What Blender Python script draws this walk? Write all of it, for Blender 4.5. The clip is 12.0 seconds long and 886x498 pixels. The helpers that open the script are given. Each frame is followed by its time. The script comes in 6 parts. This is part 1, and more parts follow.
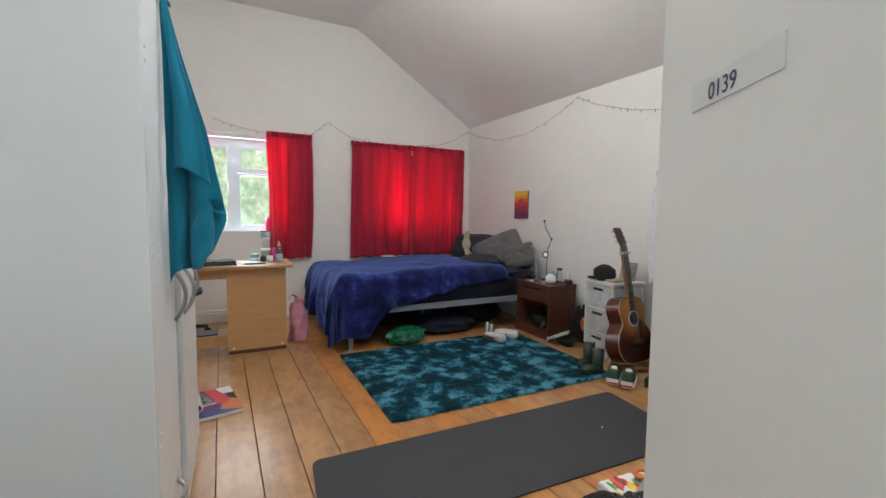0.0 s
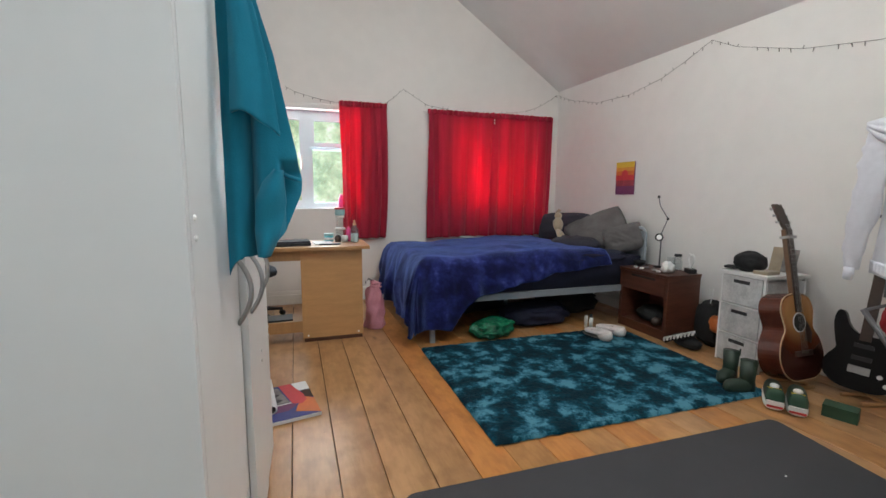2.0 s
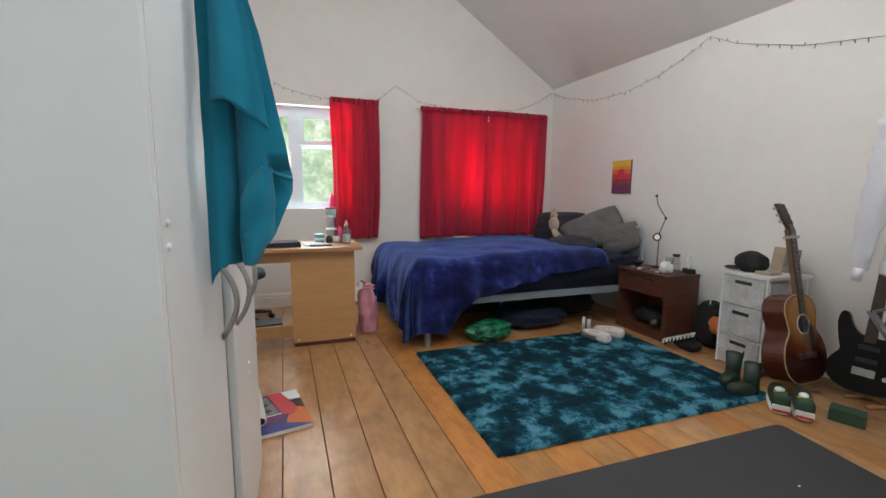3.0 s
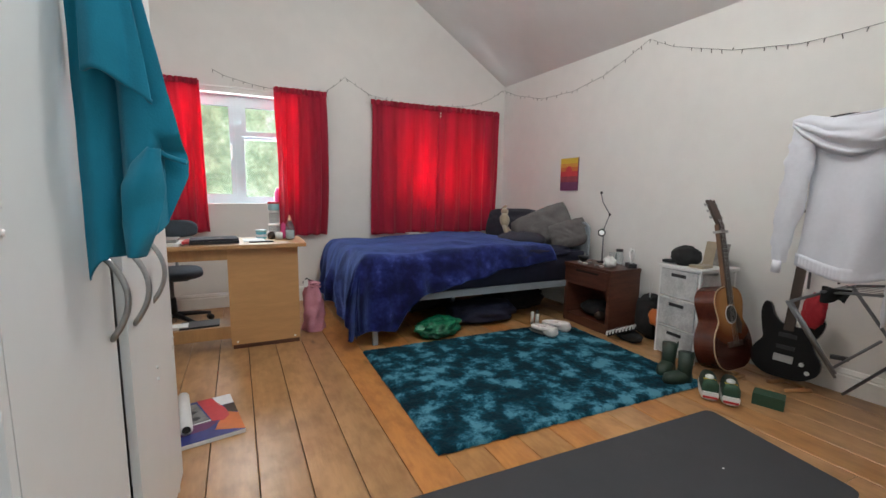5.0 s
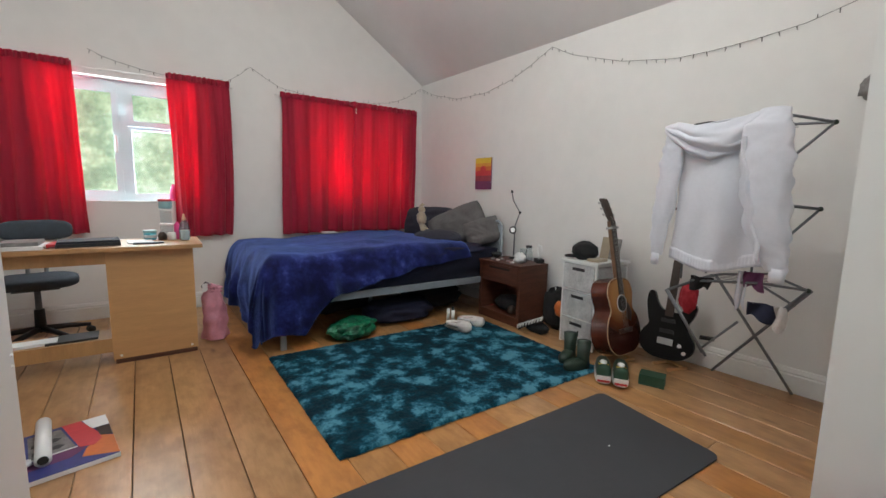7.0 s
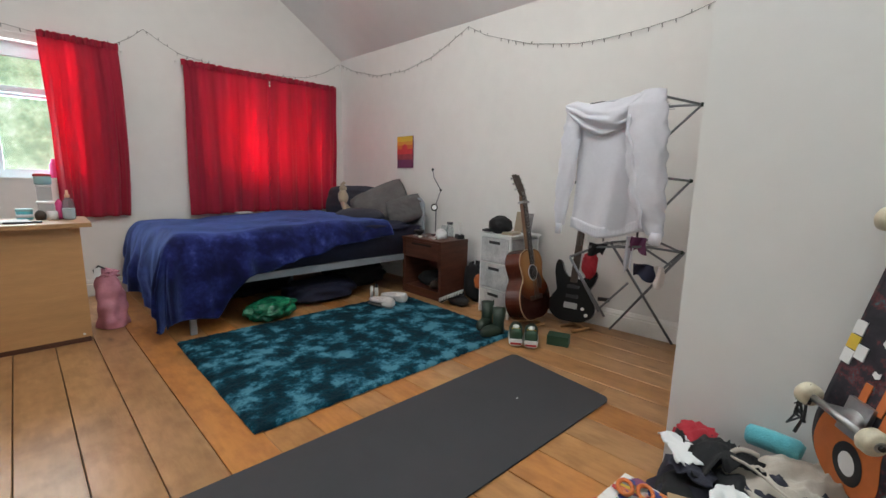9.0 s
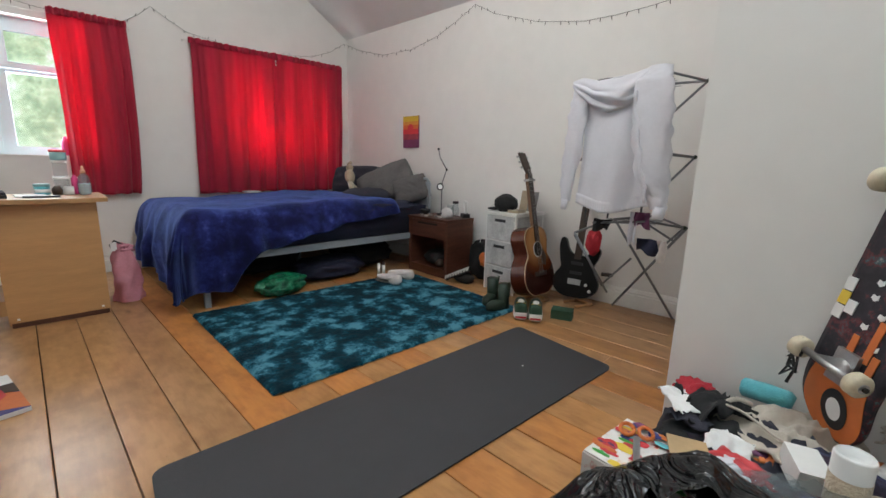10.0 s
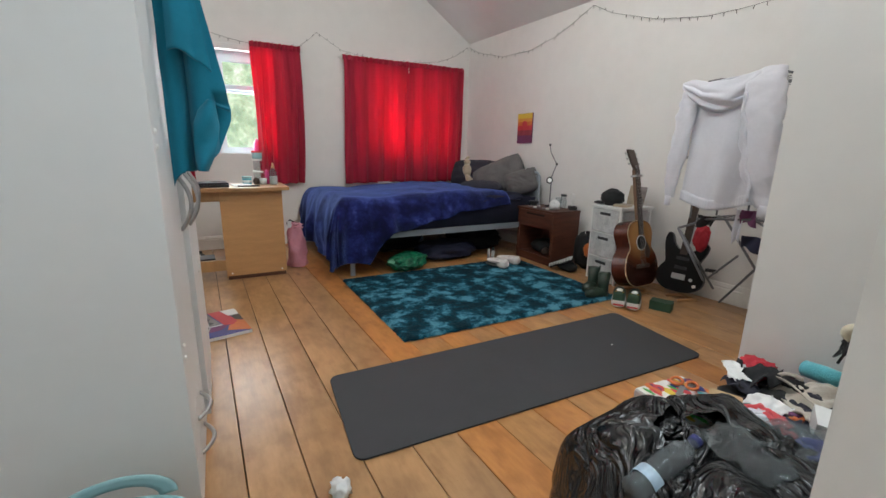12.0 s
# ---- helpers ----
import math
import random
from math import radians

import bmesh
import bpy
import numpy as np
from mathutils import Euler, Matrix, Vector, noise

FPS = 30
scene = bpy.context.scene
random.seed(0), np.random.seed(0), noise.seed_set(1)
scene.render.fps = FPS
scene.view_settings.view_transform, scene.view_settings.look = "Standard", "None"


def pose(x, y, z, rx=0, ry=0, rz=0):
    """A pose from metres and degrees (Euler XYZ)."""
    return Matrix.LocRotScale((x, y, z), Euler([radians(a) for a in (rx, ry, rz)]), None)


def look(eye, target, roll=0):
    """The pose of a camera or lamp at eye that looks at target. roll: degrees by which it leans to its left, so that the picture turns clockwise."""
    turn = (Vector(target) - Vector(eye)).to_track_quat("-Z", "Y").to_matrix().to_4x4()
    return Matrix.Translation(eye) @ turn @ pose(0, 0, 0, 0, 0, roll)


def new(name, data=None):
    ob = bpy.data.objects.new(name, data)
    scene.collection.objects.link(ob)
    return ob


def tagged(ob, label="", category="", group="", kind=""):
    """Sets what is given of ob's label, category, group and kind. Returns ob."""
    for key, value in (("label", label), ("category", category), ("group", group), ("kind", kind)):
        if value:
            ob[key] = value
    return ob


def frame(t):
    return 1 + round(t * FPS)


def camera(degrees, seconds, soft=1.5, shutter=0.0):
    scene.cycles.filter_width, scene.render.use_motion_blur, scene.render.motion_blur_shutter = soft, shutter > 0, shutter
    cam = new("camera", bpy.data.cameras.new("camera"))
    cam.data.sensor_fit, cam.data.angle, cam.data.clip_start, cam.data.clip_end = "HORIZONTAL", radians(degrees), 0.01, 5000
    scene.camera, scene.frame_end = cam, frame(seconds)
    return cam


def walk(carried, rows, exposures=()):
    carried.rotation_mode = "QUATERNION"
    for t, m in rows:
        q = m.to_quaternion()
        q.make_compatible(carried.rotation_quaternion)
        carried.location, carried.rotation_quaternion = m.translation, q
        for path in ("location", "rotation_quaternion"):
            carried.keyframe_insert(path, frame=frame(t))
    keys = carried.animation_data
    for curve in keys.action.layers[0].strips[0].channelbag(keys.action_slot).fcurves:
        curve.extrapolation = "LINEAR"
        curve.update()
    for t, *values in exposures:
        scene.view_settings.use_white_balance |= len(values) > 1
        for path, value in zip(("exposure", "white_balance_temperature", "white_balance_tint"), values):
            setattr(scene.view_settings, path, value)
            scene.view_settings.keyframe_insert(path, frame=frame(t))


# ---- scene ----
cam = camera(93.7, 12.0)
METRES, EYE, TILT, LEAN, TURN = 2.0, 1.5, -6.0, 0.0, -27.0
PATH = [
    (0, (0.14, 0.396, 1.142), (1.026, 2.183, 0.996), 0.5),
    (0.5, (0.14, 0.526, 1.123), (0.836, 2.389, 0.908), 0.3),
    (1, (0.122, 0.711, 1.106), (0.734, 2.601, 0.876), 0.2),
    (1.5, (0.127, 0.825, 1.101), (0.727, 2.718, 0.863), 0.2),
    (2, (0.121, 0.933, 1.109), (0.731, 2.822, 0.864), 0.3),
    (2.5, (0.107, 1.009, 1.115), (0.737, 2.891, 0.867), 0.3),
    (4.5, (0.193, 1.054, 1.092), (0.962, 2.882, 0.836), 0.5),
    (5, (0.219, 1.043, 1.091), (1.047, 2.845, 0.833), 0.7),
    (5.5, (0.246, 1.028, 1.09), (1.14, 2.798, 0.833), 0.7),
    (6, (0.273, 1.019, 1.087), (1.24, 2.751, 0.831), 0.8),
    (6.5, (0.311, 1.005, 1.091), (1.351, 2.693, 0.831), 0.9),
    (7, (0.338, 0.996, 1.084), (1.457, 2.634, 0.827), 1.0),
    (7.5, (0.366, 0.979, 1.085), (1.564, 2.559, 0.825), 1.1),
    (9.5, (0.359, 0.886, 0.996), (1.746, 2.284, 0.648), 1.3),
    (10, (0.289, 0.876, 0.974), (1.645, 2.293, 0.582), 1.3),
    (10.5, (0.223, 0.848, 0.97), (1.498, 2.329, 0.544), 1.3),
    (11, (0.169, 0.765, 0.981), (1.32, 2.339, 0.535), 1.2),
    (11.5, (0.111, 0.66, 1.006), (1.14, 2.314, 0.553), 1.1),
    (12, (0.053, 0.547, 1.035), (0.979, 2.261, 0.582), 1.0),
]
walk(cam, [(t, look(eye, target, roll)) for t, eye, target, roll in PATH],
     [(0, 0.0, 6250, 5), (12, 0.0, 6250, 5)])

# world: soft overcast daylight
world = bpy.data.worlds.new("world")
scene.world = world
world.use_nodes = True
wn = world.node_tree
sky = wn.nodes.new("ShaderNodeTexSky")
sky.sky_type, sky.sun_disc = "NISHITA", False
sky.sun_elevation, sky.sun_rotation = radians(48), radians(20)
wn.links.new(sky.outputs[0], wn.nodes["Background"].inputs[0])
wn.nodes["Background"].inputs[1].default_value = 0.15


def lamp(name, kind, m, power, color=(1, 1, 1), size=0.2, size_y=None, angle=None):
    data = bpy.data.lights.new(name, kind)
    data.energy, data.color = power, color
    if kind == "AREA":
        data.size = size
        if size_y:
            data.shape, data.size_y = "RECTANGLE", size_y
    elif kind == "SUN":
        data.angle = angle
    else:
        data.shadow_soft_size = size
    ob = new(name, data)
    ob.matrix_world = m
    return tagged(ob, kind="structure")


lamp("sun", "SUN", look((0, 9, 8), (0, 5.4, 1.0)), 1.2, (1, 0.97, 0.92), angle=radians(12))
lamp("sky_light_window", "AREA", look((0.13, 5.605, 1.5), (0.13, 4.5, 1.25)), 41, (0.93, 0.97, 1.0), 1.05, 0.95)
lamp("sky_light_curtained_window", "AREA", look((2.13, 5.66, 1.33), (2.13, 4.5, 1.28)), 42, (0.95, 0.98, 1.0), 1.15, 0.95)
# unseen area lamp added in the doorway to fill the near surfaces coolly
lamp("doorway_fill", "AREA", look((-0.19, -0.10, 1.25), (0.15, 2.0, 0.95)), 5, (0.84, 0.93, 1.0), 0.66, 1.5)
# added overhead area lamp without any opening; brightens the entry floor and walls
lamp("overhead_fill", "AREA", look((1.15, 1.0, 3.36), (0.75, 1.1, 0)), 38, (0.86, 0.94, 1.0), 0.7, 0.9)
lamp("ceiling_bulb", "POINT", pose(1.15, 2.6, 2.9), 60, (1.0, 0.945, 0.905), 0.12)


# ---- materials ----
def material(name, color, rough=0.6, metal=0.0, vary=0.0, scale=6.0, bump=0.0, bump_scale=60.0, second=None, spec=0.5,
             stretch=(1, 1, 1), sheen=0.0, alpha=1.0, transmission=0.0, random_tone=0.0):
    """Principled surface: base colour mixed with a second one by two scales of noise, with a fine relief."""
    m = bpy.data.materials.new(name)
    m.use_nodes = True
    nt = m.node_tree
    b = nt.nodes["Principled BSDF"]
    b.inputs["Roughness"].default_value, b.inputs["Metallic"].default_value = rough, metal
    b.inputs["Specular IOR Level"].default_value = spec
    b.inputs["Sheen Weight"].default_value = sheen
    b.inputs["Transmission Weight"].default_value = transmission
    b.inputs["Alpha"].default_value = alpha
    second = second or tuple(c * (1 - vary) for c in color)
    tc = nt.nodes.new("ShaderNodeTexCoord")
    mp = nt.nodes.new("ShaderNodeMapping")
    mp.inputs["Scale"].default_value = stretch
    nt.links.new(tc.outputs["Object"], mp.inputs[0])
    n1, n2 = nt.nodes.new("ShaderNodeTexNoise"), nt.nodes.new("ShaderNodeTexNoise")
    n1.inputs["Scale"].default_value, n2.inputs["Scale"].default_value = scale, scale * 7
    n1.inputs["Detail"].default_value = 4
    for n in (n1, n2):
        nt.links.new(mp.outputs[0], n.inputs["Vector"])
    add = nt.nodes.new("ShaderNodeMath")
    add.operation = "MULTIPLY_ADD"
    add.inputs[1].default_value = 0.65
    half = nt.nodes.new("ShaderNodeMath")
    half.operation = "MULTIPLY"
    half.inputs[1].default_value = 0.35
    nt.links.new(n2.outputs[0], half.inputs[0])
    nt.links.new(n1.outputs[0], add.inputs[0])
    nt.links.new(half.outputs[0], add.inputs[2])
    ramp = nt.nodes.new("ShaderNodeValToRGB")
    ramp.color_ramp.elements[0].position, ramp.color_ramp.elements[1].position = 0.38, 0.62
    ramp.color_ramp.elements[0].color, ramp.color_ramp.elements[1].color = (*second, 1), (*color, 1)
    nt.links.new(add.outputs[0], ramp.inputs[0])
    out = ramp.outputs[0]
    if random_tone:
        oi, hsv, mr = nt.nodes.new("ShaderNodeObjectInfo"), nt.nodes.new("ShaderNodeHueSaturation"), nt.nodes.new("ShaderNodeMapRange")
        mr.inputs[3].default_value, mr.inputs[4].default_value = 1 - random_tone, 1 + random_tone
        nt.links.new(oi.outputs["Random"], mr.inputs[0])
        nt.links.new(mr.outputs[0], hsv.inputs["Value"])
        nt.links.new(out, hsv.inputs["Color"])
        out = hsv.outputs[0]
    nt.links.new(out, b.inputs["Base Color"])
    if bump:
        n3, bp = nt.nodes.new("ShaderNodeTexNoise"), nt.nodes.new("ShaderNodeBump")
        n3.inputs["Scale"].default_value = bump_scale
        bp.inputs["Strength"].default_value, bp.inputs["Distance"].default_value = bump, 0.01
        nt.links.new(mp.outputs[0], n3.inputs["Vector"])
        nt.links.new(n3.outputs[0], bp.inputs["Height"])
        nt.links.new(bp.outputs[0], b.inputs["Normal"])
    return m


def glow(name, color, strength):
    m = bpy.data.materials.new(name)
    m.use_nodes = True
    b = m.node_tree.nodes["Principled BSDF"]
    b.inputs["Emission Color"].default_value, b.inputs["Emission Strength"].default_value = (*color, 1), strength
    return m


def floorboard_material(name, light, deep):
    m = material(name, light, 0.34, second=deep, scale=2.2, bump=0.05, bump_scale=20,
                 stretch=(4, 0.7, 4), random_tone=0.10)
    nt = m.node_tree
    b = nt.nodes["Principled BSDF"]
    # knots, scuffs and dull worn lanes
    tc, wave, mp = nt.nodes.new("ShaderNodeTexCoord"), nt.nodes.new("ShaderNodeTexNoise"), nt.nodes.new("ShaderNodeMapping")
    mp.inputs["Scale"].default_value = (1.6, 0.9, 1)
    wave.inputs["Scale"].default_value, wave.inputs["Detail"].default_value = 2.4, 8
    nt.links.new(tc.outputs["Object"], mp.inputs[0])
    nt.links.new(mp.outputs[0], wave.inputs["Vector"])
    r = nt.nodes.new("ShaderNodeValToRGB")
    r.color_ramp.elements[0].position, r.color_ramp.elements[1].position = 0.54, 0.82
    r.color_ramp.elements[0].color, r.color_ramp.elements[1].color = (0, 0, 0, 1), (0.6, 0.6, 0.6, 1)
    nt.links.new(wave.outputs[0], r.inputs[0])
    mix = nt.nodes.new("ShaderNodeMixRGB")
    mix.inputs[2].default_value = (0.20, 0.105, 0.045, 1)
    nt.links.new(r.outputs[0], mix.inputs[0])
    old = b.inputs["Base Color"].links[0].from_socket
    nt.links.new(old, mix.inputs[1])
    vor, r2, mul = nt.nodes.new("ShaderNodeTexVoronoi"), nt.nodes.new("ShaderNodeValToRGB"), nt.nodes.new("ShaderNodeMixRGB")
    mp2 = nt.nodes.new("ShaderNodeMapping")
    mp2.inputs["Scale"].default_value = (5, 1.7, 5)
    nt.links.new(tc.outputs["Object"], mp2.inputs[0])
    nt.links.new(mp2.outputs[0], vor.inputs["Vector"])
    vor.inputs["Scale"].default_value = 1.0
    r2.color_ramp.elements[0].position, r2.color_ramp.elements[1].position = 0.02, 0.10
    r2.color_ramp.elements[0].color, r2.color_ramp.elements[1].color = (0.35, 0.25, 0.18, 1), (1, 1, 1, 1)
    mul.blend_type = "MULTIPLY"
    mul.inputs[0].default_value = 0.8
    nt.links.new(vor.outputs["Distance"], r2.inputs[0])
    nt.links.new(mix.outputs[0], mul.inputs[1])
    nt.links.new(r2.outputs[0], mul.inputs[2])
    specks, r3, mul2, mp3 = nt.nodes.new("ShaderNodeTexVoronoi"), nt.nodes.new("ShaderNodeValToRGB"), nt.nodes.new("ShaderNodeMixRGB"), nt.nodes.new("ShaderNodeMapping")
    mp3.inputs["Scale"].default_value = (13, 9, 13)
    nt.links.new(tc.outputs["Object"], mp3.inputs[0])
    nt.links.new(mp3.outputs[0], specks.inputs["Vector"])
    r3.color_ramp.elements[0].position, r3.color_ramp.elements[1].position = 0.03, 0.13
    r3.color_ramp.elements[0].color, r3.color_ramp.elements[1].color = (0.45, 0.36, 0.28, 1), (1, 1, 1, 1)
    mul2.blend_type = "MULTIPLY"
    stain, r4 = nt.nodes.new("ShaderNodeTexNoise"), nt.nodes.new("ShaderNodeValToRGB")
    stain.inputs["Scale"].default_value, stain.inputs["Detail"].default_value, stain.inputs["Roughness"].default_value = 5.0, 6, 0.7
    r4.color_ramp.elements[0].position, r4.color_ramp.elements[1].position = 0.50, 0.66
    nt.links.new(tc.outputs["Object"], stain.inputs["Vector"])
    nt.links.new(stain.outputs[0], r4.inputs[0])
    nt.links.new(specks.outputs["Distance"], r3.inputs[0])
    nt.links.new(r4.outputs[0], mul2.inputs[0])
    nt.links.new(mul.outputs[0], mul2.inputs[1])
    nt.links.new(r3.outputs[0], mul2.inputs[2])
    grime, r5, mul3 = nt.nodes.new("ShaderNodeTexNoise"), nt.nodes.new("ShaderNodeValToRGB"), nt.nodes.new("ShaderNodeMixRGB")
    grime.inputs["Scale"].default_value, grime.inputs["Detail"].default_value = 9.0, 5
    r5.color_ramp.elements[0].position, r5.color_ramp.elements[1].position = 0.34, 0.56
    r5.color_ramp.elements[0].color, r5.color_ramp.elements[1].color = (0.70, 0.64, 0.58, 1), (1, 1, 1, 1)
    mul3.blend_type, mul3.inputs[0].default_value = "MULTIPLY", 0.8
    nt.links.new(mp.outputs[0], grime.inputs["Vector"])
    nt.links.new(grime.outputs[0], r5.inputs[0])
    nt.links.new(mul2.outputs[0], mul3.inputs[1])
    nt.links.new(r5.outputs[0], mul3.inputs[2])
    nt.links.new(mul3.outputs[0], b.inputs["Base Color"])
    info, times, shift = nt.nodes.new("ShaderNodeObjectInfo"), nt.nodes.new("ShaderNodeMath"), nt.nodes.new("ShaderNodeVectorMath")
    times.operation, times.inputs[1].default_value = "MULTIPLY", 53.0
    nt.links.new(info.outputs["Random"], times.inputs[0])
    nt.links.new(tc.outputs["Object"], shift.inputs[0])
    nt.links.new(times.outputs[0], shift.inputs[1])
    for node in [n for n in nt.nodes if n.type == "MAPPING"]:
        nt.links.new(shift.outputs[0], node.inputs[0])
    b.inputs["Coat Weight"].default_value, b.inputs["Coat Roughness"].default_value = 0.18, 0.24
    mr = nt.nodes.new("ShaderNodeMapRange")
    mr.inputs[3].default_value, mr.inputs[4].default_value = 0.26, 0.42
    nt.links.new(wave.outputs[0], mr.inputs[0])
    nt.links.new(mr.outputs[0], b.inputs["Roughness"])
    return m


def curtain_material():
    m = bpy.data.materials.new("red_curtain_cloth")
    m.use_nodes = True
    nt = m.node_tree
    b = nt.nodes["Principled BSDF"]
    b.inputs["Base Color"].default_value = (0.52, 0.022, 0.065, 1)
    b.inputs["Roughness"].default_value, b.inputs["Sheen Weight"].default_value = 0.75, 0.3
    tr, mx = nt.nodes.new("ShaderNodeBsdfTranslucent"), nt.nodes.new("ShaderNodeMixShader")
    tr.inputs[0].default_value = (0.62, 0.004, 0.045, 1)
    mx.inputs[0].default_value = 0.48
    # stretched noise paints bright and dark fold streaks into the translucent colour
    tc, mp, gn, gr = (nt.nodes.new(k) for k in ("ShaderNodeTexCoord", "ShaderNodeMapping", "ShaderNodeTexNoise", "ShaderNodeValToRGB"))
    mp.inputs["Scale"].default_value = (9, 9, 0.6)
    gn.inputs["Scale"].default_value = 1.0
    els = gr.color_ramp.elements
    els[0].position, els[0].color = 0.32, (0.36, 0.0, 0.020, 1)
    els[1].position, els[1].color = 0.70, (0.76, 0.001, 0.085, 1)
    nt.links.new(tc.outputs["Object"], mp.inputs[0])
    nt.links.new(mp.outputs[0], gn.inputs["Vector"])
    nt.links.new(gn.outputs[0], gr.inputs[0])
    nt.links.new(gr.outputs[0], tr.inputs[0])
    nt.links.new(b.outputs[0], mx.inputs[1])
    nt.links.new(tr.outputs[0], mx.inputs[2])
    nt.links.new(mx.outputs[0], nt.nodes["Material Output"].inputs[0])
    n, bp = nt.nodes.new("ShaderNodeTexNoise"), nt.nodes.new("ShaderNodeBump")
    n.inputs["Scale"].default_value = 240
    bp.inputs["Strength"].default_value, bp.inputs["Distance"].default_value = 0.15, 0.004
    nt.links.new(n.outputs[0], bp.inputs["Height"])
    nt.links.new(bp.outputs[0], b.inputs["Normal"])
    return m


def patches_material(name, colors, scale, rough=0.6, sheen=0.0, bump=0.0, bump_scale=300, spec=0.4):
    """Splotches of several colours, with soft outlines broken by finer noise."""
    m = bpy.data.materials.new(name)
    m.use_nodes = True
    nt = m.node_tree
    b = nt.nodes["Principled BSDF"]
    tc, n, r = nt.nodes.new("ShaderNodeTexCoord"), nt.nodes.new("ShaderNodeTexNoise"), nt.nodes.new("ShaderNodeValToRGB")
    n.inputs["Scale"].default_value, n.inputs["Detail"].default_value, n.inputs["Roughness"].default_value = scale, 8, 0.68
    nt.links.new(tc.outputs["Object"], n.inputs["Vector"])
    nt.links.new(n.outputs[0], r.inputs[0])
    els = r.color_ramp.elements
    while len(els) < len(colors):
        els.new(0.5)
    for el, (at, c) in zip(els, colors):
        el.position, el.color = at, (*c, 1)
    nt.links.new(r.outputs[0], b.inputs["Base Color"])
    b.inputs["Roughness"].default_value, b.inputs["Sheen Weight"].default_value = rough, sheen
    b.inputs["Specular IOR Level"].default_value = spec
    b.inputs["Sheen Tint"].default_value = (0.25, 0.4, 1.0, 1)
    if bump:
        n2, bp = nt.nodes.new("ShaderNodeTexNoise"), nt.nodes.new("ShaderNodeBump")
        n2.inputs["Scale"].default_value = bump_scale
        bp.inputs["Strength"].default_value, bp.inputs["Distance"].default_value = bump, 0.01
        nt.links.new(tc.outputs["Object"], n2.inputs["Vector"])
        nt.links.new(n2.outputs[0], bp.inputs["Height"])
        nt.links.new(bp.outputs[0], b.inputs["Normal"])
    return m


def clear_material(name, color=(1, 1, 1), rough=0.05, mix=0.85, body=1.0):
    m = bpy.data.materials.new(name)
    m.use_nodes = True
    nt = m.node_tree
    b = nt.nodes["Principled BSDF"]
    b.inputs["Base Color"].default_value, b.inputs["Roughness"].default_value = (*[c * body for c in color], 1), rough
    t, mx = nt.nodes.new("ShaderNodeBsdfTransparent"), nt.nodes.new("ShaderNodeMixShader")
    t.inputs[0].default_value = (*color, 1)
    mx.inputs[0].default_value = mix
    nt.links.new(b.outputs[0], mx.inputs[1])
    nt.links.new(t.outputs[0], mx.inputs[2])
    nt.links.new(mx.outputs[0], nt.nodes["Material Output"].inputs[0])
    return m


def crinkled_material(name, color, rough):
    """Thin glossy plastic with sharp creases."""
    m = bpy.data.materials.new(name)
    m.use_nodes = True
    nt = m.node_tree
    b = nt.nodes["Principled BSDF"]
    b.inputs["Base Color"].default_value, b.inputs["Roughness"].default_value = (*color, 1), rough
    tc, v, n, w, bp = (nt.nodes.new(k) for k in ("ShaderNodeTexCoord", "ShaderNodeTexNoise", "ShaderNodeTexNoise", "ShaderNodeVectorMath", "ShaderNodeBump"))
    n.inputs["Scale"].default_value = 3
    w.operation = "ADD"
    nt.links.new(tc.outputs["Object"], n.inputs["Vector"])
    nt.links.new(tc.outputs["Object"], w.inputs[0])
    nt.links.new(n.outputs["Color"], w.inputs[1])
    nt.links.new(w.outputs[0], v.inputs["Vector"])
    v.inputs["Scale"].default_value, v.inputs["Detail"].default_value, v.inputs["Distortion"].default_value = 8.0, 3, 0.3
    ab, off = nt.nodes.new("ShaderNodeMath"), nt.nodes.new("ShaderNodeMath")
    off.operation, off.inputs[1].default_value, ab.operation = "SUBTRACT", 0.5, "ABSOLUTE"
    bp.inputs["Strength"].default_value, bp.inputs["Distance"].default_value = 1.0, 0.07
    nt.links.new(v.outputs[0], off.inputs[0])
    nt.links.new(off.outputs[0], ab.inputs[0])
    nt.links.new(ab.outputs[0], bp.inputs["Height"])
    nt.links.new(bp.outputs[0], b.inputs["Normal"])
    return m


def burst_material():
    """Amber guitar top darkening to red-brown towards its lower edge, as stained by the maker."""
    m = bpy.data.materials.new("sunburst_guitar_top")
    m.use_nodes = True
    nt = m.node_tree
    b = nt.nodes["Principled BSDF"]
    tc, mp, g, r = (nt.nodes.new(k) for k in ("ShaderNodeTexCoord", "ShaderNodeMapping", "ShaderNodeTexGradient", "ShaderNodeValToRGB"))
    mp.inputs["Location"].default_value = (-0.02, 0, -1.30)
    mp.inputs["Scale"].default_value = (3.2, 1, 3.4)
    g.gradient_type = "SPHERICAL"
    nt.links.new(tc.outputs["Object"], mp.inputs[0])
    nt.links.new(mp.outputs[0], g.inputs[0])
    nt.links.new(g.outputs[0], r.inputs[0])
    els = r.color_ramp.elements
    els.new(0.3)
    for el, (at, c) in zip(els, ((0.10, (0.040, 0.010, 0.006)), (0.34, (0.14, 0.040, 0.016)), (0.66, (0.40, 0.20, 0.07)))):
        el.position, el.color = at, (*c, 1)
    nt.links.new(r.outputs[0], b.inputs["Base Color"])
    b.inputs["Roughness"].default_value = 0.25
    return m


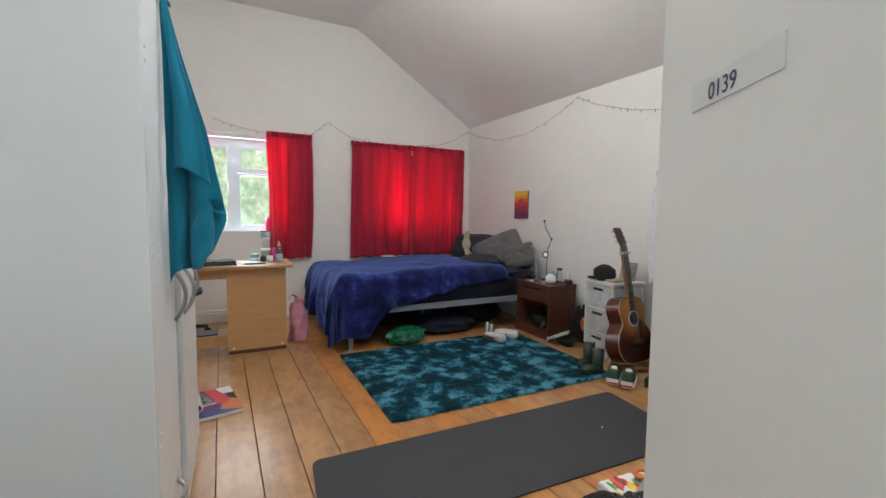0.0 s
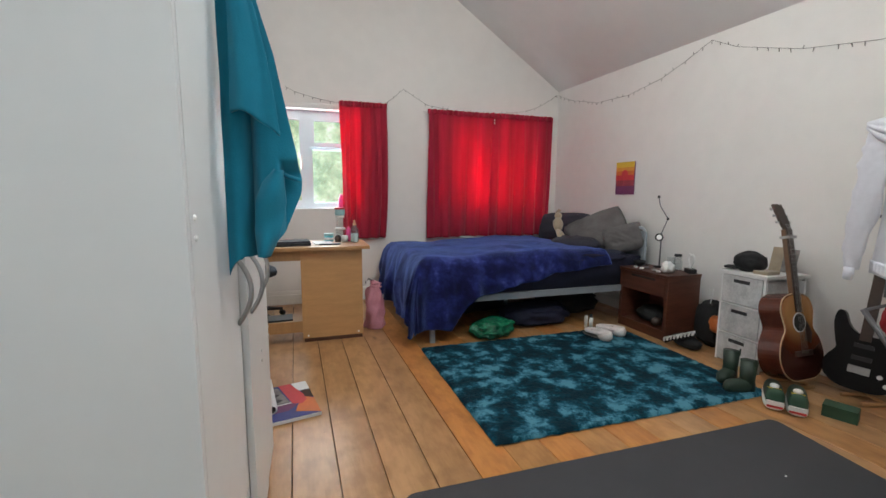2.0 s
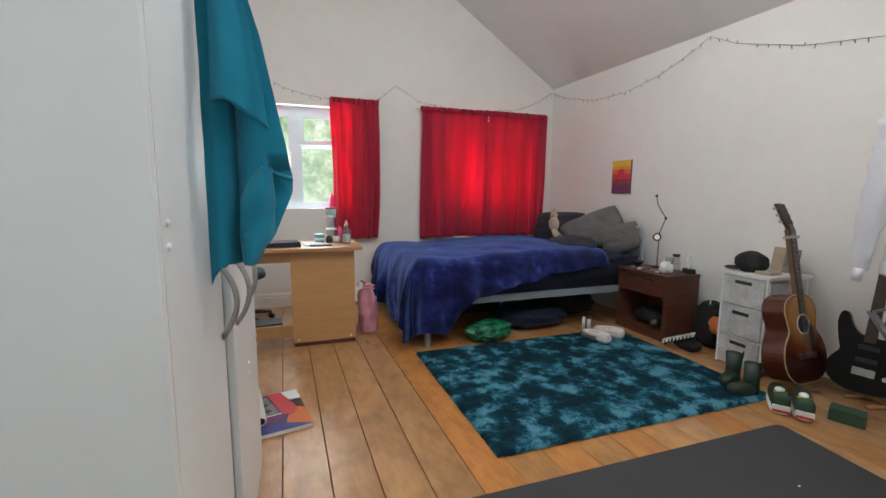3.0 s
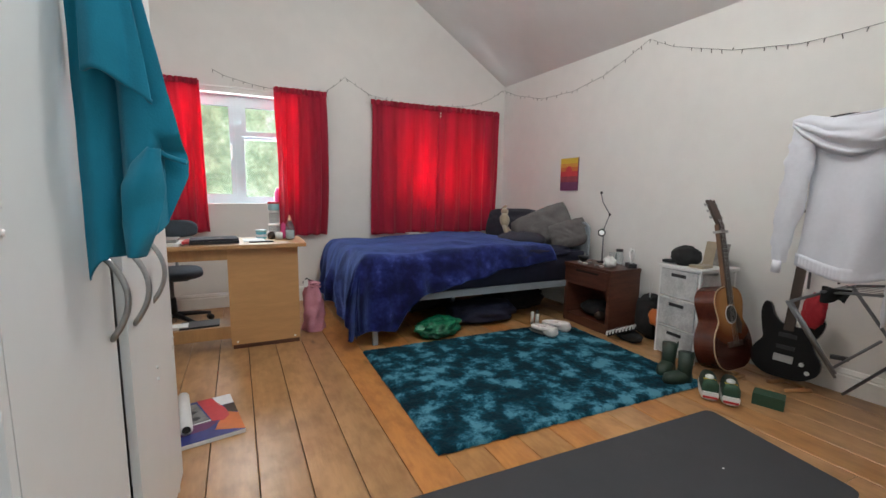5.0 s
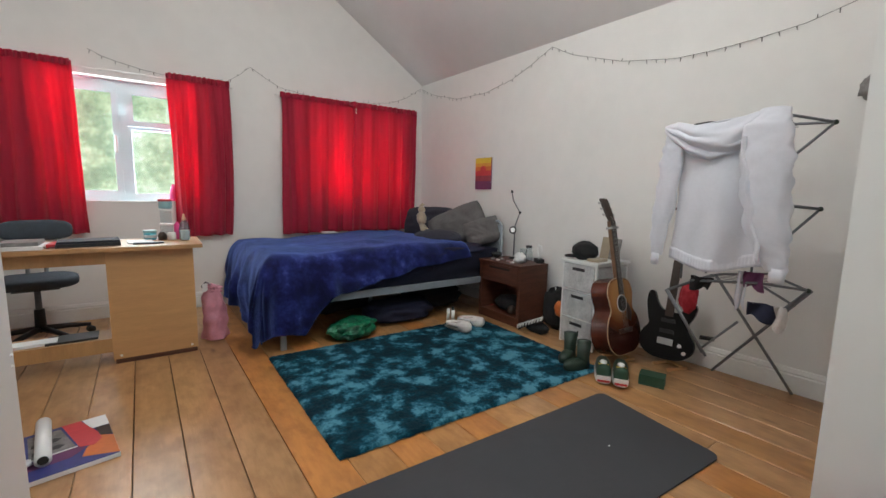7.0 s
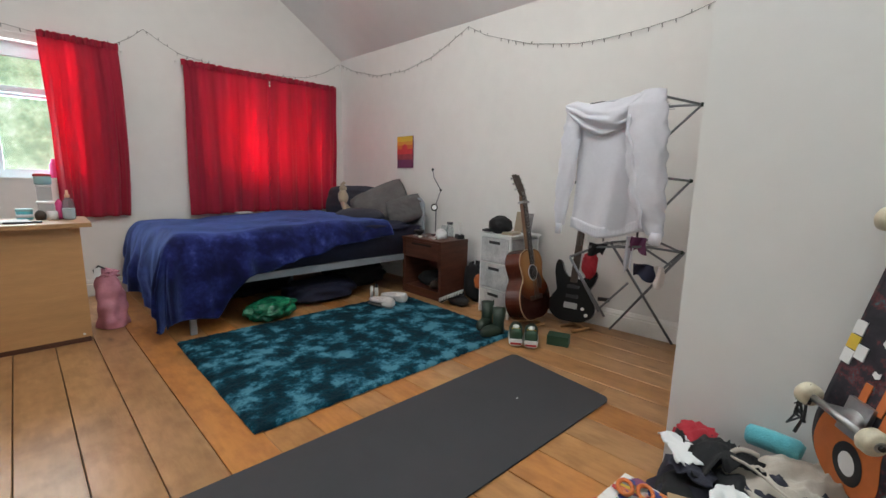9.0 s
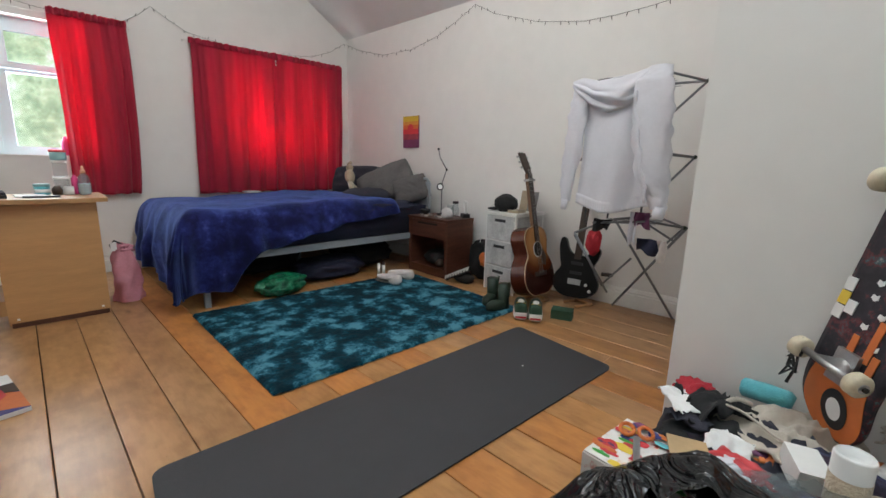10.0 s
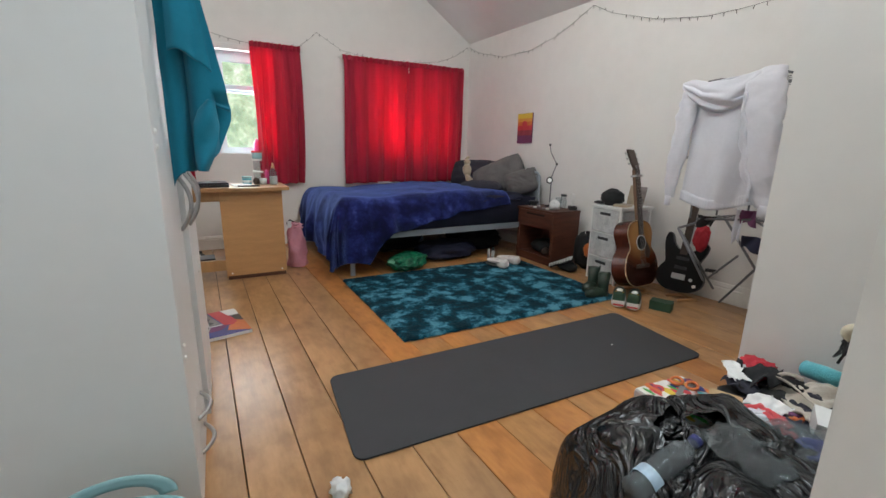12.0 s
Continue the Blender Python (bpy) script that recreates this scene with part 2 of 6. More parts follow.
def foliage_backdrop_material():
    m = bpy.data.materials.new("glowing_garden_backdrop")
    m.use_nodes = True
    nt = m.node_tree
    b = nt.nodes["Principled BSDF"]
    b.inputs["Base Color"].default_value = (0.02, 0.03, 0.01, 1)
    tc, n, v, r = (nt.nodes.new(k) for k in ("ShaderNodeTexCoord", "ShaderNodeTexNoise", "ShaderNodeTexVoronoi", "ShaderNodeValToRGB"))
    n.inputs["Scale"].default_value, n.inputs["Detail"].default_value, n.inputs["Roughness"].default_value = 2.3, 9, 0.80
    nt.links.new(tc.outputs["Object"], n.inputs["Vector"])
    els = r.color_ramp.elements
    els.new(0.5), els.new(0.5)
    # self-glowing greens up to near-white: sunlight and haze are painted into the foliage
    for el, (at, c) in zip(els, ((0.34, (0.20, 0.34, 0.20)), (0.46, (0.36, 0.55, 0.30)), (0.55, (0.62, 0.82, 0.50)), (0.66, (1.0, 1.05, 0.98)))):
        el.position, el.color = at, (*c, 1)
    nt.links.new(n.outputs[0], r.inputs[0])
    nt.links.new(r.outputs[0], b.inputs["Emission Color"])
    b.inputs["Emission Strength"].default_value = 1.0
    return m


M = {
    "wall": material("white_wall_paint", (0.76, 0.745, 0.72), 0.85, vary=0.05, scale=1.3, bump=0.06, bump_scale=35),
    "ceiling": material("white_ceiling_paint", (0.72, 0.70, 0.69), 0.9, vary=0.05, scale=1.0, bump=0.05, bump_scale=30),
    "trim": material("white_gloss_trim", (0.78, 0.77, 0.74), 0.4, vary=0.06, scale=5),
    "upvc": material("white_window_plastic", (0.72, 0.87, 0.92), 0.5, vary=0.03),
    "melamine": material("white_melamine_board", (0.74, 0.745, 0.74), 0.38, vary=0.035, scale=2, bump=0.02, bump_scale=50),
    "door": material("white_door_paint", (0.77, 0.76, 0.73), 0.5, vary=0.04, scale=3, bump=0.03, bump_scale=90),
    "dark": material("dark_gap", (0.02, 0.018, 0.016), 0.9),
    "board": floorboard_material("old_pine_floorboard", (0.47, 0.262, 0.115), (0.375, 0.20, 0.082)),
    "board_amber": floorboard_material("amber_pine_floorboard", (0.50, 0.255, 0.090), (0.40, 0.19, 0.062)),
    "board_orange": floorboard_material("orange_varnished_floorboard", (0.50, 0.215, 0.058), (0.40, 0.16, 0.040)),
    "curtain": curtain_material(),
    "steel": material("brushed_steel", (0.45, 0.45, 0.45), 0.35, 0.9, vary=0.15, scale=20),
    "greymetal": material("grey_painted_metal", (0.20, 0.205, 0.22), 0.4, 0.4, vary=0.15, scale=15),
    "railmetal": material("pale_grey_bed_metal", (0.30, 0.33, 0.36), 0.45, 0.3, vary=0.1),
    "beech": material("beech_laminate", (0.50, 0.275, 0.115), 0.45, vary=0.14, scale=3, stretch=(1, 1, 8), bump=0.02),
    "beech_side": material("beech_edge_laminate", (0.42, 0.23, 0.095), 0.45, vary=0.16, scale=3, stretch=(8, 1, 1)),
    "walnut": material("dark_brown_veneer", (0.115, 0.040, 0.023), 0.4, vary=0.45, scale=4, stretch=(1, 1, 7), bump=0.03),
    "teal": material("teal_towel_cloth", (0.008, 0.19, 0.29), 0.95, vary=0.12, scale=5, bump=0.12, bump_scale=260, sheen=0.1),
    "cyan": material("aqua_cloth", (0.12, 0.46, 0.52), 0.9, vary=0.2, scale=8, bump=0.3, bump_scale=200, sheen=0.3),
    "aqua": material("pale_aqua_plastic", (0.30, 0.50, 0.52), 0.45, vary=0.1),
    # mottled fleece; its lightest blue also puts the cloth's sheen into the colour
    "navy": patches_material("navy_fleece", ((0.38, (0.002, 0.002, 0.018)), (0.48, (0.005, 0.005, 0.046)), (0.57, (0.014, 0.019, 0.115)), (0.66, (0.05, 0.075, 0.27))),
                             4.0, 0.8, 0.55, 0.35, 160, 0.12),
    "navy_sheet": material("dark_navy_sheet", (0.012, 0.014, 0.04), 0.8, vary=0.3, bump=0.2, bump_scale=40),
    "grey_cloth": material("grey_cotton", (0.125, 0.115, 0.115), 0.9, vary=0.18, scale=7, bump=0.2, bump_scale=220),
    "dark_cloth": material("charcoal_cotton", (0.03, 0.03, 0.045), 0.9, vary=0.25, scale=7, bump=0.2, bump_scale=220),
    "black_cloth": material("black_cloth", (0.012, 0.012, 0.013), 0.85, vary=0.3, bump=0.2, bump_scale=200),
    "cream": material("cream_plush", (0.42, 0.34, 0.24), 0.95, vary=0.2, scale=14, bump=0.5, bump_scale=160, sheen=0.3),
    "hoodie": material("pale_lilac_grey_jersey", (0.64, 0.645, 0.70), 0.92, vary=0.06, scale=8, bump=0.15, bump_scale=420, sheen=0.2),
    "rug": patches_material("teal_pile_rug", ((0.41, (0.003, 0.020, 0.032)), (0.49, (0.005, 0.044, 0.068)), (0.53, (0.018, 0.105, 0.155)), (0.60, (0.10, 0.28, 0.37))),
                            6.6, 0.9, 0.0, 0.9, 260, 0.15),
    "mat": material("charcoal_foam_mat", (0.040, 0.040, 0.044), 0.75, vary=0.12, scale=5, bump=0.25, bump_scale=500),
    "spruce": material("spruce_guitar_top", (0.36, 0.19, 0.07), 0.3, vary=0.3, scale=5, stretch=(9, 1, 1)),
    "burst": material("red_brown_guitar_varnish", (0.10, 0.022, 0.010), 0.25, vary=0.35, scale=4),
    "burst_top": burst_material(),
    "blue_varnish": material("dark_blue_varnish", (0.02, 0.035, 0.10), 0.3, vary=0.2),
    "rosewood": material("dark_fretboard_wood", (0.05, 0.028, 0.018), 0.45, vary=0.3, stretch=(1, 1, 6)),
    "neckwood": material("brown_neck_wood", (0.16, 0.085, 0.045), 0.4, vary=0.25),
    "black_gloss": material("black_gloss_lacquer", (0.006, 0.005, 0.005), 0.28, vary=0.2, spec=0.2),
    "black_plastic": material("black_plastic", (0.015, 0.015, 0.017), 0.45, vary=0.2),
    "red": material("red_cloth", (0.42, 0.02, 0.035), 0.85, vary=0.2, bump=0.3, bump_scale=200),
    "white": material("white_plastic", (0.75, 0.75, 0.73), 0.4, vary=0.06),
    "paper": material("white_paper", (0.72, 0.72, 0.71), 0.8, vary=0.05),
    "pink": material("pink_bag_vinyl", (0.62, 0.26, 0.32), 0.5, vary=0.15, scale=9, bump=0.2, bump_scale=25),
    "hotpink": material("hot_pink_plastic", (0.75, 0.06, 0.25), 0.4, vary=0.1),
    "green": patches_material("green_crinkled_bag", ((0.4, (0.004, 0.06, 0.03)), (0.55, (0.01, 0.15, 0.07)), (0.7, (0.10, 0.30, 0.2))), 14, 0.28, 0, 0.5, 40),
    "boot": material("dark_green_rubber", (0.018, 0.036, 0.022), 0.5, vary=0.25, scale=10),
    "greenbox": material("green_card", (0.02, 0.065, 0.035), 0.6, vary=0.2),
    "slipper": material("off_white_fleece", (0.70, 0.64, 0.61), 0.95, vary=0.12, scale=30, bump=0.6, bump_scale=140, sheen=0.4),
    "slipper_in": material("pink_lining", (0.35, 0.18, 0.18), 0.95, vary=0.2),
    "silver_weave": material("silver_grey_drawer_weave", (0.55, 0.55, 0.54), 0.55, vary=0.3, scale=12, bump=0.35, bump_scale=60, second=(0.38, 0.38, 0.38)),
    "office": material("blue_grey_seat_cloth", (0.055, 0.07, 0.09), 0.9, vary=0.2, bump=0.3, bump_scale=260),
    "orange": material("orange_graphic", (0.60, 0.16, 0.035), 0.5, vary=0.15),
    "yellow": material("yellow_graphic", (0.70, 0.50, 0.05), 0.5, vary=0.1),
    "purple": material("purple_ink", (0.16, 0.04, 0.12), 0.6, vary=0.2),
    "bluegraphic": material("blue_ink", (0.03, 0.04, 0.2), 0.45, vary=0.2),
    "redgraphic": material("red_ink", (0.55, 0.04, 0.05), 0.45, vary=0.15),
    "greygraphic": material("grey_ink", (0.25, 0.24, 0.23), 0.5, vary=0.5, scale=25),
    "wheel": material("cream_urethane", (0.62, 0.55, 0.40), 0.4, vary=0.2, scale=20),
    "deck": patches_material("skateboard_graphic", ((0.40, (0.012, 0.012, 0.016)), (0.52, (0.025, 0.022, 0.03)), (0.57, (0.12, 0.025, 0.03)), (0.61, (0.03, 0.10, 0.11)), (0.67, (0.40, 0.38, 0.36))), 13, 0.5),
    "canvas": material("cream_canvas", (0.50, 0.45, 0.38), 0.9, vary=0.15, scale=9, bump=0.15, bump_scale=300),
    "deck3": patches_material("dark_red_skateboard_graphic", ((0.38, (0.012, 0.012, 0.016)), (0.5, (0.10, 0.008, 0.014)), (0.6, (0.22, 0.02, 0.02)), (0.68, (0.02, 0.10, 0.11))), 6, 0.4),
    "deck2": patches_material("orange_skateboard_graphic", ((0.38, (0.03, 0.015, 0.02)), (0.47, (0.42, 0.11, 0.03)), (0.6, (0.55, 0.16, 0.04)), (0.72, (0.30, 0.05, 0.05))), 5, 0.4),
    "binbag": crinkled_material("black_bin_bag", (0.008, 0.008, 0.009), 0.2),
    "heap": patches_material("mixed_dark_clothes", ((0.40, (0.012, 0.012, 0.018)), (0.5, (0.05, 0.03, 0.05)), (0.56, (0.14, 0.04, 0.05)), (0.66, (0.30, 0.27, 0.24))), 4.5, 0.9, 0.2, 0.4, 90),
    "paint_box": patches_material("paint_splashed_card", ((0.36, (0.5, 0.06, 0.03)), (0.44, (0.7, 0.68, 0.64)), (0.56, (0.74, 0.72, 0.7)), (0.63, (0.6, 0.25, 0.03)), (0.70, (0.05, 0.12, 0.3))), 12, 0.6),
    "clear": clear_material("clear_plastic", (0.93, 0.96, 0.97), 0.06, 0.86, 0.3),
    "pane": clear_material("window_glass", (1, 1, 1), 0.0, 0.93),
    "ribbed_clear": clear_material("ribbed_bottle_plastic", (0.84, 0.91, 0.94), 0.06, 0.74, 0.4),
    "pale_blue": material("pale_blue_label", (0.42, 0.56, 0.68), 0.5, vary=0.25, scale=40),
    "green_paint": material("bright_green_paint", (0.06, 0.36, 0.06), 0.4, vary=0.15),
    "cardboard": material("brown_cardboard", (0.46, 0.32, 0.17), 0.8, vary=0.12, scale=10),
    "amber_ink": material("amber_ink", (0.68, 0.32, 0.05), 0.5, vary=0.15),
    "maroon_ink": material("maroon_ink", (0.30, 0.05, 0.07), 0.55, vary=0.3, scale=30),
    "binding": material("cream_guitar_binding", (0.50, 0.36, 0.20), 0.4, vary=0.1),
    "peach": material("peach_soap", (0.75, 0.38, 0.25), 0.4, vary=0.05),
    "garden": foliage_backdrop_material(),
    "led": glow("warm_lamp_glow", (1.0, 0.95, 0.85), 0.25),
    "wire": material("grey_green_wire", (0.17, 0.17, 0.155), 0.6),
    "ink": material("blue_black_ink", (0.03, 0.035, 0.10), 0.6),
}


# ---- mesh helpers ----
def part(name, bm, mat, parent=None, label="", smooth=False, bevel=0.0):
    """Links a bmesh as one mesh object, under a thing if one is given."""
    if bevel:
        bmesh.ops.bevel(bm, geom=[e for e in bm.edges if e.is_manifold and e.calc_face_angle(0) > 0.6], offset=bevel, segments=2, affect="EDGES")
    bmesh.ops.recalc_face_normals(bm, faces=bm.faces)
    me = bpy.data.meshes.new(name)
    bm.to_mesh(me)
    bm.free()
    for p in me.polygons:
        p.use_smooth = smooth
    me.materials.append(M[mat] if isinstance(mat, str) else mat)
    ob = new(name, me)
    if parent:
        ob.parent = parent
    return tagged(ob, label)


def thing(name, label, category, loc=(0, 0, 0), turn=0.0, group="", m=None):
    ob = new(name)
    ob.matrix_world = m if m is not None else pose(*loc, 0, 0, turn)
    ob.empty_display_size = 0.05
    return tagged(ob, label, category, group)


def box(x0, y0, z0, x1, y1, z1, bm=None):
    bm = bm or bmesh.new()
    vs = [bm.verts.new(p) for p in ((x0, y0, z0), (x1, y0, z0), (x1, y1, z0), (x0, y1, z0), (x0, y0, z1), (x1, y0, z1), (x1, y1, z1), (x0, y1, z1))]
    for f in ((3, 2, 1, 0), (4, 5, 6, 7), (0, 1, 5, 4), (1, 2, 6, 5), (2, 3, 7, 6), (3, 0, 4, 7)):
        bm.faces.new([vs[i] for i in f])
    return bm


def tube(points, radius, bm=None, sides=8, flat=1.0):
    """A tube along a list of points; radius: one, or one for each point."""
    bm = bm or bmesh.new()
    pts = [Vector(p) for p in points]
    rings = []
    side = None
    for i, p in enumerate(pts):
        d = (pts[min(i + 1, len(pts) - 1)] - pts[max(i - 1, 0)]).normalized()
        if side is None:
            side = d.orthogonal().normalized()
        side = (side - d * side.dot(d)).normalized()
        up = d.cross(side)
        r = radius[i] if isinstance(radius, (list, tuple)) else radius
        rings.append([bm.verts.new(p + side * math.cos(a) * r + up * math.sin(a) * r * flat) for a in [2 * math.pi * k / sides for k in range(sides)]])
    for a, b in zip(rings, rings[1:]):
        for k in range(sides):
            bm.faces.new((a[k], a[(k + 1) % sides], b[(k + 1) % sides], b[k]))
    bm.faces.new(rings[0][::-1]), bm.faces.new(rings[-1])
    return bm


def lathe(profile, bm=None, sides=20, at=(0, 0, 0)):
    """Turned about z: profile of (radius, z)."""
    bm = bm or bmesh.new()
    rings = [[bm.verts.new((at[0] + r * math.cos(2 * math.pi * k / sides), at[1] + r * math.sin(2 * math.pi * k / sides), at[2] + z)) for k in range(sides)] for r, z in profile]
    for a, b in zip(rings, rings[1:]):
        for k in range(sides):
            bm.faces.new((a[k], a[(k + 1) % sides], b[(k + 1) % sides], b[k]))
    bm.faces.new(rings[0][::-1]), bm.faces.new(rings[-1])
    return bm


def sheet(fn, nu, nv, thick=0.0, bm=None):
    """A surface from fn(u, v) with u, v in 0..1; thick gives it a back."""
    bm = bm or bmesh.new()
    g = [[bm.verts.new(fn(i / nu, j / nv)) for j in range(nv + 1)] for i in range(nu + 1)]
    fs = [bm.faces.new((g[i][j], g[i + 1][j], g[i + 1][j + 1], g[i][j + 1])) for i in range(nu) for j in range(nv)]
    if thick:
        bm.normal_update()
        back = [[bm.verts.new(v.co - v.normal * thick) for v in row] for row in g]
        for i in range(nu):
            for j in range(nv):
                bm.faces.new((back[i][j], back[i][j + 1], back[i + 1][j + 1], back[i + 1][j]))
        rim = [(i, 0) for i in range(nu)] + [(nu, j) for j in range(nv)] + [(i, nv) for i in range(nu, 0, -1)] + [(0, j) for j in range(nv, 0, -1)]
        for (a, b), (c, d) in zip(rim, rim[1:] + rim[:1]):
            bm.faces.new((g[c][d], g[a][b], back[a][b], back[c][d]))
    return bm


def blob(center, size, bm=None, rough=0.12, freq=3.0, seed=0.0, detail=3, squash=1.0):
    """A soft lump: an icosphere pushed about by noise; squash under 1 gives it a boxier form."""
    bm = bm or bmesh.new()
    made = bmesh.ops.create_icosphere(bm, subdivisions=detail, radius=1.0)["verts"]
    for v in made:
        n = v.co.normalized()
        p = Vector([math.copysign(abs(c) ** squash, c) for c in n])
        k = 1 + rough * noise.noise(n * freq + Vector((seed, seed * 2, 0))) + rough * 0.4 * noise.noise(n * freq * 3 + Vector((seed, 0, 0)))
        v.co = Vector((center[0] + p.x * size[0] * k, center[1] + p.y * size[1] * k, center[2] + p.z * size[2] * k))
    return bm


def outline(points, depth, bm=None):
    """A flat outline in x, z extruded along y from 0 to depth."""
    bm = bm or bmesh.new()
    a = [bm.verts.new((x, 0, z)) for x, z in points]
    b = [bm.verts.new((x, depth, z)) for x, z in points]
    bm.faces.new(a), bm.faces.new(b[::-1])
    for k in range(len(points)):
        j = (k + 1) % len(points)
        bm.faces.new((a[k], b[k], b[j], a[j]))
    return bm


def smooth_loop(points, per=5):
    """A closed rounded outline through the points."""
    n, out = len(points), []
    for i in range(n):
        p0, p1, p2, p3 = (Vector(points[(i + k) % n]) for k in (-1, 0, 1, 2))
        for s in range(per):
            t = s / per
            out.append(tuple(0.5 * ((2 * p1) + (p2 - p0) * t + (2 * p0 - 5 * p1 + 4 * p2 - p3) * t * t + (3 * p1 - p0 - 3 * p2 + p3) * t ** 3)))
    return out


# ---- the room's shell ----
BACK, RIDGE, EAVE, FLAT = 5.44, 3.385, 2.375, 1.44
def right_x(y):
    """The right wall stands slightly askew."""
    return 3.03 + 0.065 * (BACK - y)


def structure(name, bm, mat, label="", category=""):
    ob = part(name, bm, mat, None, label)
    return tagged(ob, label, category, "", "structure")


def wall_with_openings(x0, x1, z0, z1, y0, y1, holes):
    """A wall between y0 and y1 with rectangular holes (xa, xb, za, zb)."""
    bm = bmesh.new()
    xs = sorted({x0, x1, *[h[0] for h in holes], *[h[1] for h in holes]})
    for a, b in zip(xs, xs[1:]):
        cuts = sorted((h[2], h[3]) for h in holes if h[0] <= a and h[1] >= b)
        z = z0
        for za, zb in cuts:
            if za > z:
                box(a, y0, z, b, y1, za, bm)
            z = zb
        if z < z1:
            box(a, y0, z, b, y1, z1, bm)
    bmesh.ops.remove_doubles(bm, verts=bm.verts, dist=1e-5)
    return bm


WIN1, WIN2 = (-0.42, 0.70, 0.975, 1.99), (1.60, 2.72, 0.975, 1.99)
structure("wall_north", wall_with_openings(-0.95, 3.15, -0.1, 3.6, BACK, BACK + 0.26, [WIN1, WIN2]), "wall", "white painted gable wall with two window openings", "wall")
bm = bmesh.new()
lo, hi = 1.27, BACK + 0.26
vs = [bm.verts.new(p) for p in ((right_x(lo), lo, -0.1), (right_x(lo) + 0.2, lo, -0.1), (right_x(hi) + 0.2, hi, -0.1), (right_x(hi), hi, -0.1),
                                (right_x(lo), lo, 2.6), (right_x(lo) + 0.2, lo, 2.6), (right_x(hi) + 0.2, hi, 2.6), (right_x(hi), hi, 2.6))]
for f in ((3, 2, 1, 0), (4, 5, 6, 7), (0, 1, 5, 4), (1, 2, 6, 5), (2, 3, 7, 6), (3, 0, 4, 7)):
    bm.faces.new([vs[i] for i in f])
structure("wall_east", bm, "wall", "white painted side wall under the slope of the ceiling", "wall")
structure("wall_pier", box(1.70, 0.02, -0.1, 3.5, 1.27, 3.6), "wall", "white painted chimney breast standing into the room", "wall")
structure("wall_west", box(-0.97, -0.04, -0.1, -0.85, BACK, 3.6), "wall", "white painted side wall behind the wardrobe", "wall")
structure("wall_south", wall_with_openings(-0.97, 1.70, -0.1, 3.6, -0.04, 0.02, [(-0.55, 0.17, -0.1, 2.03)]), "wall", "white painted wall with the doorway", "wall")
bm = box(-1.4, -2.3, -0.1, -1.3, -0.04, 2.5)
box(1.5, -2.3, -0.1, 1.6, -0.04, 2.5, bm)
box(-1.3, -2.4, -0.1, 1.5, -2.3, 2.5, bm)
structure("wall_hall", bm, "wall", "white painted hall walls", "wall")
structure("ceiling_hall", box(-1.4, -2.4, 2.4, 1.6, -0.04, 2.5), "ceiling", "white painted hall ceiling", "ceiling")
bm = bmesh.new()
ys = [0.0, 1.27, 3.0, BACK]
def ceiling_section(y):
    s = right_x(y) - right_x(BACK)
    return [(-0.9, RIDGE), (FLAT - 0.05 + s, RIDGE), (FLAT + 0.04 + s, RIDGE - 0.012), (FLAT + 0.13 + s, RIDGE - 0.058), (right_x(y), EAVE), (right_x(y) + 0.12, EAVE - 0.075)]
low = [[bm.verts.new((x, y, z)) for x, z in ceiling_section(y)] for y in ys]
top = [[bm.verts.new((x, y, z + 0.12)) for x, z in ceiling_section(y)] for y in ys]
for rows in (low, top):
    for a, b in zip(rows, rows[1:]):
        for k in range(len(a) - 1):
            bm.faces.new((a[k], a[k + 1], b[k + 1], b[k]))
for side in (0, -1):
    for k in range(len(low[0]) - 1):
        bm.faces.new((low[side][k], low[side][k + 1], top[side][k + 1], top[side][k]))
for k in (0, -1):
    for a in range(len(ys) - 1):
        bm.faces.new((low[a][k], low[a + 1][k], top[a + 1][k], top[a][k]))
structure("ceiling", bm, "ceiling", "white painted ceiling, flat then sloping down to the eaves", "ceiling")

floor = structure("floor", box(-1.4, -2.4, -0.12, 3.6, BACK + 0.1, -0.024), "dark", "old varnished pine floorboards with dark open joints", "floor")


def skirting(points):
    """Skirting boards with a stepped moulding, along a line on the floor; the room lies to the left of the line."""
    bm = bmesh.new()
    prof = [(0, 0.0), (0.020, 0.0), (0.020, 0.10), (0.013, 0.108), (0.016, 0.116), (0.008, 0.138), (0.0, 0.142)]
    for (xa, ya), (xb, yb) in zip(points, points[1:]):
        d = Vector((xb - xa, yb - ya, 0)).normalized()
        n = Vector((-d.y, d.x, 0))
        ra, rb = ([bm.verts.new(Vector((x, y, 0.001)) + n * o + Vector((0, 0, z))) for o, z in prof] for x, y in ((xa, ya), (xb, yb)))
        for k in range(len(prof) - 1):
            bm.faces.new((ra[k], rb[k], rb[k + 1], ra[k + 1]))
        bm.faces.new(ra), bm.faces.new(rb[::-1])
    return bm


structure("baseboard", skirting([(right_x(1.27), 1.27), (right_x(BACK), BACK), (-0.85, BACK)]), "trim", "white gloss skirting board with a moulded top", "baseboard")
structure("baseboard", skirting([(1.70, 0.02), (1.70, 1.27), (right_x(1.27), 1.27)][:2][::-1]), "trim", "white gloss skirting board with a moulded top", "baseboard")


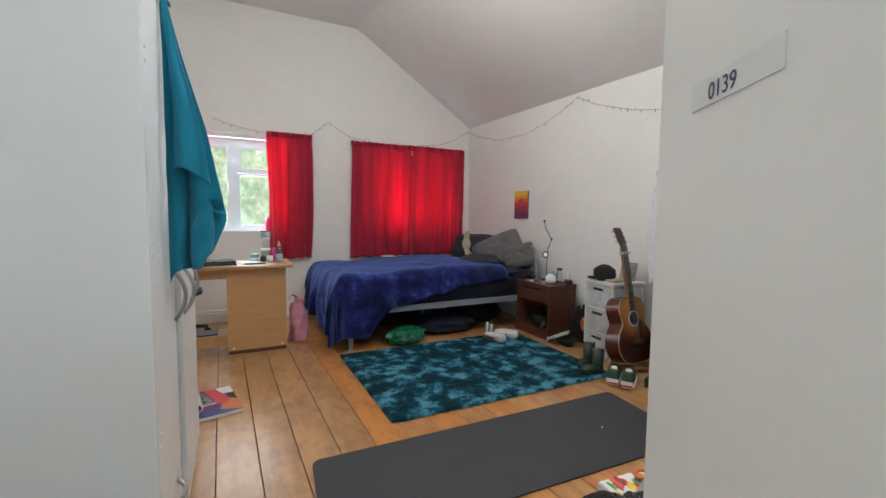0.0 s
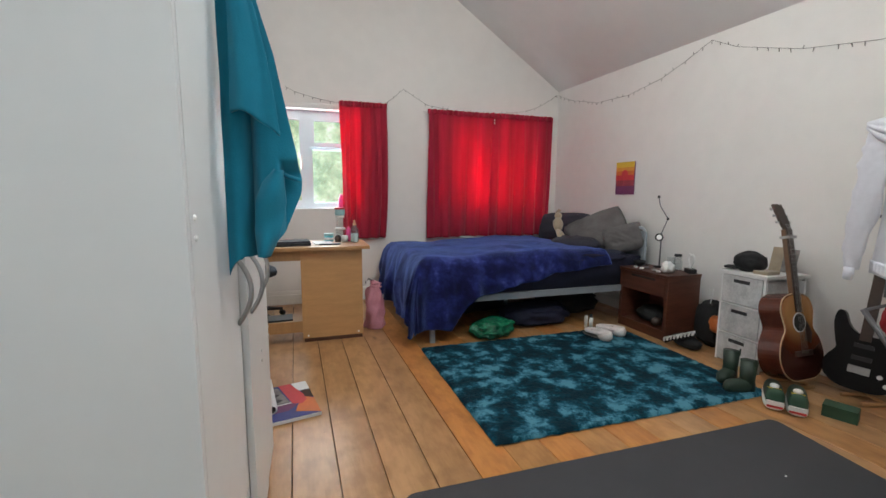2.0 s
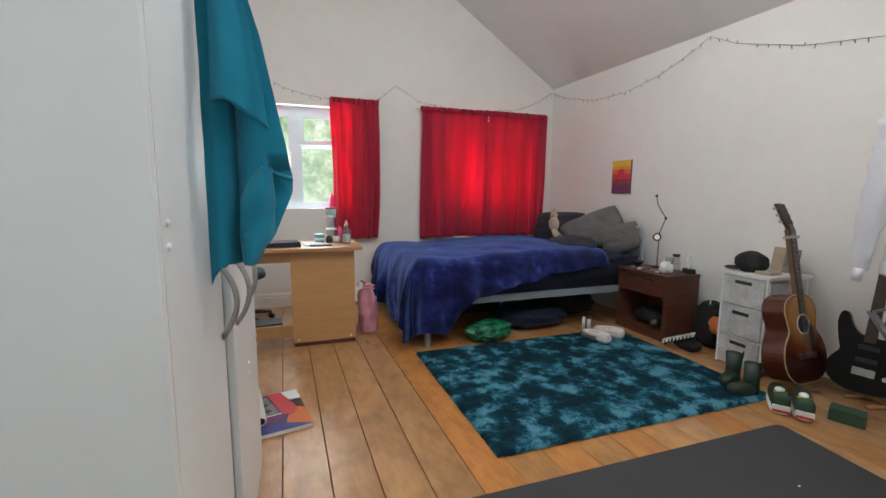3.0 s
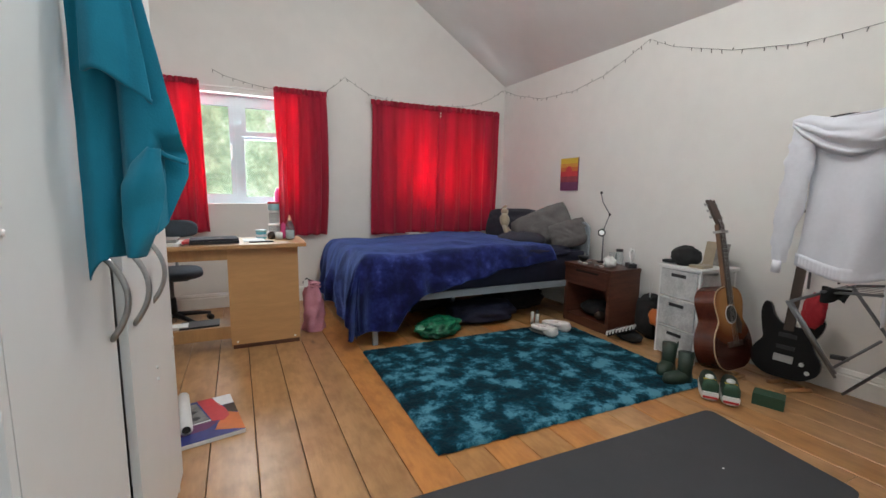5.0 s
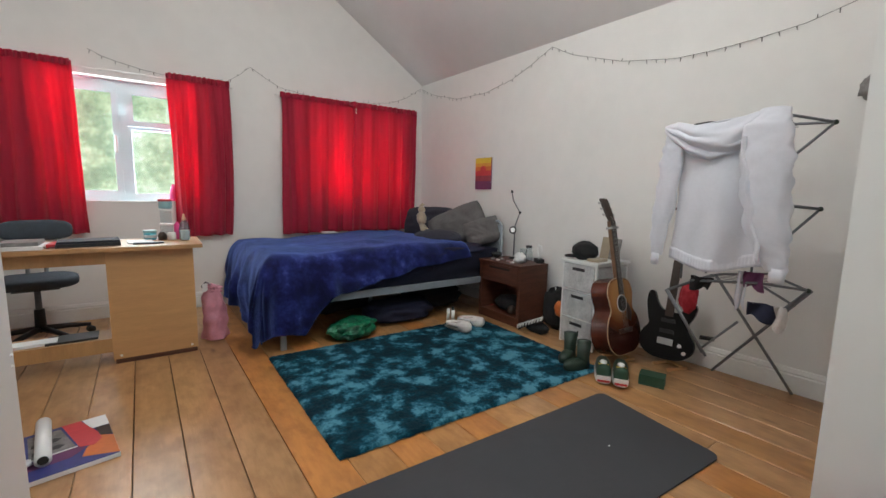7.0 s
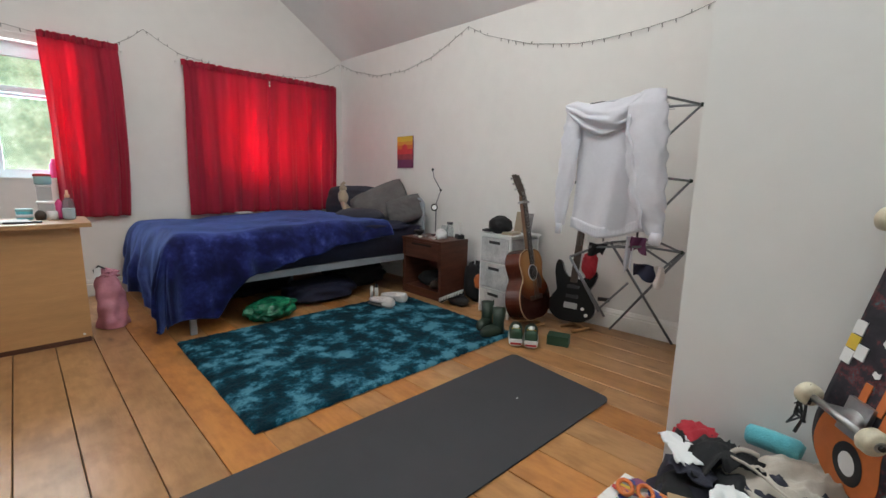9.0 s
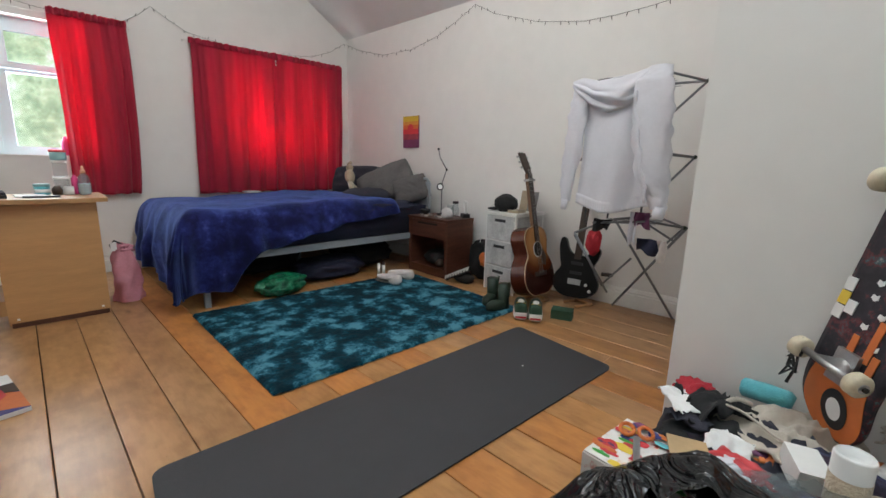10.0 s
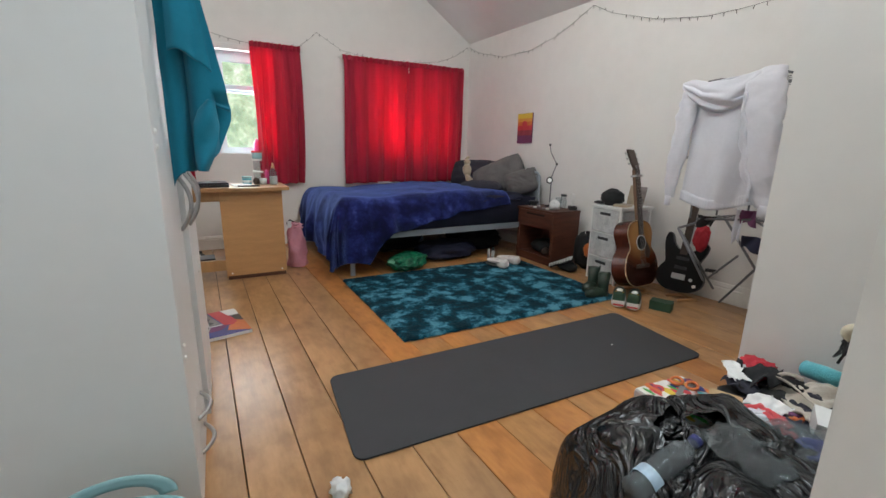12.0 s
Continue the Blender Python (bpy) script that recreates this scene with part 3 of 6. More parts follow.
def window(name, hole, label):
    """White plastic window: a tall casement beside a top light over a fixed pane."""
    x0, x1, z0, z1 = hole
    y = BACK + 0.11
    w = thing(name, label, "window")
    w["kind"] = "structure"
    mid = x0 + 0.46 * (x1 - x0)
    f = 0.055
    bm = bmesh.new()
    box(x0, y, z0, x1, y + 0.07, z0 + f, bm), box(x0, y, z1 - f, x1, y + 0.07, z1, bm)
    box(x0, y, z0 + f, x0 + f, y + 0.07, z1 - f, bm), box(x1 - f, y, z0 + f, x1, y + 0.07, z1 - f, bm)
    box(mid + 0.005, y, z0 + f, mid + 0.06, y + 0.07, z1 - f, bm)
    bar = z0 + 0.64 * (z1 - z0)
    part("window_frame", bm, "upvc", w, bevel=0.006)
    panes = []
    for k, (a, b, c, d) in enumerate(((x0 + f, mid + 0.005, z0 + f, z1 - f), (mid + 0.06, x1 - f, bar, z1 - f), (mid + 0.06, x1 - f, z0 + f, bar - 0.005))):
        s = 0.045 if k < 2 else 0.022
        bm = bmesh.new()
        yy = y - 0.012 if k < 2 else y + 0.004
        box(a, yy, c, b, yy + 0.05, c + s, bm), box(a, yy, d - s, b, yy + 0.05, d, bm)
        box(a, yy, c + s, a + s, yy + 0.05, d - s, bm), box(b - s, yy, c + s, b, yy + 0.05, d - s, bm)
        part("window_sash", bm, "upvc", w, bevel=0.005)
        p = part("pane", box(a + s, yy + 0.02, c + s, b - s, yy + 0.026, d - s), "pane", w)
        p.visible_shadow = False
    part("window_handle", tube([(mid - 0.025, y - 0.03, z0 + 0.42), (mid - 0.025, y - 0.035, z0 + 0.56)], 0.009), "white", w, "white window catch")
    part("window_sill", box(x0 - 0.0, BACK - 0.0, z0 - 0.004, x1 + 0.0, y, z0 + 0.012), "trim", w)


window("window_1", WIN1, "white plastic window with a side casement and a top light")
window("window_2", WIN2, "white plastic window behind drawn red curtains")
garden = structure("backdrop", box(-9, 11.0, -3, 12, 11.1, 7), "garden", "glowing backdrop with sunlit green garden trees painted on it", "backdrop")
structure("ground", box(-60, -60, -3.2, 60, 60, -3.05), "boot", "green garden lawn far below the window", "ground")


# ---- curtains ----
def curtain(name, x0, x1, z0, z1, label, folds, seed, flare=0.0, y=5.375):
    c = thing(name, label, "curtain", (x0, y, z1), group="red curtains")
    w, h = x1 - x0, z1 - z0
    rnd = random.Random(seed)
    ph = [rnd.uniform(0, 6.28) for _ in range(4)]
    def f(u, v):
        uu = u + 0.030 * math.sin(5 * u + ph[0]) + 0.020 * v * math.sin(7 * u + ph[1]) + 0.05 * noise.noise(Vector((u * 2.4 + seed * 7, v * 0.9, 0)))
        amp = 0.007 + 0.020 * min(1, v * 1.4)
        soft = math.sin(2 * math.pi * folds * uu + ph[2])
        wav = soft * (0.7 + 0.3 * abs(soft)) + 0.30 * math.sin(2 * math.pi * folds * 2.7 * uu + ph[1] + v) * (1 - 0.6 * v) + 1.2 * noise.noise(Vector((u * 5 + seed, v * 1.1, 1)))
        x = u * w + flare * v * v * (u * 1.6 - 0.25) + 0.012 * math.sin(3.2 * v + ph[0]) * (1 if u in (0, 1) else 0.6) + 0.006 * noise.noise(Vector((u * 6, v * 3, seed)))
        sag = 0.007 * noise.noise(Vector((u * 22, seed, 0))) * (1 - v) + 0.010 * math.sin(2 * math.pi * folds * uu + ph[2]) * v * 0.25 + 0.012 * (u - 0.5) * v
        return (x, wav * amp * 0.85, -v * h + sag)
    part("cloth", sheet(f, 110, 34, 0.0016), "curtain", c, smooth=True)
    # gathered heading tape above the rail
    def g(u, v):
        return (u * w, 0.010 * math.sin(2 * math.pi * folds * 2.6 * u + ph[2]) - 0.012, (0.010 + 0.010 * noise.noise(Vector((u * 26, seed, 4)))) * (1 - v) - 0.040 * v)
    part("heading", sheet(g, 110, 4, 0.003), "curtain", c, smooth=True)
    return c


curtain("curtain", -0.70, -0.165, 0.725, 2.06, "red cotton curtain drawn aside beside the open window", 5, 1, 0.03)
curtain("curtain", 0.45, 0.93, 0.675, 2.065, "red cotton curtain drawn aside with a sunlit inner edge", 5, 2, -0.02)
curtain("curtain", 1.375, 2.165, 0.668, 2.045, "closed red cotton curtain glowing with daylight above the bed", 5, 3, 0.0)
curtain("curtain", 2.115, 2.90, 0.668, 2.045, "closed red cotton curtain glowing with daylight in the corner", 5, 4, 0.0, 5.352)
for x0, x1, name in ((-0.75, 0.96, "curtain_rail"), (1.34, 2.94, "curtain_rail")):
    r = thing(name, "thin white curtain wire stretched above the window", "curtain rail", (x0, 5.40, 2.035))
    part("rail", tube([(0, 0, 0), (x1 - x0, 0, 0)], 0.003, sides=8), "white", r)
    for x in (0.004, x1 - x0 - 0.004):
        part("bracket", tube([(x, 0, 0), (x, 0.038, 0)], 0.005, sides=8), "white", r, "small screw eye")


hooks = thing("curtain_hooks", "two small white plastic hooks where the closed curtains meet", "curtain hooks", (2.14, 5.335, 1.975))
for k in range(2):
    part("hook", blob((0, -0.01, -0.032 * k), (0.008, 0.006, 0.014), rough=0, detail=1), "white", hooks, smooth=True)


# ---- wardrobe ----
def arc_handle(a, b, out, parent, label="curved brushed steel bow handle"):
    """A bow handle from a to b, bulging by out."""
    a, b, out = Vector(a), Vector(b), Vector(out)
    pts = [a.lerp(b, t) + out * (1 - (2 * t - 1) ** 2) for t in [k / 12 for k in range(13)]]
    part("handle", tube(pts, 0.0065, sides=8, flat=1.0), "steel", parent, label, smooth=True)


WF, WY0, WY1, WZ = -0.065, 1.69, 2.72, 1.80
wardrobe = thing("wardrobe", "white wardrobe with steel bow handles and two low drawers", "wardrobe", (WF, WY0, 0))
WD = WY1 - WY0
part("side_panel", box(-0.58, 0, 0.0, -0.0005, 0.018, WZ), "melamine", wardrobe, bevel=0.001)
part("side_panel", box(-0.58, WD - 0.018, 0.0, -0.0005, WD, WZ), "melamine", wardrobe, bevel=0.001)
part("top_panel", box(-0.58, 0.018, WZ - 0.02, -0.02, WD - 0.018, WZ), "melamine", wardrobe)
part("back_panel", box(-0.56, 0.018, 0.0, -0.545, WD - 0.018, WZ - 0.02), "melamine", wardrobe)
# divider coloured near-black to paint the shade in the gap between the doors
part("divider", box(-0.545, 0.470, 0.066, -0.06, 0.486, WZ - 0.02), "dark", wardrobe)
part("bottom_panel", box(-0.54, 0.018, 0.05, -0.03, WD - 0.018, 0.066), "melamine", wardrobe)
part("plinth", box(-0.02, 0.018, 0.0, -0.006, WD - 0.018, 0.05), "melamine", wardrobe)
for y0, y1, z0, screws, handle, proud in ((0.020, 0.452, 0.30, 0.045, 0.418, 0.0), (0.478, 0.772, 0.065, 0.73, 0.530, 0.016), (0.777, 1.030, 0.065, 1.005, 0.755, 0.012)):
    d = part("door", box(proud - 0.018, y0, z0, proud, y1, WZ - 0.003), "melamine", wardrobe, bevel=0.0015)
    for zc in (0.520 if proud == 0 else 0.572, 1.055, 1.563):
        for dz in (-0.0175, 0.0175):
            part("screw_cap", lathe([(0.0058, 0), (0.0055, 0.003), (0.003, 0.005)], sides=10), "white", d, "small white screw cap")
            cap = bpy.context.scene.collection.objects[-1]
            cap.matrix_basis = pose(proud, screws, zc + dz, 0, 90, 0)
    arc_handle((proud, handle, 0.775), (proud, handle, 0.955), (0.036, 0, 0), d)
for z0, z1 in ((0.185, 0.295), (0.065, 0.180)):
    d = part("drawer_front", box(-0.018, 0.020, z0, 0.0, 0.452, z1), "melamine", wardrobe, bevel=0.0015)
    arc_handle((0.0, 0.17, (z0 + z1) / 2), (0.0, 0.33, (z0 + z1) / 2), (0.032, 0, 0), d)


# ---- entrance door ----
DOOR = pose(0.5285, 0.704, 0.0, 0, 0, -31)
door = thing("door_1", "white painted open door with a small handwritten number label", "door", m=DOOR)
door["kind"] = "structure"
part("door_leaf", box(0.0, -0.76, 0.008, 0.040, -0.042, 1.98), "door", door, bevel=0.003)
lab = part("door_label", box(-0.0012, -0.205, 1.2295, -0.0002, -0.102, 1.2505), "paper", door, "curling white paper label with a handwritten number")
txt = bpy.data.curves.new("label_writing", "FONT")
txt.body, txt.size, txt.extrude, txt.offset = "0139", 0.0175, 0.0001, 0.0001
txt.materials.append(M["ink"])
tob = new("label_writing", txt)
tob.parent = lab
tob.matrix_basis = Matrix.Translation((-0.0016, -0.127, 1.2330)) @ Euler((radians(90), 0, radians(-90))).to_matrix().to_4x4()



# ---- teal towel over the wardrobe door ----
def along_table(table, z):
    """Linear reading of a table of (height, value), lowest first."""
    if z <= table[0][0]:
        return table[0][1]
    for (za, ra), (zb, rb) in zip(table, table[1:]):
        if z <= zb:
            return ra + (rb - ra) * (z - za) / (zb - za)
    return table[-1][1]


towel = thing("towel", "teal terry towel hung over the top of a wardrobe door", "towel", (WF, 2.0, 0))
REACH = ((0.925, 0.024), (0.968, 0.088), (1.046, 0.140), (1.12, 0.169), (1.15, 0.171), (1.32, 0.142), (1.43, 0.121), (1.52, 0.096), (1.66, 0.058), (1.80, 0.026))
LOBE_IN = ((0.97, 0.076), (1.03, 0.069), (1.10, 0.074), (1.14, 0.090), (1.17, 0.118))
LOBE_OUT = ((0.97, 0.092), (1.02, 0.116), (1.06, 0.128), (1.10, 0.133), (1.17, 0.127))
def towel_back(u, v):
    """The whole hanging cloth: a flat strip by the door, a deep valley, then the bulge and the point."""
    hem = 0.925 + 0.052 * min(1, u / 0.35) - 0.010 * math.sin(3.14 * u)
    z = 1.805 - v * (1.805 - hem)
    right = along_table(REACH, max(z, 0.975 if u > 0.3 else z))
    x = 0.006 + (right - 0.006) * u
    low = min(1, max(0, (1.36 - z) / 0.08))
    y = 0.012 * math.sin(30 * x + 1) * min(1, 2 * v) + 0.036 * low * math.exp(-((x - 0.064) / 0.013) ** 2) - 0.012 * low * math.exp(-((x - 0.028) / 0.014) ** 2)
    if z < 1.20:
        y += 0.030 * min(1, (1.20 - z) / 0.03) * min(1, max(0, (x - 0.118) / 0.012))
    y += 0.004 * noise.noise(Vector((x * 30, z * 9, 2)))
    return (x, y, z)
part("cloth", sheet(towel_back, 90, 120, 0.006), "teal", towel, smooth=True)
def towel_flap(u, v):
    """The doubled front layer, with its curved hem."""
    hem = 1.292 - 0.052 * u ** 2.6 + 0.004 * math.sin(8 * u)
    z = 1.812 - v * (1.812 - hem)
    left = 0.012 + 0.022 * min(1, v * 1.6)
    right = along_table(((1.24, 0.129), (1.32, 0.122), (1.43, 0.106), (1.52, 0.086), (1.66, 0.052), (1.80, 0.024)), z)
    x = left + (right - left) * u
    y = -0.014 - 0.020 * v - 0.010 * math.sin(3.14 * u) * v + 0.007 * math.sin(9 * u + 2 * v) * v + 0.004 * noise.noise(Vector((u * 4, z * 8, 6)))
    return (x, y, z)
part("folded_layer", sheet(towel_flap, 50, 70, 0.007), "teal", towel, smooth=True)
part("hem_band", tube([Vector(towel_flap(k / 40, 0.99)) for k in range(41)], 0.0045, sides=8), "teal", towel, smooth=True)
def towel_lobe(u, v):
    """The turned-out fold near the lower corner."""
    z = 1.170 - v * 0.200
    a, b = along_table(LOBE_IN, z), along_table(LOBE_OUT, z)
    x = a + (b - a) * u
    return (x, -0.006 - 0.022 * math.sin(math.pi * (0.15 + 0.8 * u)) + 0.005 * math.sin(11 * v + 3 * u), z)
part("lower_fold", sheet(towel_lobe, 24, 40, 0.006), "teal", towel, smooth=True)
part("hem_band", tube([(0.124, -0.006, 1.168), (0.140, 0.004, 1.158), (0.158, 0.006, 1.152), (0.172, 0.004, 1.148)], 0.005, sides=8), "teal", towel, smooth=True)
part("over_door", sheet(lambda u, v: (0.030 - 0.060 * u, 0.03 * (v - 0.5), 1.803 + 0.020 * math.sin(math.pi * u)), 10, 6, 0.006), "teal", towel, smooth=True)

# ---- desk and what is on it ----
desk = thing("desk", "beech laminate desk with a cupboard end and a foot rail", "desk", (-0.84, 4.13, 0))
part("desktop", box(0, 0, 0.715, 1.40, 0.52, 0.740), "beech_side", desk, bevel=0.003)
part("cupboard_back", box(0.89, 0.06, 0.03, 1.347, 0.078, 0.715), "beech", desk, bevel=0.002)
part("cupboard_side", box(0.89, 0.078, 0.012, 0.908, 0.482, 0.715), "beech", desk)
part("cupboard_side", box(1.329, 0.078, 0.012, 1.347, 0.482, 0.715), "beech", desk)
part("cupboard_base", box(0.908, 0.078, 0.03, 1.329, 0.482, 0.048), "beech", desk)
part("cupboard_door", box(0.89, 0.482, 0.03, 1.347, 0.50, 0.71), "beech", desk)
part("kick_batten", box(0.90, 0.064, 0.0, 1.34, 0.09, 0.030), "walnut", desk)
part("apron", box(0.0, 0.06, 0.635, 0.89, 0.078, 0.715), "beech_side", desk)
part("foot_rail", box(0.018, 0.06, 0.082, 0.89, 0.078, 0.168), "beech_side", desk)
part("foot_shelf", box(0.018, 0.078, 0.150, 0.89, 0.30, 0.165), "beech_side", desk)
part("side_panel", box(0.0, 0.06, 0.0, 0.018, 0.50, 0.715), "beech", desk)
for x in (0.93, 1.31):
    part("screw_cap", box(x - 0.006, 0.055, 0.045, x + 0.006, 0.060, 0.057), "white", desk, "small white plastic cap")


def simple(name, bm, mat, label, category, loc=(0, 0, 0), turn=0.0, smooth=False, bevel=0.0, group=""):
    ob = part(name, bm, mat, None, label, smooth, bevel)
    ob.matrix_world = pose(*loc, 0, 0, turn)
    return tagged(ob, label, category, group)


soap = thing("soap_bottle", "clear plastic bottle with an orange cap standing on the desk", "bottle", (0.475, 4.40, 0.741))
part("bottle", lathe([(0.026, 0), (0.033, 0.012), (0.034, 0.07), (0.027, 0.115), (0.012, 0.138)], sides=20), "ribbed_clear", soap, smooth=True)
part("liquid", lathe([(0.024, 0.003), (0.030, 0.014), (0.031, 0.070), (0.02, 0.072)], sides=16), "paper", soap, "cloudy liquid")
part("cap", lathe([(0.013, 0.138), (0.014, 0.155), (0.008, 0.160), (0.007, 0.182), (0.003, 0.184)], sides=14), "peach", soap, "orange cap", smooth=True)
tub = thing("jar", "aqua and white lidded cream tub on the desk", "jar", (0.275, 4.52, 0.741))
part("body", lathe([(0.036, 0), (0.038, 0.01), (0.038, 0.05), (0.036, 0.052)]), "cyan", tub, smooth=True)
part("label_band", lathe([(0.0384, 0.014), (0.0384, 0.034)]), "paper", tub, "white label band", smooth=True)
part("lid", lathe([(0.040, 0.052), (0.040, 0.066), (0.037, 0.068)]), "aqua", tub, "aqua lid", smooth=True)
cup = thing("cup", "small dark toiletry pot on the desk", "pot", (0.345, 4.47, 0.741))
part("body", lathe([(0.024, 0), (0.028, 0.03), (0.022, 0.045), (0.012, 0.058)]), "rosewood", cup, smooth=True)
simple("candle", lathe([(0.026, 0), (0.026, 0.05), (0.022, 0.052)]), "paper", "small white candle pot on the desk", "pot", (0.40, 4.46, 0.741), smooth=True)
simple("lotion_tube", lathe([(0.016, 0), (0.017, 0.02), (0.019, 0.10), (0.004, 0.125)]), "hotpink", "upright hot pink tube beside the pump bottle on the desk", "bottle", (0.435, 4.50, 0.741), smooth=True)
tall = thing("plastic_tower", "stack of clear plastic pots with coloured lids on the desk", "plastic pots", (0.375, 4.60, 0.741))
z = 0
for r, h, mt in ((0.04, 0.09, "clear"), (0.036, 0.085, "clear"), (0.042, 0.05, "aqua")):
    part("pot", lathe([(r * 0.9, z), (r, z + 0.01), (r, z + h), (r * 0.95, z + h + 0.002)]), mt, tall, smooth=True)
    part("lid", lathe([(r + 0.002, z + h + 0.002), (r + 0.002, z + h + 0.016), (r * 0.9, z + h + 0.018)]), "white" if mt == "clear" else "redgraphic", tall, "white lid" if mt == "clear" else "red lid", smooth=True)
    z += h + 0.019
sill_pot = simple("bottle", lathe([(0.028, 0), (0.030, 0.01), (0.030, 0.10), (0.02, 0.12), (0.012, 0.15)]), "hotpink", "hot pink plastic bottle on the window sill", "bottle", (0.455, 5.49, 0.99), smooth=True)

laptop = thing("laptop", "closed black laptop case lying on the desk", "laptop", (0.0, 4.22, 0.741), 6)
part("base", box(-0.17, 0, 0, 0.13, 0.22, 0.020), "black_plastic", laptop, bevel=0.005)
part("lid", box(-0.165, 0.003, 0.021, 0.127, 0.216, 0.034), "dark_cloth", laptop, bevel=0.005)
for k, (x, y, w, d, h, mt, lb) in enumerate(((-0.42, 4.17, 0.20, 0.26, 0.018, "paper", "stack of white papers lying on the desk"),
                                            (-0.40, 4.20, 0.16, 0.22, 0.022, "greygraphic", "grey printed notebook lying on papers on the desk"),
                                            (-0.22, 4.24, 0.09, 0.20, 0.020, "redgraphic", "flat red notebook lying on the desk"),
                                            (0.16, 4.30, 0.14, 0.20, 0.006, "paper", "thin white booklet lying on the desk"),
                                            (0.19, 4.24, 0.16, 0.04, 0.010, "black_plastic", "flat black hair straightener lying on the desk"))):
    z = 0.741 + (0.0185 if k == 1 else 0)
    simple("notebook" if k != 4 else "hair_straightener", box(0, 0, 0, w, d, h), mt, lb, "notebook" if k != 4 else "hair straightener", (x, y, z), (k * 7) % 11 - 5, bevel=0.002)
simple("cable", tube([(0.02 * k - 0.1, 0.02 * math.sin(k * 1.1), 0.004 + 0.006 * abs(math.sin(k * 0.8))) for k in range(14)], 0.003), "black_plastic", "tangled black cable lying on the desk", "cable", (-0.18, 4.2, 0.742), smooth=True)
shelf_item = simple("tablet", box(-0.14, 0, 0, 0.10, 0.16, 0.012), "black_plastic", "black tablet with a pale edge on the desk foot shelf", "tablet", (-0.12, 4.225, 0.1665), 3, bevel=0.003)
simple("tray", box(-0.13, 0, 0, 0.12, 0.10, 0.016), "paper", "white paper tray lying on the foot shelf of the desk", "tray", (-0.33, 4.23, 0.1665), 4, bevel=0.002)

# ---- office chair behind the desk ----
chair = thing("office_chair", "small blue-grey office chair on castors behind the desk", "office chair", (-0.40, 4.93, 0), 8)
part("seat", blob((0, 0, 0.44), (0.23, 0.21, 0.045), rough=0.03, squash=0.6), "office", chair, smooth=True)
part("seat_pan", box(-0.12, -0.10, 0.385, 0.12, 0.10, 0.405), "black_plastic", chair, bevel=0.004)
part("column", tube([(0, 0, 0.10), (0, 0, 0.39)], 0.018, sides=14), "greymetal", chair, smooth=True)
part("column_cover", tube([(0, 0, 0.08), (0, 0, 0.24)], [0.034, 0.028], sides=14), "black_plastic", chair, smooth=True)
for k in range(5):
    a = 2 * math.pi * k / 5 + 0.3
    part("leg", tube([(0.02 * math.cos(a), 0.02 * math.sin(a), 0.10), (0.15 * math.cos(a), 0.15 * math.sin(a), 0.085), (0.28 * math.cos(a), 0.28 * math.sin(a), 0.062)], [0.022, 0.018, 0.013]), "black_plastic", chair, smooth=True)
    for s in (-1, 1):
        x, y = 0.28 * math.cos(a), 0.28 * math.sin(a)
        part("castor", tube([(x - s * 0.004 * math.sin(a), y + s * 0.004 * math.cos(a), 0.025), (x - s * 0.022 * math.sin(a), y + s * 0.022 * math.cos(a), 0.025)], 0.024, sides=14), "black_plastic", chair, smooth=True)
part("backrest", blob((0.02, 0.235, 0.78), (0.20, 0.032, 0.075), rough=0.03, squash=0.6), "office", chair, smooth=True)
part("back_bar", tube([(-0.05, 0.08, 0.39), (-0.05, 0.26, 0.42), (-0.05, 0.27, 0.78)], 0.013), "greymetal", chair, smooth=True)
part("back_bar", tube([(0.05, 0.08, 0.39), (0.05, 0.26, 0.42), (0.05, 0.27, 0.78)], 0.013), "greymetal", chair, smooth=True)

# ---- pink bag beside the desk ----
bag = thing("shopping_bag", "crumpled pink vinyl bag standing against the desk", "bag", (0.635, 4.42, 0))
def bag_fn(u, v):
    a = 2 * math.pi * u
    r = (0.090 + 0.010 * math.sin(3 * a + 4 * v) + 0.006 * math.sin(5 * a - 9 * v)) * (1.0 - 0.18 * v - 0.30 * max(0, v - 0.78) / 0.22) + 0.004 * math.sin(23 * v + 2 * math.sin(a))
    return (r * math.cos(a) * 0.95 - 0.012 * v, r * math.sin(a) * 0.9, 0.004 + v * 0.36 + 0.01 * math.sin(5 * a) * v)
part("body", sheet(bag_fn, 48, 30), "pink", bag, smooth=True)
part("base", lathe([(0.074, 0.002), (0.078, 0.01)], sides=24), "pink", bag)
part("tie", blob((-0.005, 0.0, 0.365), (0.052, 0.05, 0.035), rough=0.7, freq=3.5, seed=3, detail=4), "pink", bag, "gathered top of the bag", smooth=True)
part("strap", tube([(-0.01, 0, 0.40), (-0.05, -0.02, 0.43), (-0.075, -0.01, 0.40), (-0.06, 0.0, 0.36)], 0.006), "black_plastic", bag, "black cord handle", smooth=True)
part("tag", box(-0.075, -0.03, 0.36, -0.04, -0.028, 0.42), "paper", bag, "white paper tag")

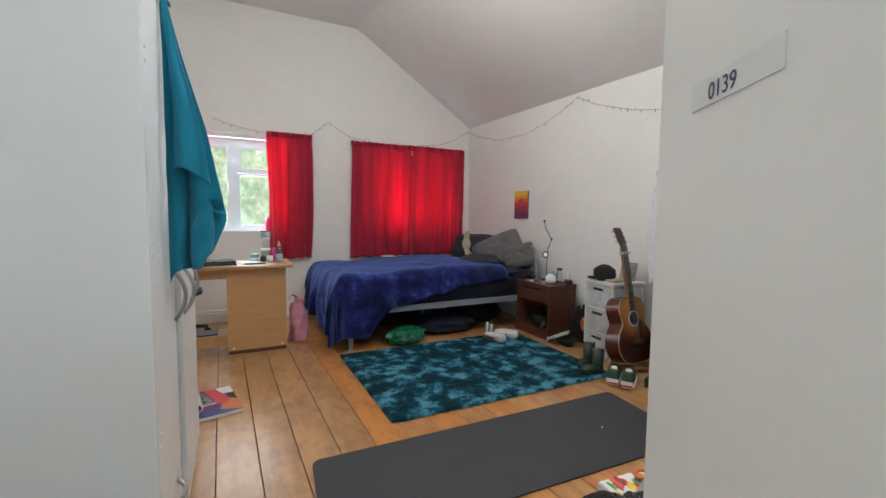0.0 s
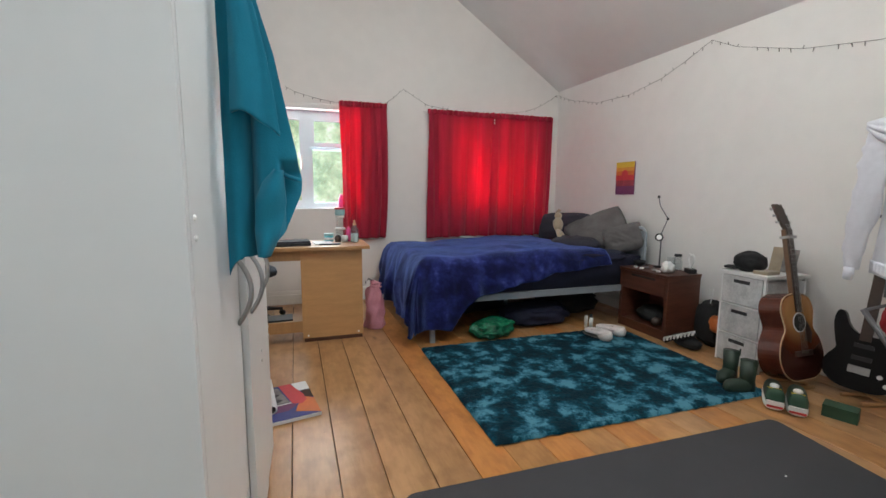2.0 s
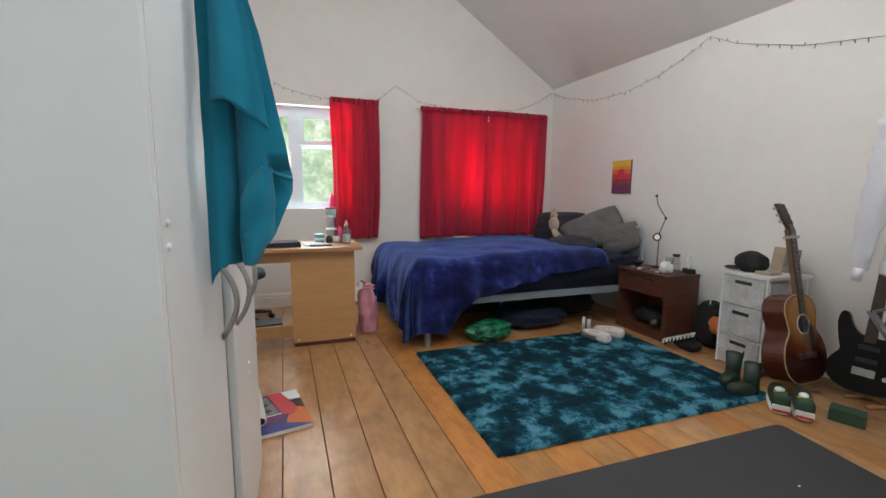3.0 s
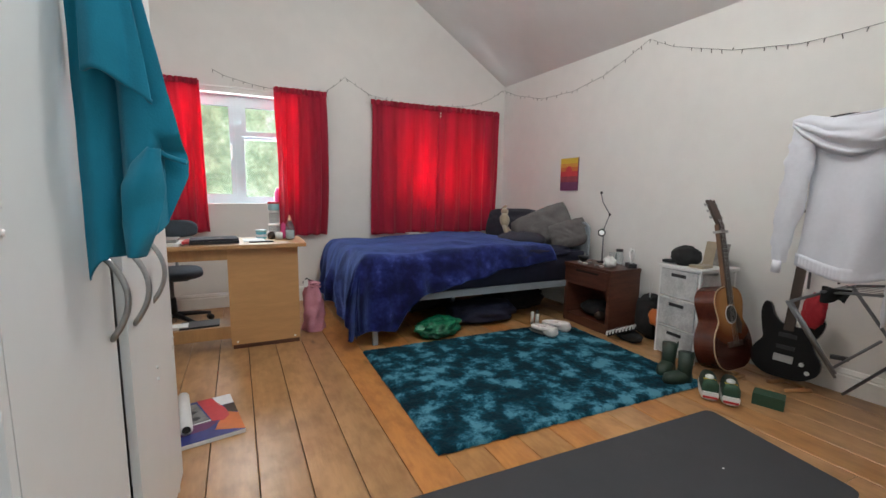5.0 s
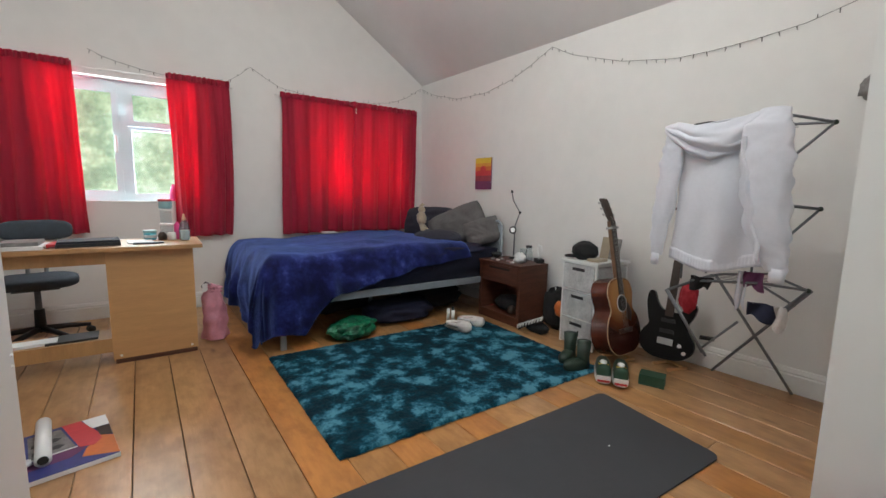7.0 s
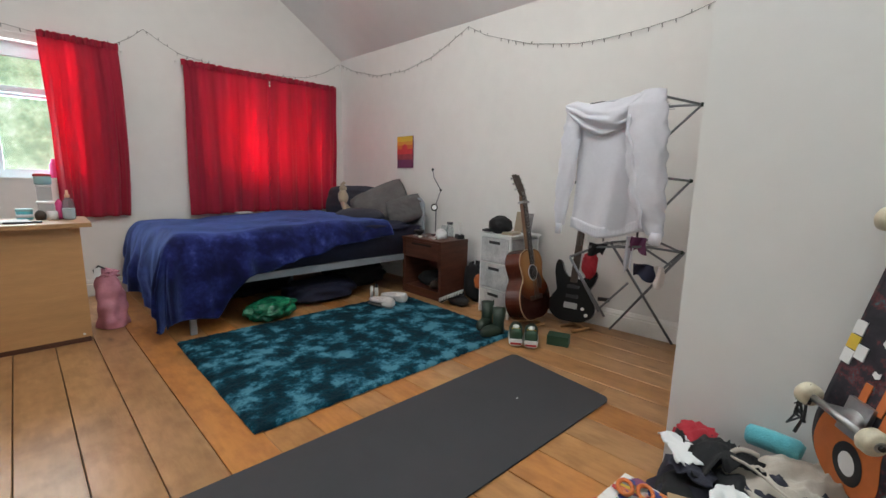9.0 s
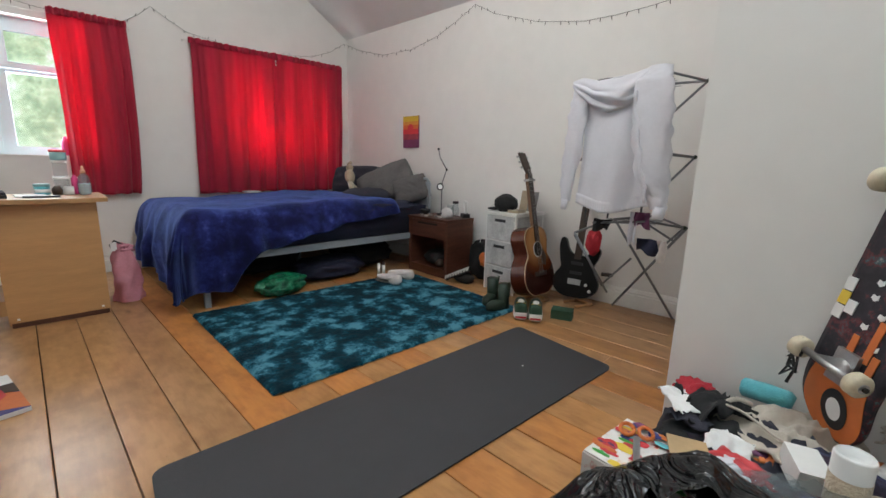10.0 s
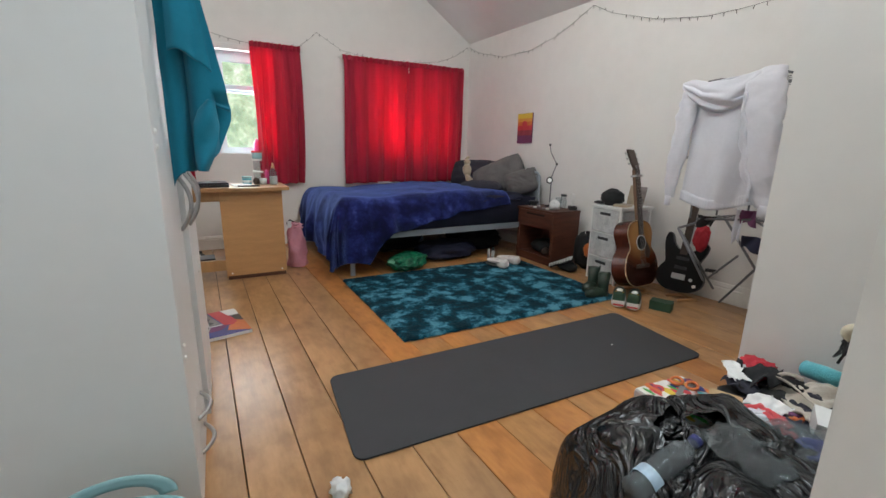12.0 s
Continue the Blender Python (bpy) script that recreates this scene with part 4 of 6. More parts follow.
# ---- bed ----
BX0, BX1, BY0, BY1 = 0.95, 2.97, 3.90, 5.30
bed = thing("bed", "metal framed double bed with an unmade navy cover", "bed", (BX0, BY0, 0))
L, W = BX1 - BX0, BY1 - BY0
for a in (box(0.03, -0.015, 0.300, L - 0.03, 0.015, 0.352), box(0.03, W - 0.015, 0.300, L - 0.03, W + 0.015, 0.352), box(0.0, -0.015, 0.300, 0.03, W + 0.015, 0.352), box(L - 0.03, -0.015, 0.300, L, W + 0.015, 0.352)):
    part("rail", a, "railmetal", bed, bevel=0.004)
for x, y in ((0.045, 0.0), (0.045, W), (L - 0.045, 0.0), (L - 0.045, W), (L / 2, W / 2)):
    part("leg", box(x - 0.018, y - 0.018, 0.0, x + 0.018, y + 0.018, 0.305), "railmetal", bed, bevel=0.003)
for k in range(11):
    part("slat", box(0.12 + k * 0.17, 0.015, 0.335, 0.19 + k * 0.17, W - 0.015, 0.350), "dark", bed)
part("mattress", box(0.0, 0.01, 0.352, L - 0.02, W - 0.01, 0.60), "navy_sheet", bed, bevel=0.035, smooth=True)
bm = bmesh.new()
tube([(L + 0.005, -0.01, 0.02), (L + 0.005, -0.01, 0.81), (L + 0.005, 0.03, 0.85), (L + 0.005, W - 0.03, 0.85), (L + 0.005, W + 0.01, 0.81), (L + 0.005, W + 0.01, 0.02)], 0.013, bm)
part("headboard_frame", bm, "railmetal", bed, smooth=True)
part("headboard_panel", box(L + 0.0, 0.01, 0.58, L + 0.012, W - 0.01, 0.82), "railmetal", bed)


def cover(u, v):
    """Blanket lying on the bed, hanging over the foot and the near side; u from foot to head, v from the near side to the wall."""
    s = -0.50 + u * 2.24
    near = 0.52 if s < 0.25 else 0.52 - 0.26 * min(1, (s - 0.25) / 0.22) if s < 0.47 else 0.26 - 0.20 * min(1, (s - 0.47) / 1.25)
    near *= 1 - 0.05 * math.sin(s * 17)
    t = -near + v * (near + W + 0.01)
    top = 0.645 + 0.022 * math.sin(1.7 * s + 0.6) * math.sin(2.1 * t + 0.4) + 0.05 * math.exp(-((s - 1.30) / 0.45) ** 2 - ((t - 0.35) / 0.45) ** 2)
    top += 0.035 * math.exp(-((s - 1.35) / 0.55) ** 2) * max(0, min(1, t / 0.9))
    top += 0.020 * noise.noise(Vector((s * 3, t * 3, 0))) + 0.012 * (0.3 - abs(noise.noise(Vector((s * 5, t * 4, 2)))))
    r = 0.09
    hs, ht = max(0.0, r - s), max(0.0, r - t)
    drop = (hs ** 4 + ht ** 4) ** 0.25
    soft = drop - r * (1 - math.exp(-drop / r)) * 0.62
    x = s if s > r else r - (r * (1 - math.exp(-hs / r)) * 1.2)
    y = t if t > r else r - (r * (1 - math.exp(-ht / r)) * 1.2)
    hang = min(1, soft / 0.30)
    along = s if ht > hs else t
    both = min(hs, ht) / (max(hs, ht) + 1e-6)
    ripple = hang * (1 - both) * (0.022 * math.sin(along * 15 + 1.3 + 4 * noise.noise(Vector((along * 4, 0, 0)))) + 0.045 * noise.noise(Vector((along * 7, soft * 2.5, 5))) + 0.015 * noise.noise(Vector((along * 17, soft * 6, 1))))
    ripple += 0.05 * hang * both * math.sin(9 * both)
    n = Vector((hs, ht, 0)).normalized() if drop > 0 else Vector((0, 0, 0))
    z = max(0.10 + 0.03 * math.sin(along * 9 + 1) + 0.05 * (1 - both) * (hs > ht), top - soft)
    out = 0.035 * hang
    return (x - n.x * (ripple + out), y - n.y * (ripple + out), z)


blanket = simple("blanket", sheet(cover, 150, 120, 0.006), "navy", "crumpled navy fleece blanket hanging off the foot of the bed", "blanket", (BX0 - 0.09, BY0 - 0.025, 0), smooth=True)


def cushion(w, h, t, seed):
    """A stuffed pillow with pointed corners and creases running in from its seams."""
    bm = bmesh.new()
    for side in (1, -1):
        def f(u, v):
            a, b = 2 * u - 1, 2 * v - 1
            full = max(0.0, (1 - abs(a) ** 3) * (1 - abs(b) ** 3)) ** 0.55
            pinch = 1 - 0.07 * (1 - a * a) * abs(b) ** 3
            crease = 0.22 * noise.noise(Vector((a * 2.4 + seed, b * 2.4, side))) + 0.35 * (0.2 - abs(noise.noise(Vector((a * 3.4 + b * 1.5, b * 2.0 + seed, side)))))
            round_off = 1 - 0.13 * (a * b) ** 2
            return (a * w * (1 - 0.06 * (1 - b * b) * abs(a) ** 3) * round_off, b * h * pinch * round_off, side * t * (full * (1 + crease) + 0.02))
        sheet(f, 28, 28, 0, bm)
    bmesh.ops.remove_doubles(bm, verts=bm.verts, dist=t * 0.05)
    return bm


def pillow(label, center, normal, spin, size, mat, seed):
    n = Vector(normal).normalized()
    m = Matrix.Translation(center) @ n.to_track_quat("Z", "Y").to_matrix().to_4x4() @ pose(0, 0, 0, 0, 0, spin)
    ob = part("pillow", cushion(*size, seed), mat, None, label, True)
    ob.matrix_world = m
    return tagged(ob, label, "pillow", "pillows")


pillow("dark navy pillow propped against the head of the bed", (2.72, 4.78, 0.80), (-0.75, -0.45, 0.45), 2, (0.29, 0.18, 0.09), "dark_cloth", 1)
pillow("large grey pillow standing on one corner against the headboard", (2.76, 4.30, 0.785), (-0.80, -0.55, 0.38), 26, (0.31, 0.20, 0.095), "grey_cloth", 5)
pillow("grey pillow slumped at the near edge of the bed", (2.88, 4.05, 0.745), (-0.60, -0.75, 0.35), 18, (0.19, 0.14, 0.07), "grey_cloth", 9)
pillow("charcoal pillow lying flat under the others", (2.66, 4.45, 0.66), (0.05, 0.05, 1), 95, (0.46, 0.25, 0.08), "dark_cloth", 7)
toy = blob((0, 0, 0.16), (0.055, 0.045, 0.07), rough=0.1)
blob((0.01, 0, 0.25), (0.038, 0.035, 0.036), toy, rough=0.05)
tube([(0, 0.01, 0.28), (0.03, 0.0, 0.31), (0.055, 0.0, 0.315)], [0.016, 0.017, 0.010], toy)
tube([(-0.01, 0, 0.10), (-0.03, -0.03, 0.04), (-0.05, -0.05, 0.0)], [0.022, 0.024, 0.018], toy)
tube([(0.02, 0, 0.09), (0.03, -0.04, 0.03), (0.03, -0.06, -0.01)], [0.02, 0.022, 0.016], toy)
ob = simple("soft_toy", toy, "cream", "cream plush soft toy slumped on the pillows", "soft toy", (2.50, 4.46, 0.70), 20, smooth=True)
ob.matrix_world = pose(2.47, 4.48, 0.70, -14, 12, 20)
simple("paper_note", box(0, 0, 0, 0.14, 0.10, 0.012), "paper", "white booklet lying at the wall edge of the bed", "paper", (1.72, 5.17, 0.675), 4)
simple("rumpled_sheet", blob((0, 0, 0), (0.50, 0.17, 0.05), rough=0.35, freq=2.5, seed=4, detail=4), "navy_sheet", "dark rumpled sheet bunched at the bed's near edge", "bed sheet", (2.40, 4.05, 0.60), 0, smooth=True)

# things stored under the bed
bags = [("storage_bag", "flat black holdall pushed under the bed", "bag", (2.02, 4.16, 0.085), (0.30, 0.20, 0.085), "navy_sheet", 2),
        ("storage_bag", "dark fabric bag pushed far under the bed", "bag", (2.55, 4.45, 0.11), (0.28, 0.24, 0.11), "black_cloth", 3),
        ("storage_bag", "dark soft bag at the back under the bed", "bag", (1.65, 4.75, 0.12), (0.35, 0.25, 0.12), "black_cloth", 6)]
for name, label, cat, c, s, mt, sd in bags:
    simple(name, blob((0, 0, 0), s, rough=0.2, seed=sd, detail=4, squash=0.7), mt, label, cat, c, smooth=True)
simple("carrier_bag", blob((0, 0, 0), (0.185, 0.12, 0.080), rough=0.26, freq=2.6, seed=8, detail=5), "green", "crumpled shiny green plastic bag lying at the edge of the bed", "bag", (1.50, 3.90, 0.070), 8, smooth=True)

# ---- bedside cabinet ----
ns = thing("bedside_cabinet", "dark brown wooden bedside cabinet with a drawer over an open shelf", "bedside cabinet", (2.735, 3.385, 0))
w, d, h = 0.325, 0.515, 0.52
part("side_panel", box(0.0, 0.0, 0.0, w, 0.03, h - 0.022), "walnut", ns, bevel=0.002)
part("side_panel", box(0.0, d - 0.03, 0.0, w, d, h - 0.022), "walnut", ns, bevel=0.002)
part("shelf", box(0.02, 0.03, 0.055, w, d - 0.03, 0.072), "walnut", ns)
part("shelf", box(0.02, 0.03, 0.335, w, d - 0.03, 0.35), "walnut", ns)
part("back_panel", box(w - 0.012, 0.03, 0.072, w, d - 0.03, 0.335), "walnut", ns)
part("front_rail", box(0.004, 0.03, 0.0, 0.02, d - 0.03, 0.075), "walnut", ns, bevel=0.001)
part("top", box(-0.008, -0.006, h - 0.022, w, d + 0.006, h), "walnut", ns, bevel=0.003)
part("drawer_front", box(0.002, 0.034, 0.345, 0.02, d - 0.034, h - 0.026), "walnut", ns, bevel=0.003)
# raised near-black strip paints the shade of the finger slot; nothing is cut out
part("drawer_slot", box(-0.001, 0.13, h - 0.062, 0.003, d - 0.13, h - 0.045), "dark", ns, "near-black strip painting the shade of a finger slot")
simple("teddy_cup", blob((0, 0, 0), (0.04, 0.04, 0.04), rough=0.2, seed=2), "rosewood", "small brown object on the cabinet's lower shelf", "ornament", (2.82, 3.56, 0.105), smooth=True)
simple("storage_bag", blob((0, 0, 0), (0.11, 0.15, 0.075), rough=0.25, seed=12, detail=3), "black_cloth", "dark cloth bundle stuffed in the cabinet's open shelf", "cloth", (2.90, 3.66, 0.137), smooth=True)

lampo = thing("desk_lamp", "slim black jointed lamp with a round head on bedside cabinet", "lamp", (2.99, 3.735, 0.521))
part("base", lathe([(0.042, 0), (0.045, 0.004), (0.04, 0.012), (0.008, 0.016)], sides=24), "black_plastic", lampo, smooth=True)
part("stem", tube([(0, 0, 0.01), (0.002, 0, 0.26), (0.005, 0, 0.30)], 0.006), "greymetal", lampo, smooth=True)
part("lower_arm", tube([(0.005, 0, 0.30), (0.03, -0.03, 0.42)], 0.0045), "greymetal", lampo, smooth=True)
part("upper_arm", tube([(0.03, -0.03, 0.42), (0.0, 0.03, 0.53), (-0.005, 0.045, 0.60)], 0.0045), "greymetal", lampo, smooth=True)
part("joint", blob((0.03, -0.03, 0.42), (0.011, 0.011, 0.012), rough=0, detail=2), "black_plastic", lampo, smooth=True)
part("arm_tip", lathe([(0.010, 0), (0.012, 0.005), (0.008, 0.02)], at=(-0.005, 0.045, 0.597), sides=12), "black_plastic", lampo, smooth=True)
hd = part("head", lathe([(0.018, -0.03), (0.030, -0.012), (0.034, 0.0)], sides=24), "black_plastic", lampo, "round black lamp head", smooth=True)
hd.matrix_basis = Matrix.Translation((-0.02, 0.0, 0.262)) @ Vector((-0.85, -0.5, 0.1)).to_track_quat("Z", "Y").to_matrix().to_4x4()
ls = part("light_disc", lathe([(0.022, 0.0), (0.021, 0.002)], sides=24), "led", hd, "pale lit lens")
cable_stuff = (("drinking_glass", "clear drinking glass on the bedside cabinet", "glass", (3.01, 3.63, 0.521), "clear", [(0.028, 0), (0.033, 0.10)]),
               ("jar", "dark-lidded glass jar on the bedside cabinet", "jar", (3.02, 3.575, 0.521), "clear", [(0.03, 0), (0.034, 0.01), (0.034, 0.075), (0.026, 0.09), (0.026, 0.115)]),
               ("bowl", "small black bowl on the bedside cabinet", "bowl", (2.88, 3.84, 0.521), "black_plastic", [(0.02, 0), (0.045, 0.03), (0.05, 0.05), (0.047, 0.05)]),
               ("tealight", "small silver tealight on the bedside cabinet", "candle", (2.86, 3.74, 0.521), "steel", [(0.018, 0), (0.019, 0.014)]),
               )
for name, label, cat, c, mt, prof in cable_stuff:
    o = simple(name, lathe(prof), mt, label, cat, c, smooth=True)
    if name == "jar":
        part("lid", lathe([(0.028, 0.116), (0.028, 0.136)]), "black_plastic", o, "dark lid", smooth=True)
simple("tissues", blob((0, 0, 0), (0.055, 0.045, 0.045), rough=0.6, freq=3, seed=4, detail=3), "paper", "crumpled white tissue paper on the bedside cabinet", "tissue", (2.86, 3.52, 0.562), smooth=True)
heart = [(0.0, 0.0), (0.03, 0.03), (0.055, 0.065), (0.055, 0.095), (0.035, 0.115), (0.012, 0.108), (0.0, 0.09), (-0.012, 0.108), (-0.035, 0.115), (-0.055, 0.095), (-0.055, 0.065), (-0.03, 0.03)]
hrt = thing("heart_ornament", "white wire heart standing on a small dark base", "ornament", (3.02, 3.45, 0.521), 60)
loop = smooth_loop([(x, z) for x, z in heart], 4)
part("wire_heart", tube([(x, 0, 0.035 + z) for x, z in loop + loop[:1]], 0.005), "white", hrt, smooth=True)
part("base", box(-0.05, -0.03, 0, 0.05, 0.03, 0.035), "black_plastic", hrt, bevel=0.003)

# things between the cabinet and the drawers
simple("backpack", blob((0, 0, 0), (0.085, 0.105, 0.17), rough=0.15, seed=3, detail=4, squash=0.7), "black_cloth", "black rucksack standing between cabinet and drawers", "bag", (3.02, 3.235, 0.17), smooth=True)
simple("carrier_bag", blob((0, 0, 0), (0.03, 0.055, 0.065), rough=0.3, seed=6, detail=3), "orange", "orange plastic bag tucked beside the drawers", "bag", (2.93, 3.12, 0.20), smooth=True)
simple("trainer", blob((0, 0, 0), (0.06, 0.12, 0.05), rough=0.2, seed=6, detail=3), "black_cloth", "black trainer lying on its side by the cabinet", "shoe", (2.80, 3.24, 0.045), smooth=True)
stripe = thing("striped_strap", "black and white striped strap lying on the floor", "strap", (2.74, 3.25, 0.0), 15)
part("strap", tube([(0.0, 0.11, 0.02), (0.0, 0.05, 0.06), (0, 0.0, 0.075), (0.0, -0.06, 0.11), (0.02, -0.10, 0.13)], 0.020, flat=0.5), "black_cloth", stripe, smooth=True)
for k in range(9):
    t = k / 8
    part("stripe", box(-0.024, 0.105 - 0.2 * t, 0.022 + 0.10 * t, 0.022, 0.113 - 0.2 * t, 0.052 + 0.10 * t), "paper", stripe, "white stripe")
straws = thing("paper_straws", "white paper strips sticking up from the rucksack", "paper strips", (2.955, 3.20, 0.33))
for k, (dx, dy) in enumerate(((0.0, 0.018), (0.004, -0.012))):
    part("strip", tube([(0, 0, 0), (dx, dy, 0.115)], [0.006, 0.009], sides=6, flat=0.3), "paper", straws)
part("clip", box(-0.010, -0.012, -0.012, 0.010, 0.012, 0.006), "black_plastic", straws, "small black clip", bevel=0.002)
for k, (x, y) in enumerate(((2.80, 3.80), (2.79, 3.72), (2.82, 3.62), (2.80, 3.55))):
    simple("tealight", lathe([(0.017, 0), (0.018, 0.013), (0.015, 0.0135), (0.013, 0.011)], sides=16), "white" if k % 2 else "steel", "small white wax tealight on the bedside cabinet" if k % 2 else "small empty metal tealight on the bedside cabinet", "candle", (x, y, 0.5205), smooth=True)

# ---- drawer tower ----
ch = thing("drawer_tower", "white framed tower of three silver-grey woven drawers", "chest of drawers", (2.80, 2.72, 0), -4)
w, d, h = 0.33, 0.31, 0.635
bm = bmesh.new()
for x in (0.008, w - 0.008):
    for y in (0.008, d - 0.008):
        box(x - 0.008, y - 0.008, 0, x + 0.008, y + 0.008, h - 0.016, bm)
part("frame", bm, "white", ch)
part("top", box(-0.012, -0.012, h - 0.016, w + 0.01, d + 0.012, h), "white", ch, bevel=0.003)
for k in range(3):
    z = 0.012 + k * 0.204
    dr = part("drawer", box(-0.006, 0.018, z, w - 0.016, d - 0.018, z + 0.186), "silver_weave", ch, bevel=0.006)
    part("drawer_rail", box(0.0, 0.002, z + 0.188, w, d - 0.002, z + 0.196), "white", ch)
    # black plate on the drawer front paints the dark opening of its slot
    part("handle_slot", box(-0.0085, 0.10, z + 0.140, -0.0055, 0.21, z + 0.162), "black_plastic", dr, "flat black plate painting the dark of the handle slot")
    part("side_liner", box(0.018, -0.002, z + 0.01, w - 0.02, 0.004, z + 0.175), "silver_weave", dr)
cap = thing("cap", "crumpled black cap lying on the drawer tower", "hat", (2.90, 2.90, 0.636))
part("crown", blob((0, 0, 0.060), (0.078, 0.098, 0.074), rough=0.12, seed=4, detail=4), "black_cloth", cap, smooth=True)
part("peak", blob((-0.02, 0.10, 0.015), (0.05, 0.055, 0.012), rough=0.2, seed=2), "black_cloth", cap, smooth=True)
simple("notebook", box(0, 0, 0, 0.12, 0.09, 0.02), "cream", "pale box lying on the drawer tower", "box", (2.84, 2.74, 0.636), 5, bevel=0.002)
for x, y, r1, ww, hh, lb in ((3.07, 2.86, 12, 0.075, 0.16, "tan photo card leaning against the wall on the drawers"), (3.06, 2.775, 12, 0.085, 0.155, "pale picture card leaning against the wall on the drawers")):
    o = simple("picture_card", box(0, -ww / 2, 0, 0.004, ww / 2, hh), "cream" if r1 == 12 and y > 2.8 else "greygraphic", lb, "card", (x, y, 0.637))
    o.matrix_world = pose(x, y, 0.637, 0, 12, 0)

# ---- guitars ----
body_half = [(0.0, 0.0), (0.10, 0.005), (0.17, 0.05), (0.198, 0.13), (0.175, 0.22), (0.128, 0.285), (0.135, 0.34), (0.146, 0.40), (0.12, 0.46), (0.06, 0.487), (0.0, 0.49)]
loop = smooth_loop(body_half + [(-x, z) for x, z in body_half[-2:0:-1]], 4)
NUT = 0.87
g = thing("acoustic_guitar", "acoustic guitar with a red-brown burst body on a low stand", "guitar")
g.matrix_world = Matrix.Translation((2.80, 2.455, 0.085)) @ Euler((0, radians(1.0), radians(0))).to_matrix().to_4x4() @ Euler((radians(-12.5), 0, 0)).to_matrix().to_4x4() @ Euler((0, 0, radians(3))).to_matrix().to_4x4()
part("body_sides", outline(loop, 0.122), "burst", g, "glossy red-brown sides", bevel=0.004)
part("soundboard", outline([(x * 0.965, 0.245 + (z - 0.245) * 0.972) for x, z in loop], 0.003), "burst_top", g, "amber spruce top")
bpy.context.scene.collection.objects[-1].matrix_basis = Matrix.Translation((0, -0.0035, 0))
def disc(r, y0, y1, cx, cz, bm=None, sides=28):
    return tube([(cx, y0, cz), (cx, y1, cz)], r, bm, sides)
part("binding", tube([(x, 0.002, z) for x, z in loop + loop[:1]], 0.0032, sides=6), "binding", g, "cream edge binding", smooth=True)
part("rosette", disc(0.058, -0.0045, -0.0034, 0, 0.325), "paper", g, "pale inlaid ring")
# near-black disc on the uncut top paints the shade inside the sound hole
part("sound_hole_shade", disc(0.050, -0.0055, -0.0046, 0, 0.325), "dark", g)
part("bridge", box(-0.075, -0.014, 0.135, 0.075, -0.004, 0.165), "rosewood", g, bevel=0.003)
part("pickguard", outline([(0.03, 0.22), (0.085, 0.20), (0.105, 0.26), (0.08, 0.31), (0.062, 0.33), (0.045, 0.28)], 0.0012), "rosewood", g)
bpy.context.scene.collection.objects[-1].matrix_basis = Matrix.Translation((0, -0.0053, 0))
part("neck", box(-0.025, -0.004, 0.46, 0.025, 0.020, NUT), "neckwood", g, bevel=0.005)
part("fingerboard", box(-0.026, -0.010, 0.385, 0.026, -0.0045, NUT), "rosewood", g)
for k in range(14):
    z = NUT - 0.60 * (1 - 2 ** (-(k + 1) / 12))
    part("fret", box(-0.026, -0.0118, z - 0.001, 0.026, -0.010, z + 0.001), "steel", g, "thin metal fret")
head = part("headstock", outline([(-0.025, 0.0), (0.025, 0.0), (0.037, 0.055), (0.036, 0.165), (0.012, 0.158), (0.0, 0.168), (-0.012, 0.158), (-0.036, 0.165), (-0.037, 0.055)], 0.016), "rosewood", g, bevel=0.002)
head.matrix_basis = Matrix.Translation((0, -0.006, NUT)) @ Euler((radians(-15), 0, 0)).to_matrix().to_4x4()
for sd in (-1, 1):
    for k in range(3):
        part("tuning_peg", blob((sd * 0.060, 0.012, 0.050 + k * 0.042), (0.013, 0.005, 0.010), rough=0, detail=1), "steel", head, smooth=True)
        part("tuning_post", tube([(sd * 0.030, 0.012, 0.050 + k * 0.042), (sd * 0.052, 0.012, 0.050 + k * 0.042)], 0.0035), "steel", head)
for k in range(6):
    x = -0.019 + k * 0.0076
    part("string", tube([(x * 1.4, -0.016, 0.150), (x, -0.0135, NUT), (x, -0.004, NUT + 0.03)], 0.0007, sides=4), "steel", g)
part("capo", box(-0.034, -0.024, NUT - 0.055, 0.034, 0.028, NUT - 0.040), "steel", g, "steel capo", bevel=0.002)

eb = [(0.0, 0.0), (0.09, 0.01), (0.155, 0.06), (0.165, 0.13), (0.13, 0.19), (0.115, 0.24), (0.14, 0.30), (0.15, 0.36), (0.12, 0.385), (0.085, 0.34), (0.045, 0.31), (0.0, 0.315),
      (-0.045, 0.32), (-0.08, 0.36), (-0.105, 0.42), (-0.135, 0.425), (-0.145, 0.36), (-0.125, 0.26), (-0.115, 0.21), (-0.15, 0.15), (-0.155, 0.07), (-0.09, 0.01)]
eg = thing("electric_guitar", "glossy black electric guitar leaning on the wall behind the clothes airer", "guitar")
eg.matrix_world = Matrix.Translation((2.985, 2.325, 0.055)) @ Euler((0, radians(11), 0)).to_matrix().to_4x4() @ Euler((radians(-1), 0, 0)).to_matrix().to_4x4() @ Euler((0, 0, radians(-76))).to_matrix().to_4x4()
part("body", outline(smooth_loop(eb, 3), 0.042), "black_gloss", eg, bevel=0.005)
part("neck", box(-0.022, -0.006, 0.30, 0.022, 0.016, 0.86), "rosewood", eg, bevel=0.004)
part("fingerboard", box(-0.024, -0.012, 0.28, 0.024, -0.006, 0.86), "rosewood", eg)
part("headstock", outline([(-0.024, 0.86), (0.024, 0.86), (0.04, 0.92), (0.035, 1.0), (-0.02, 1.03), (-0.035, 0.95)], 0.014), "black_gloss", eg, bevel=0.002)
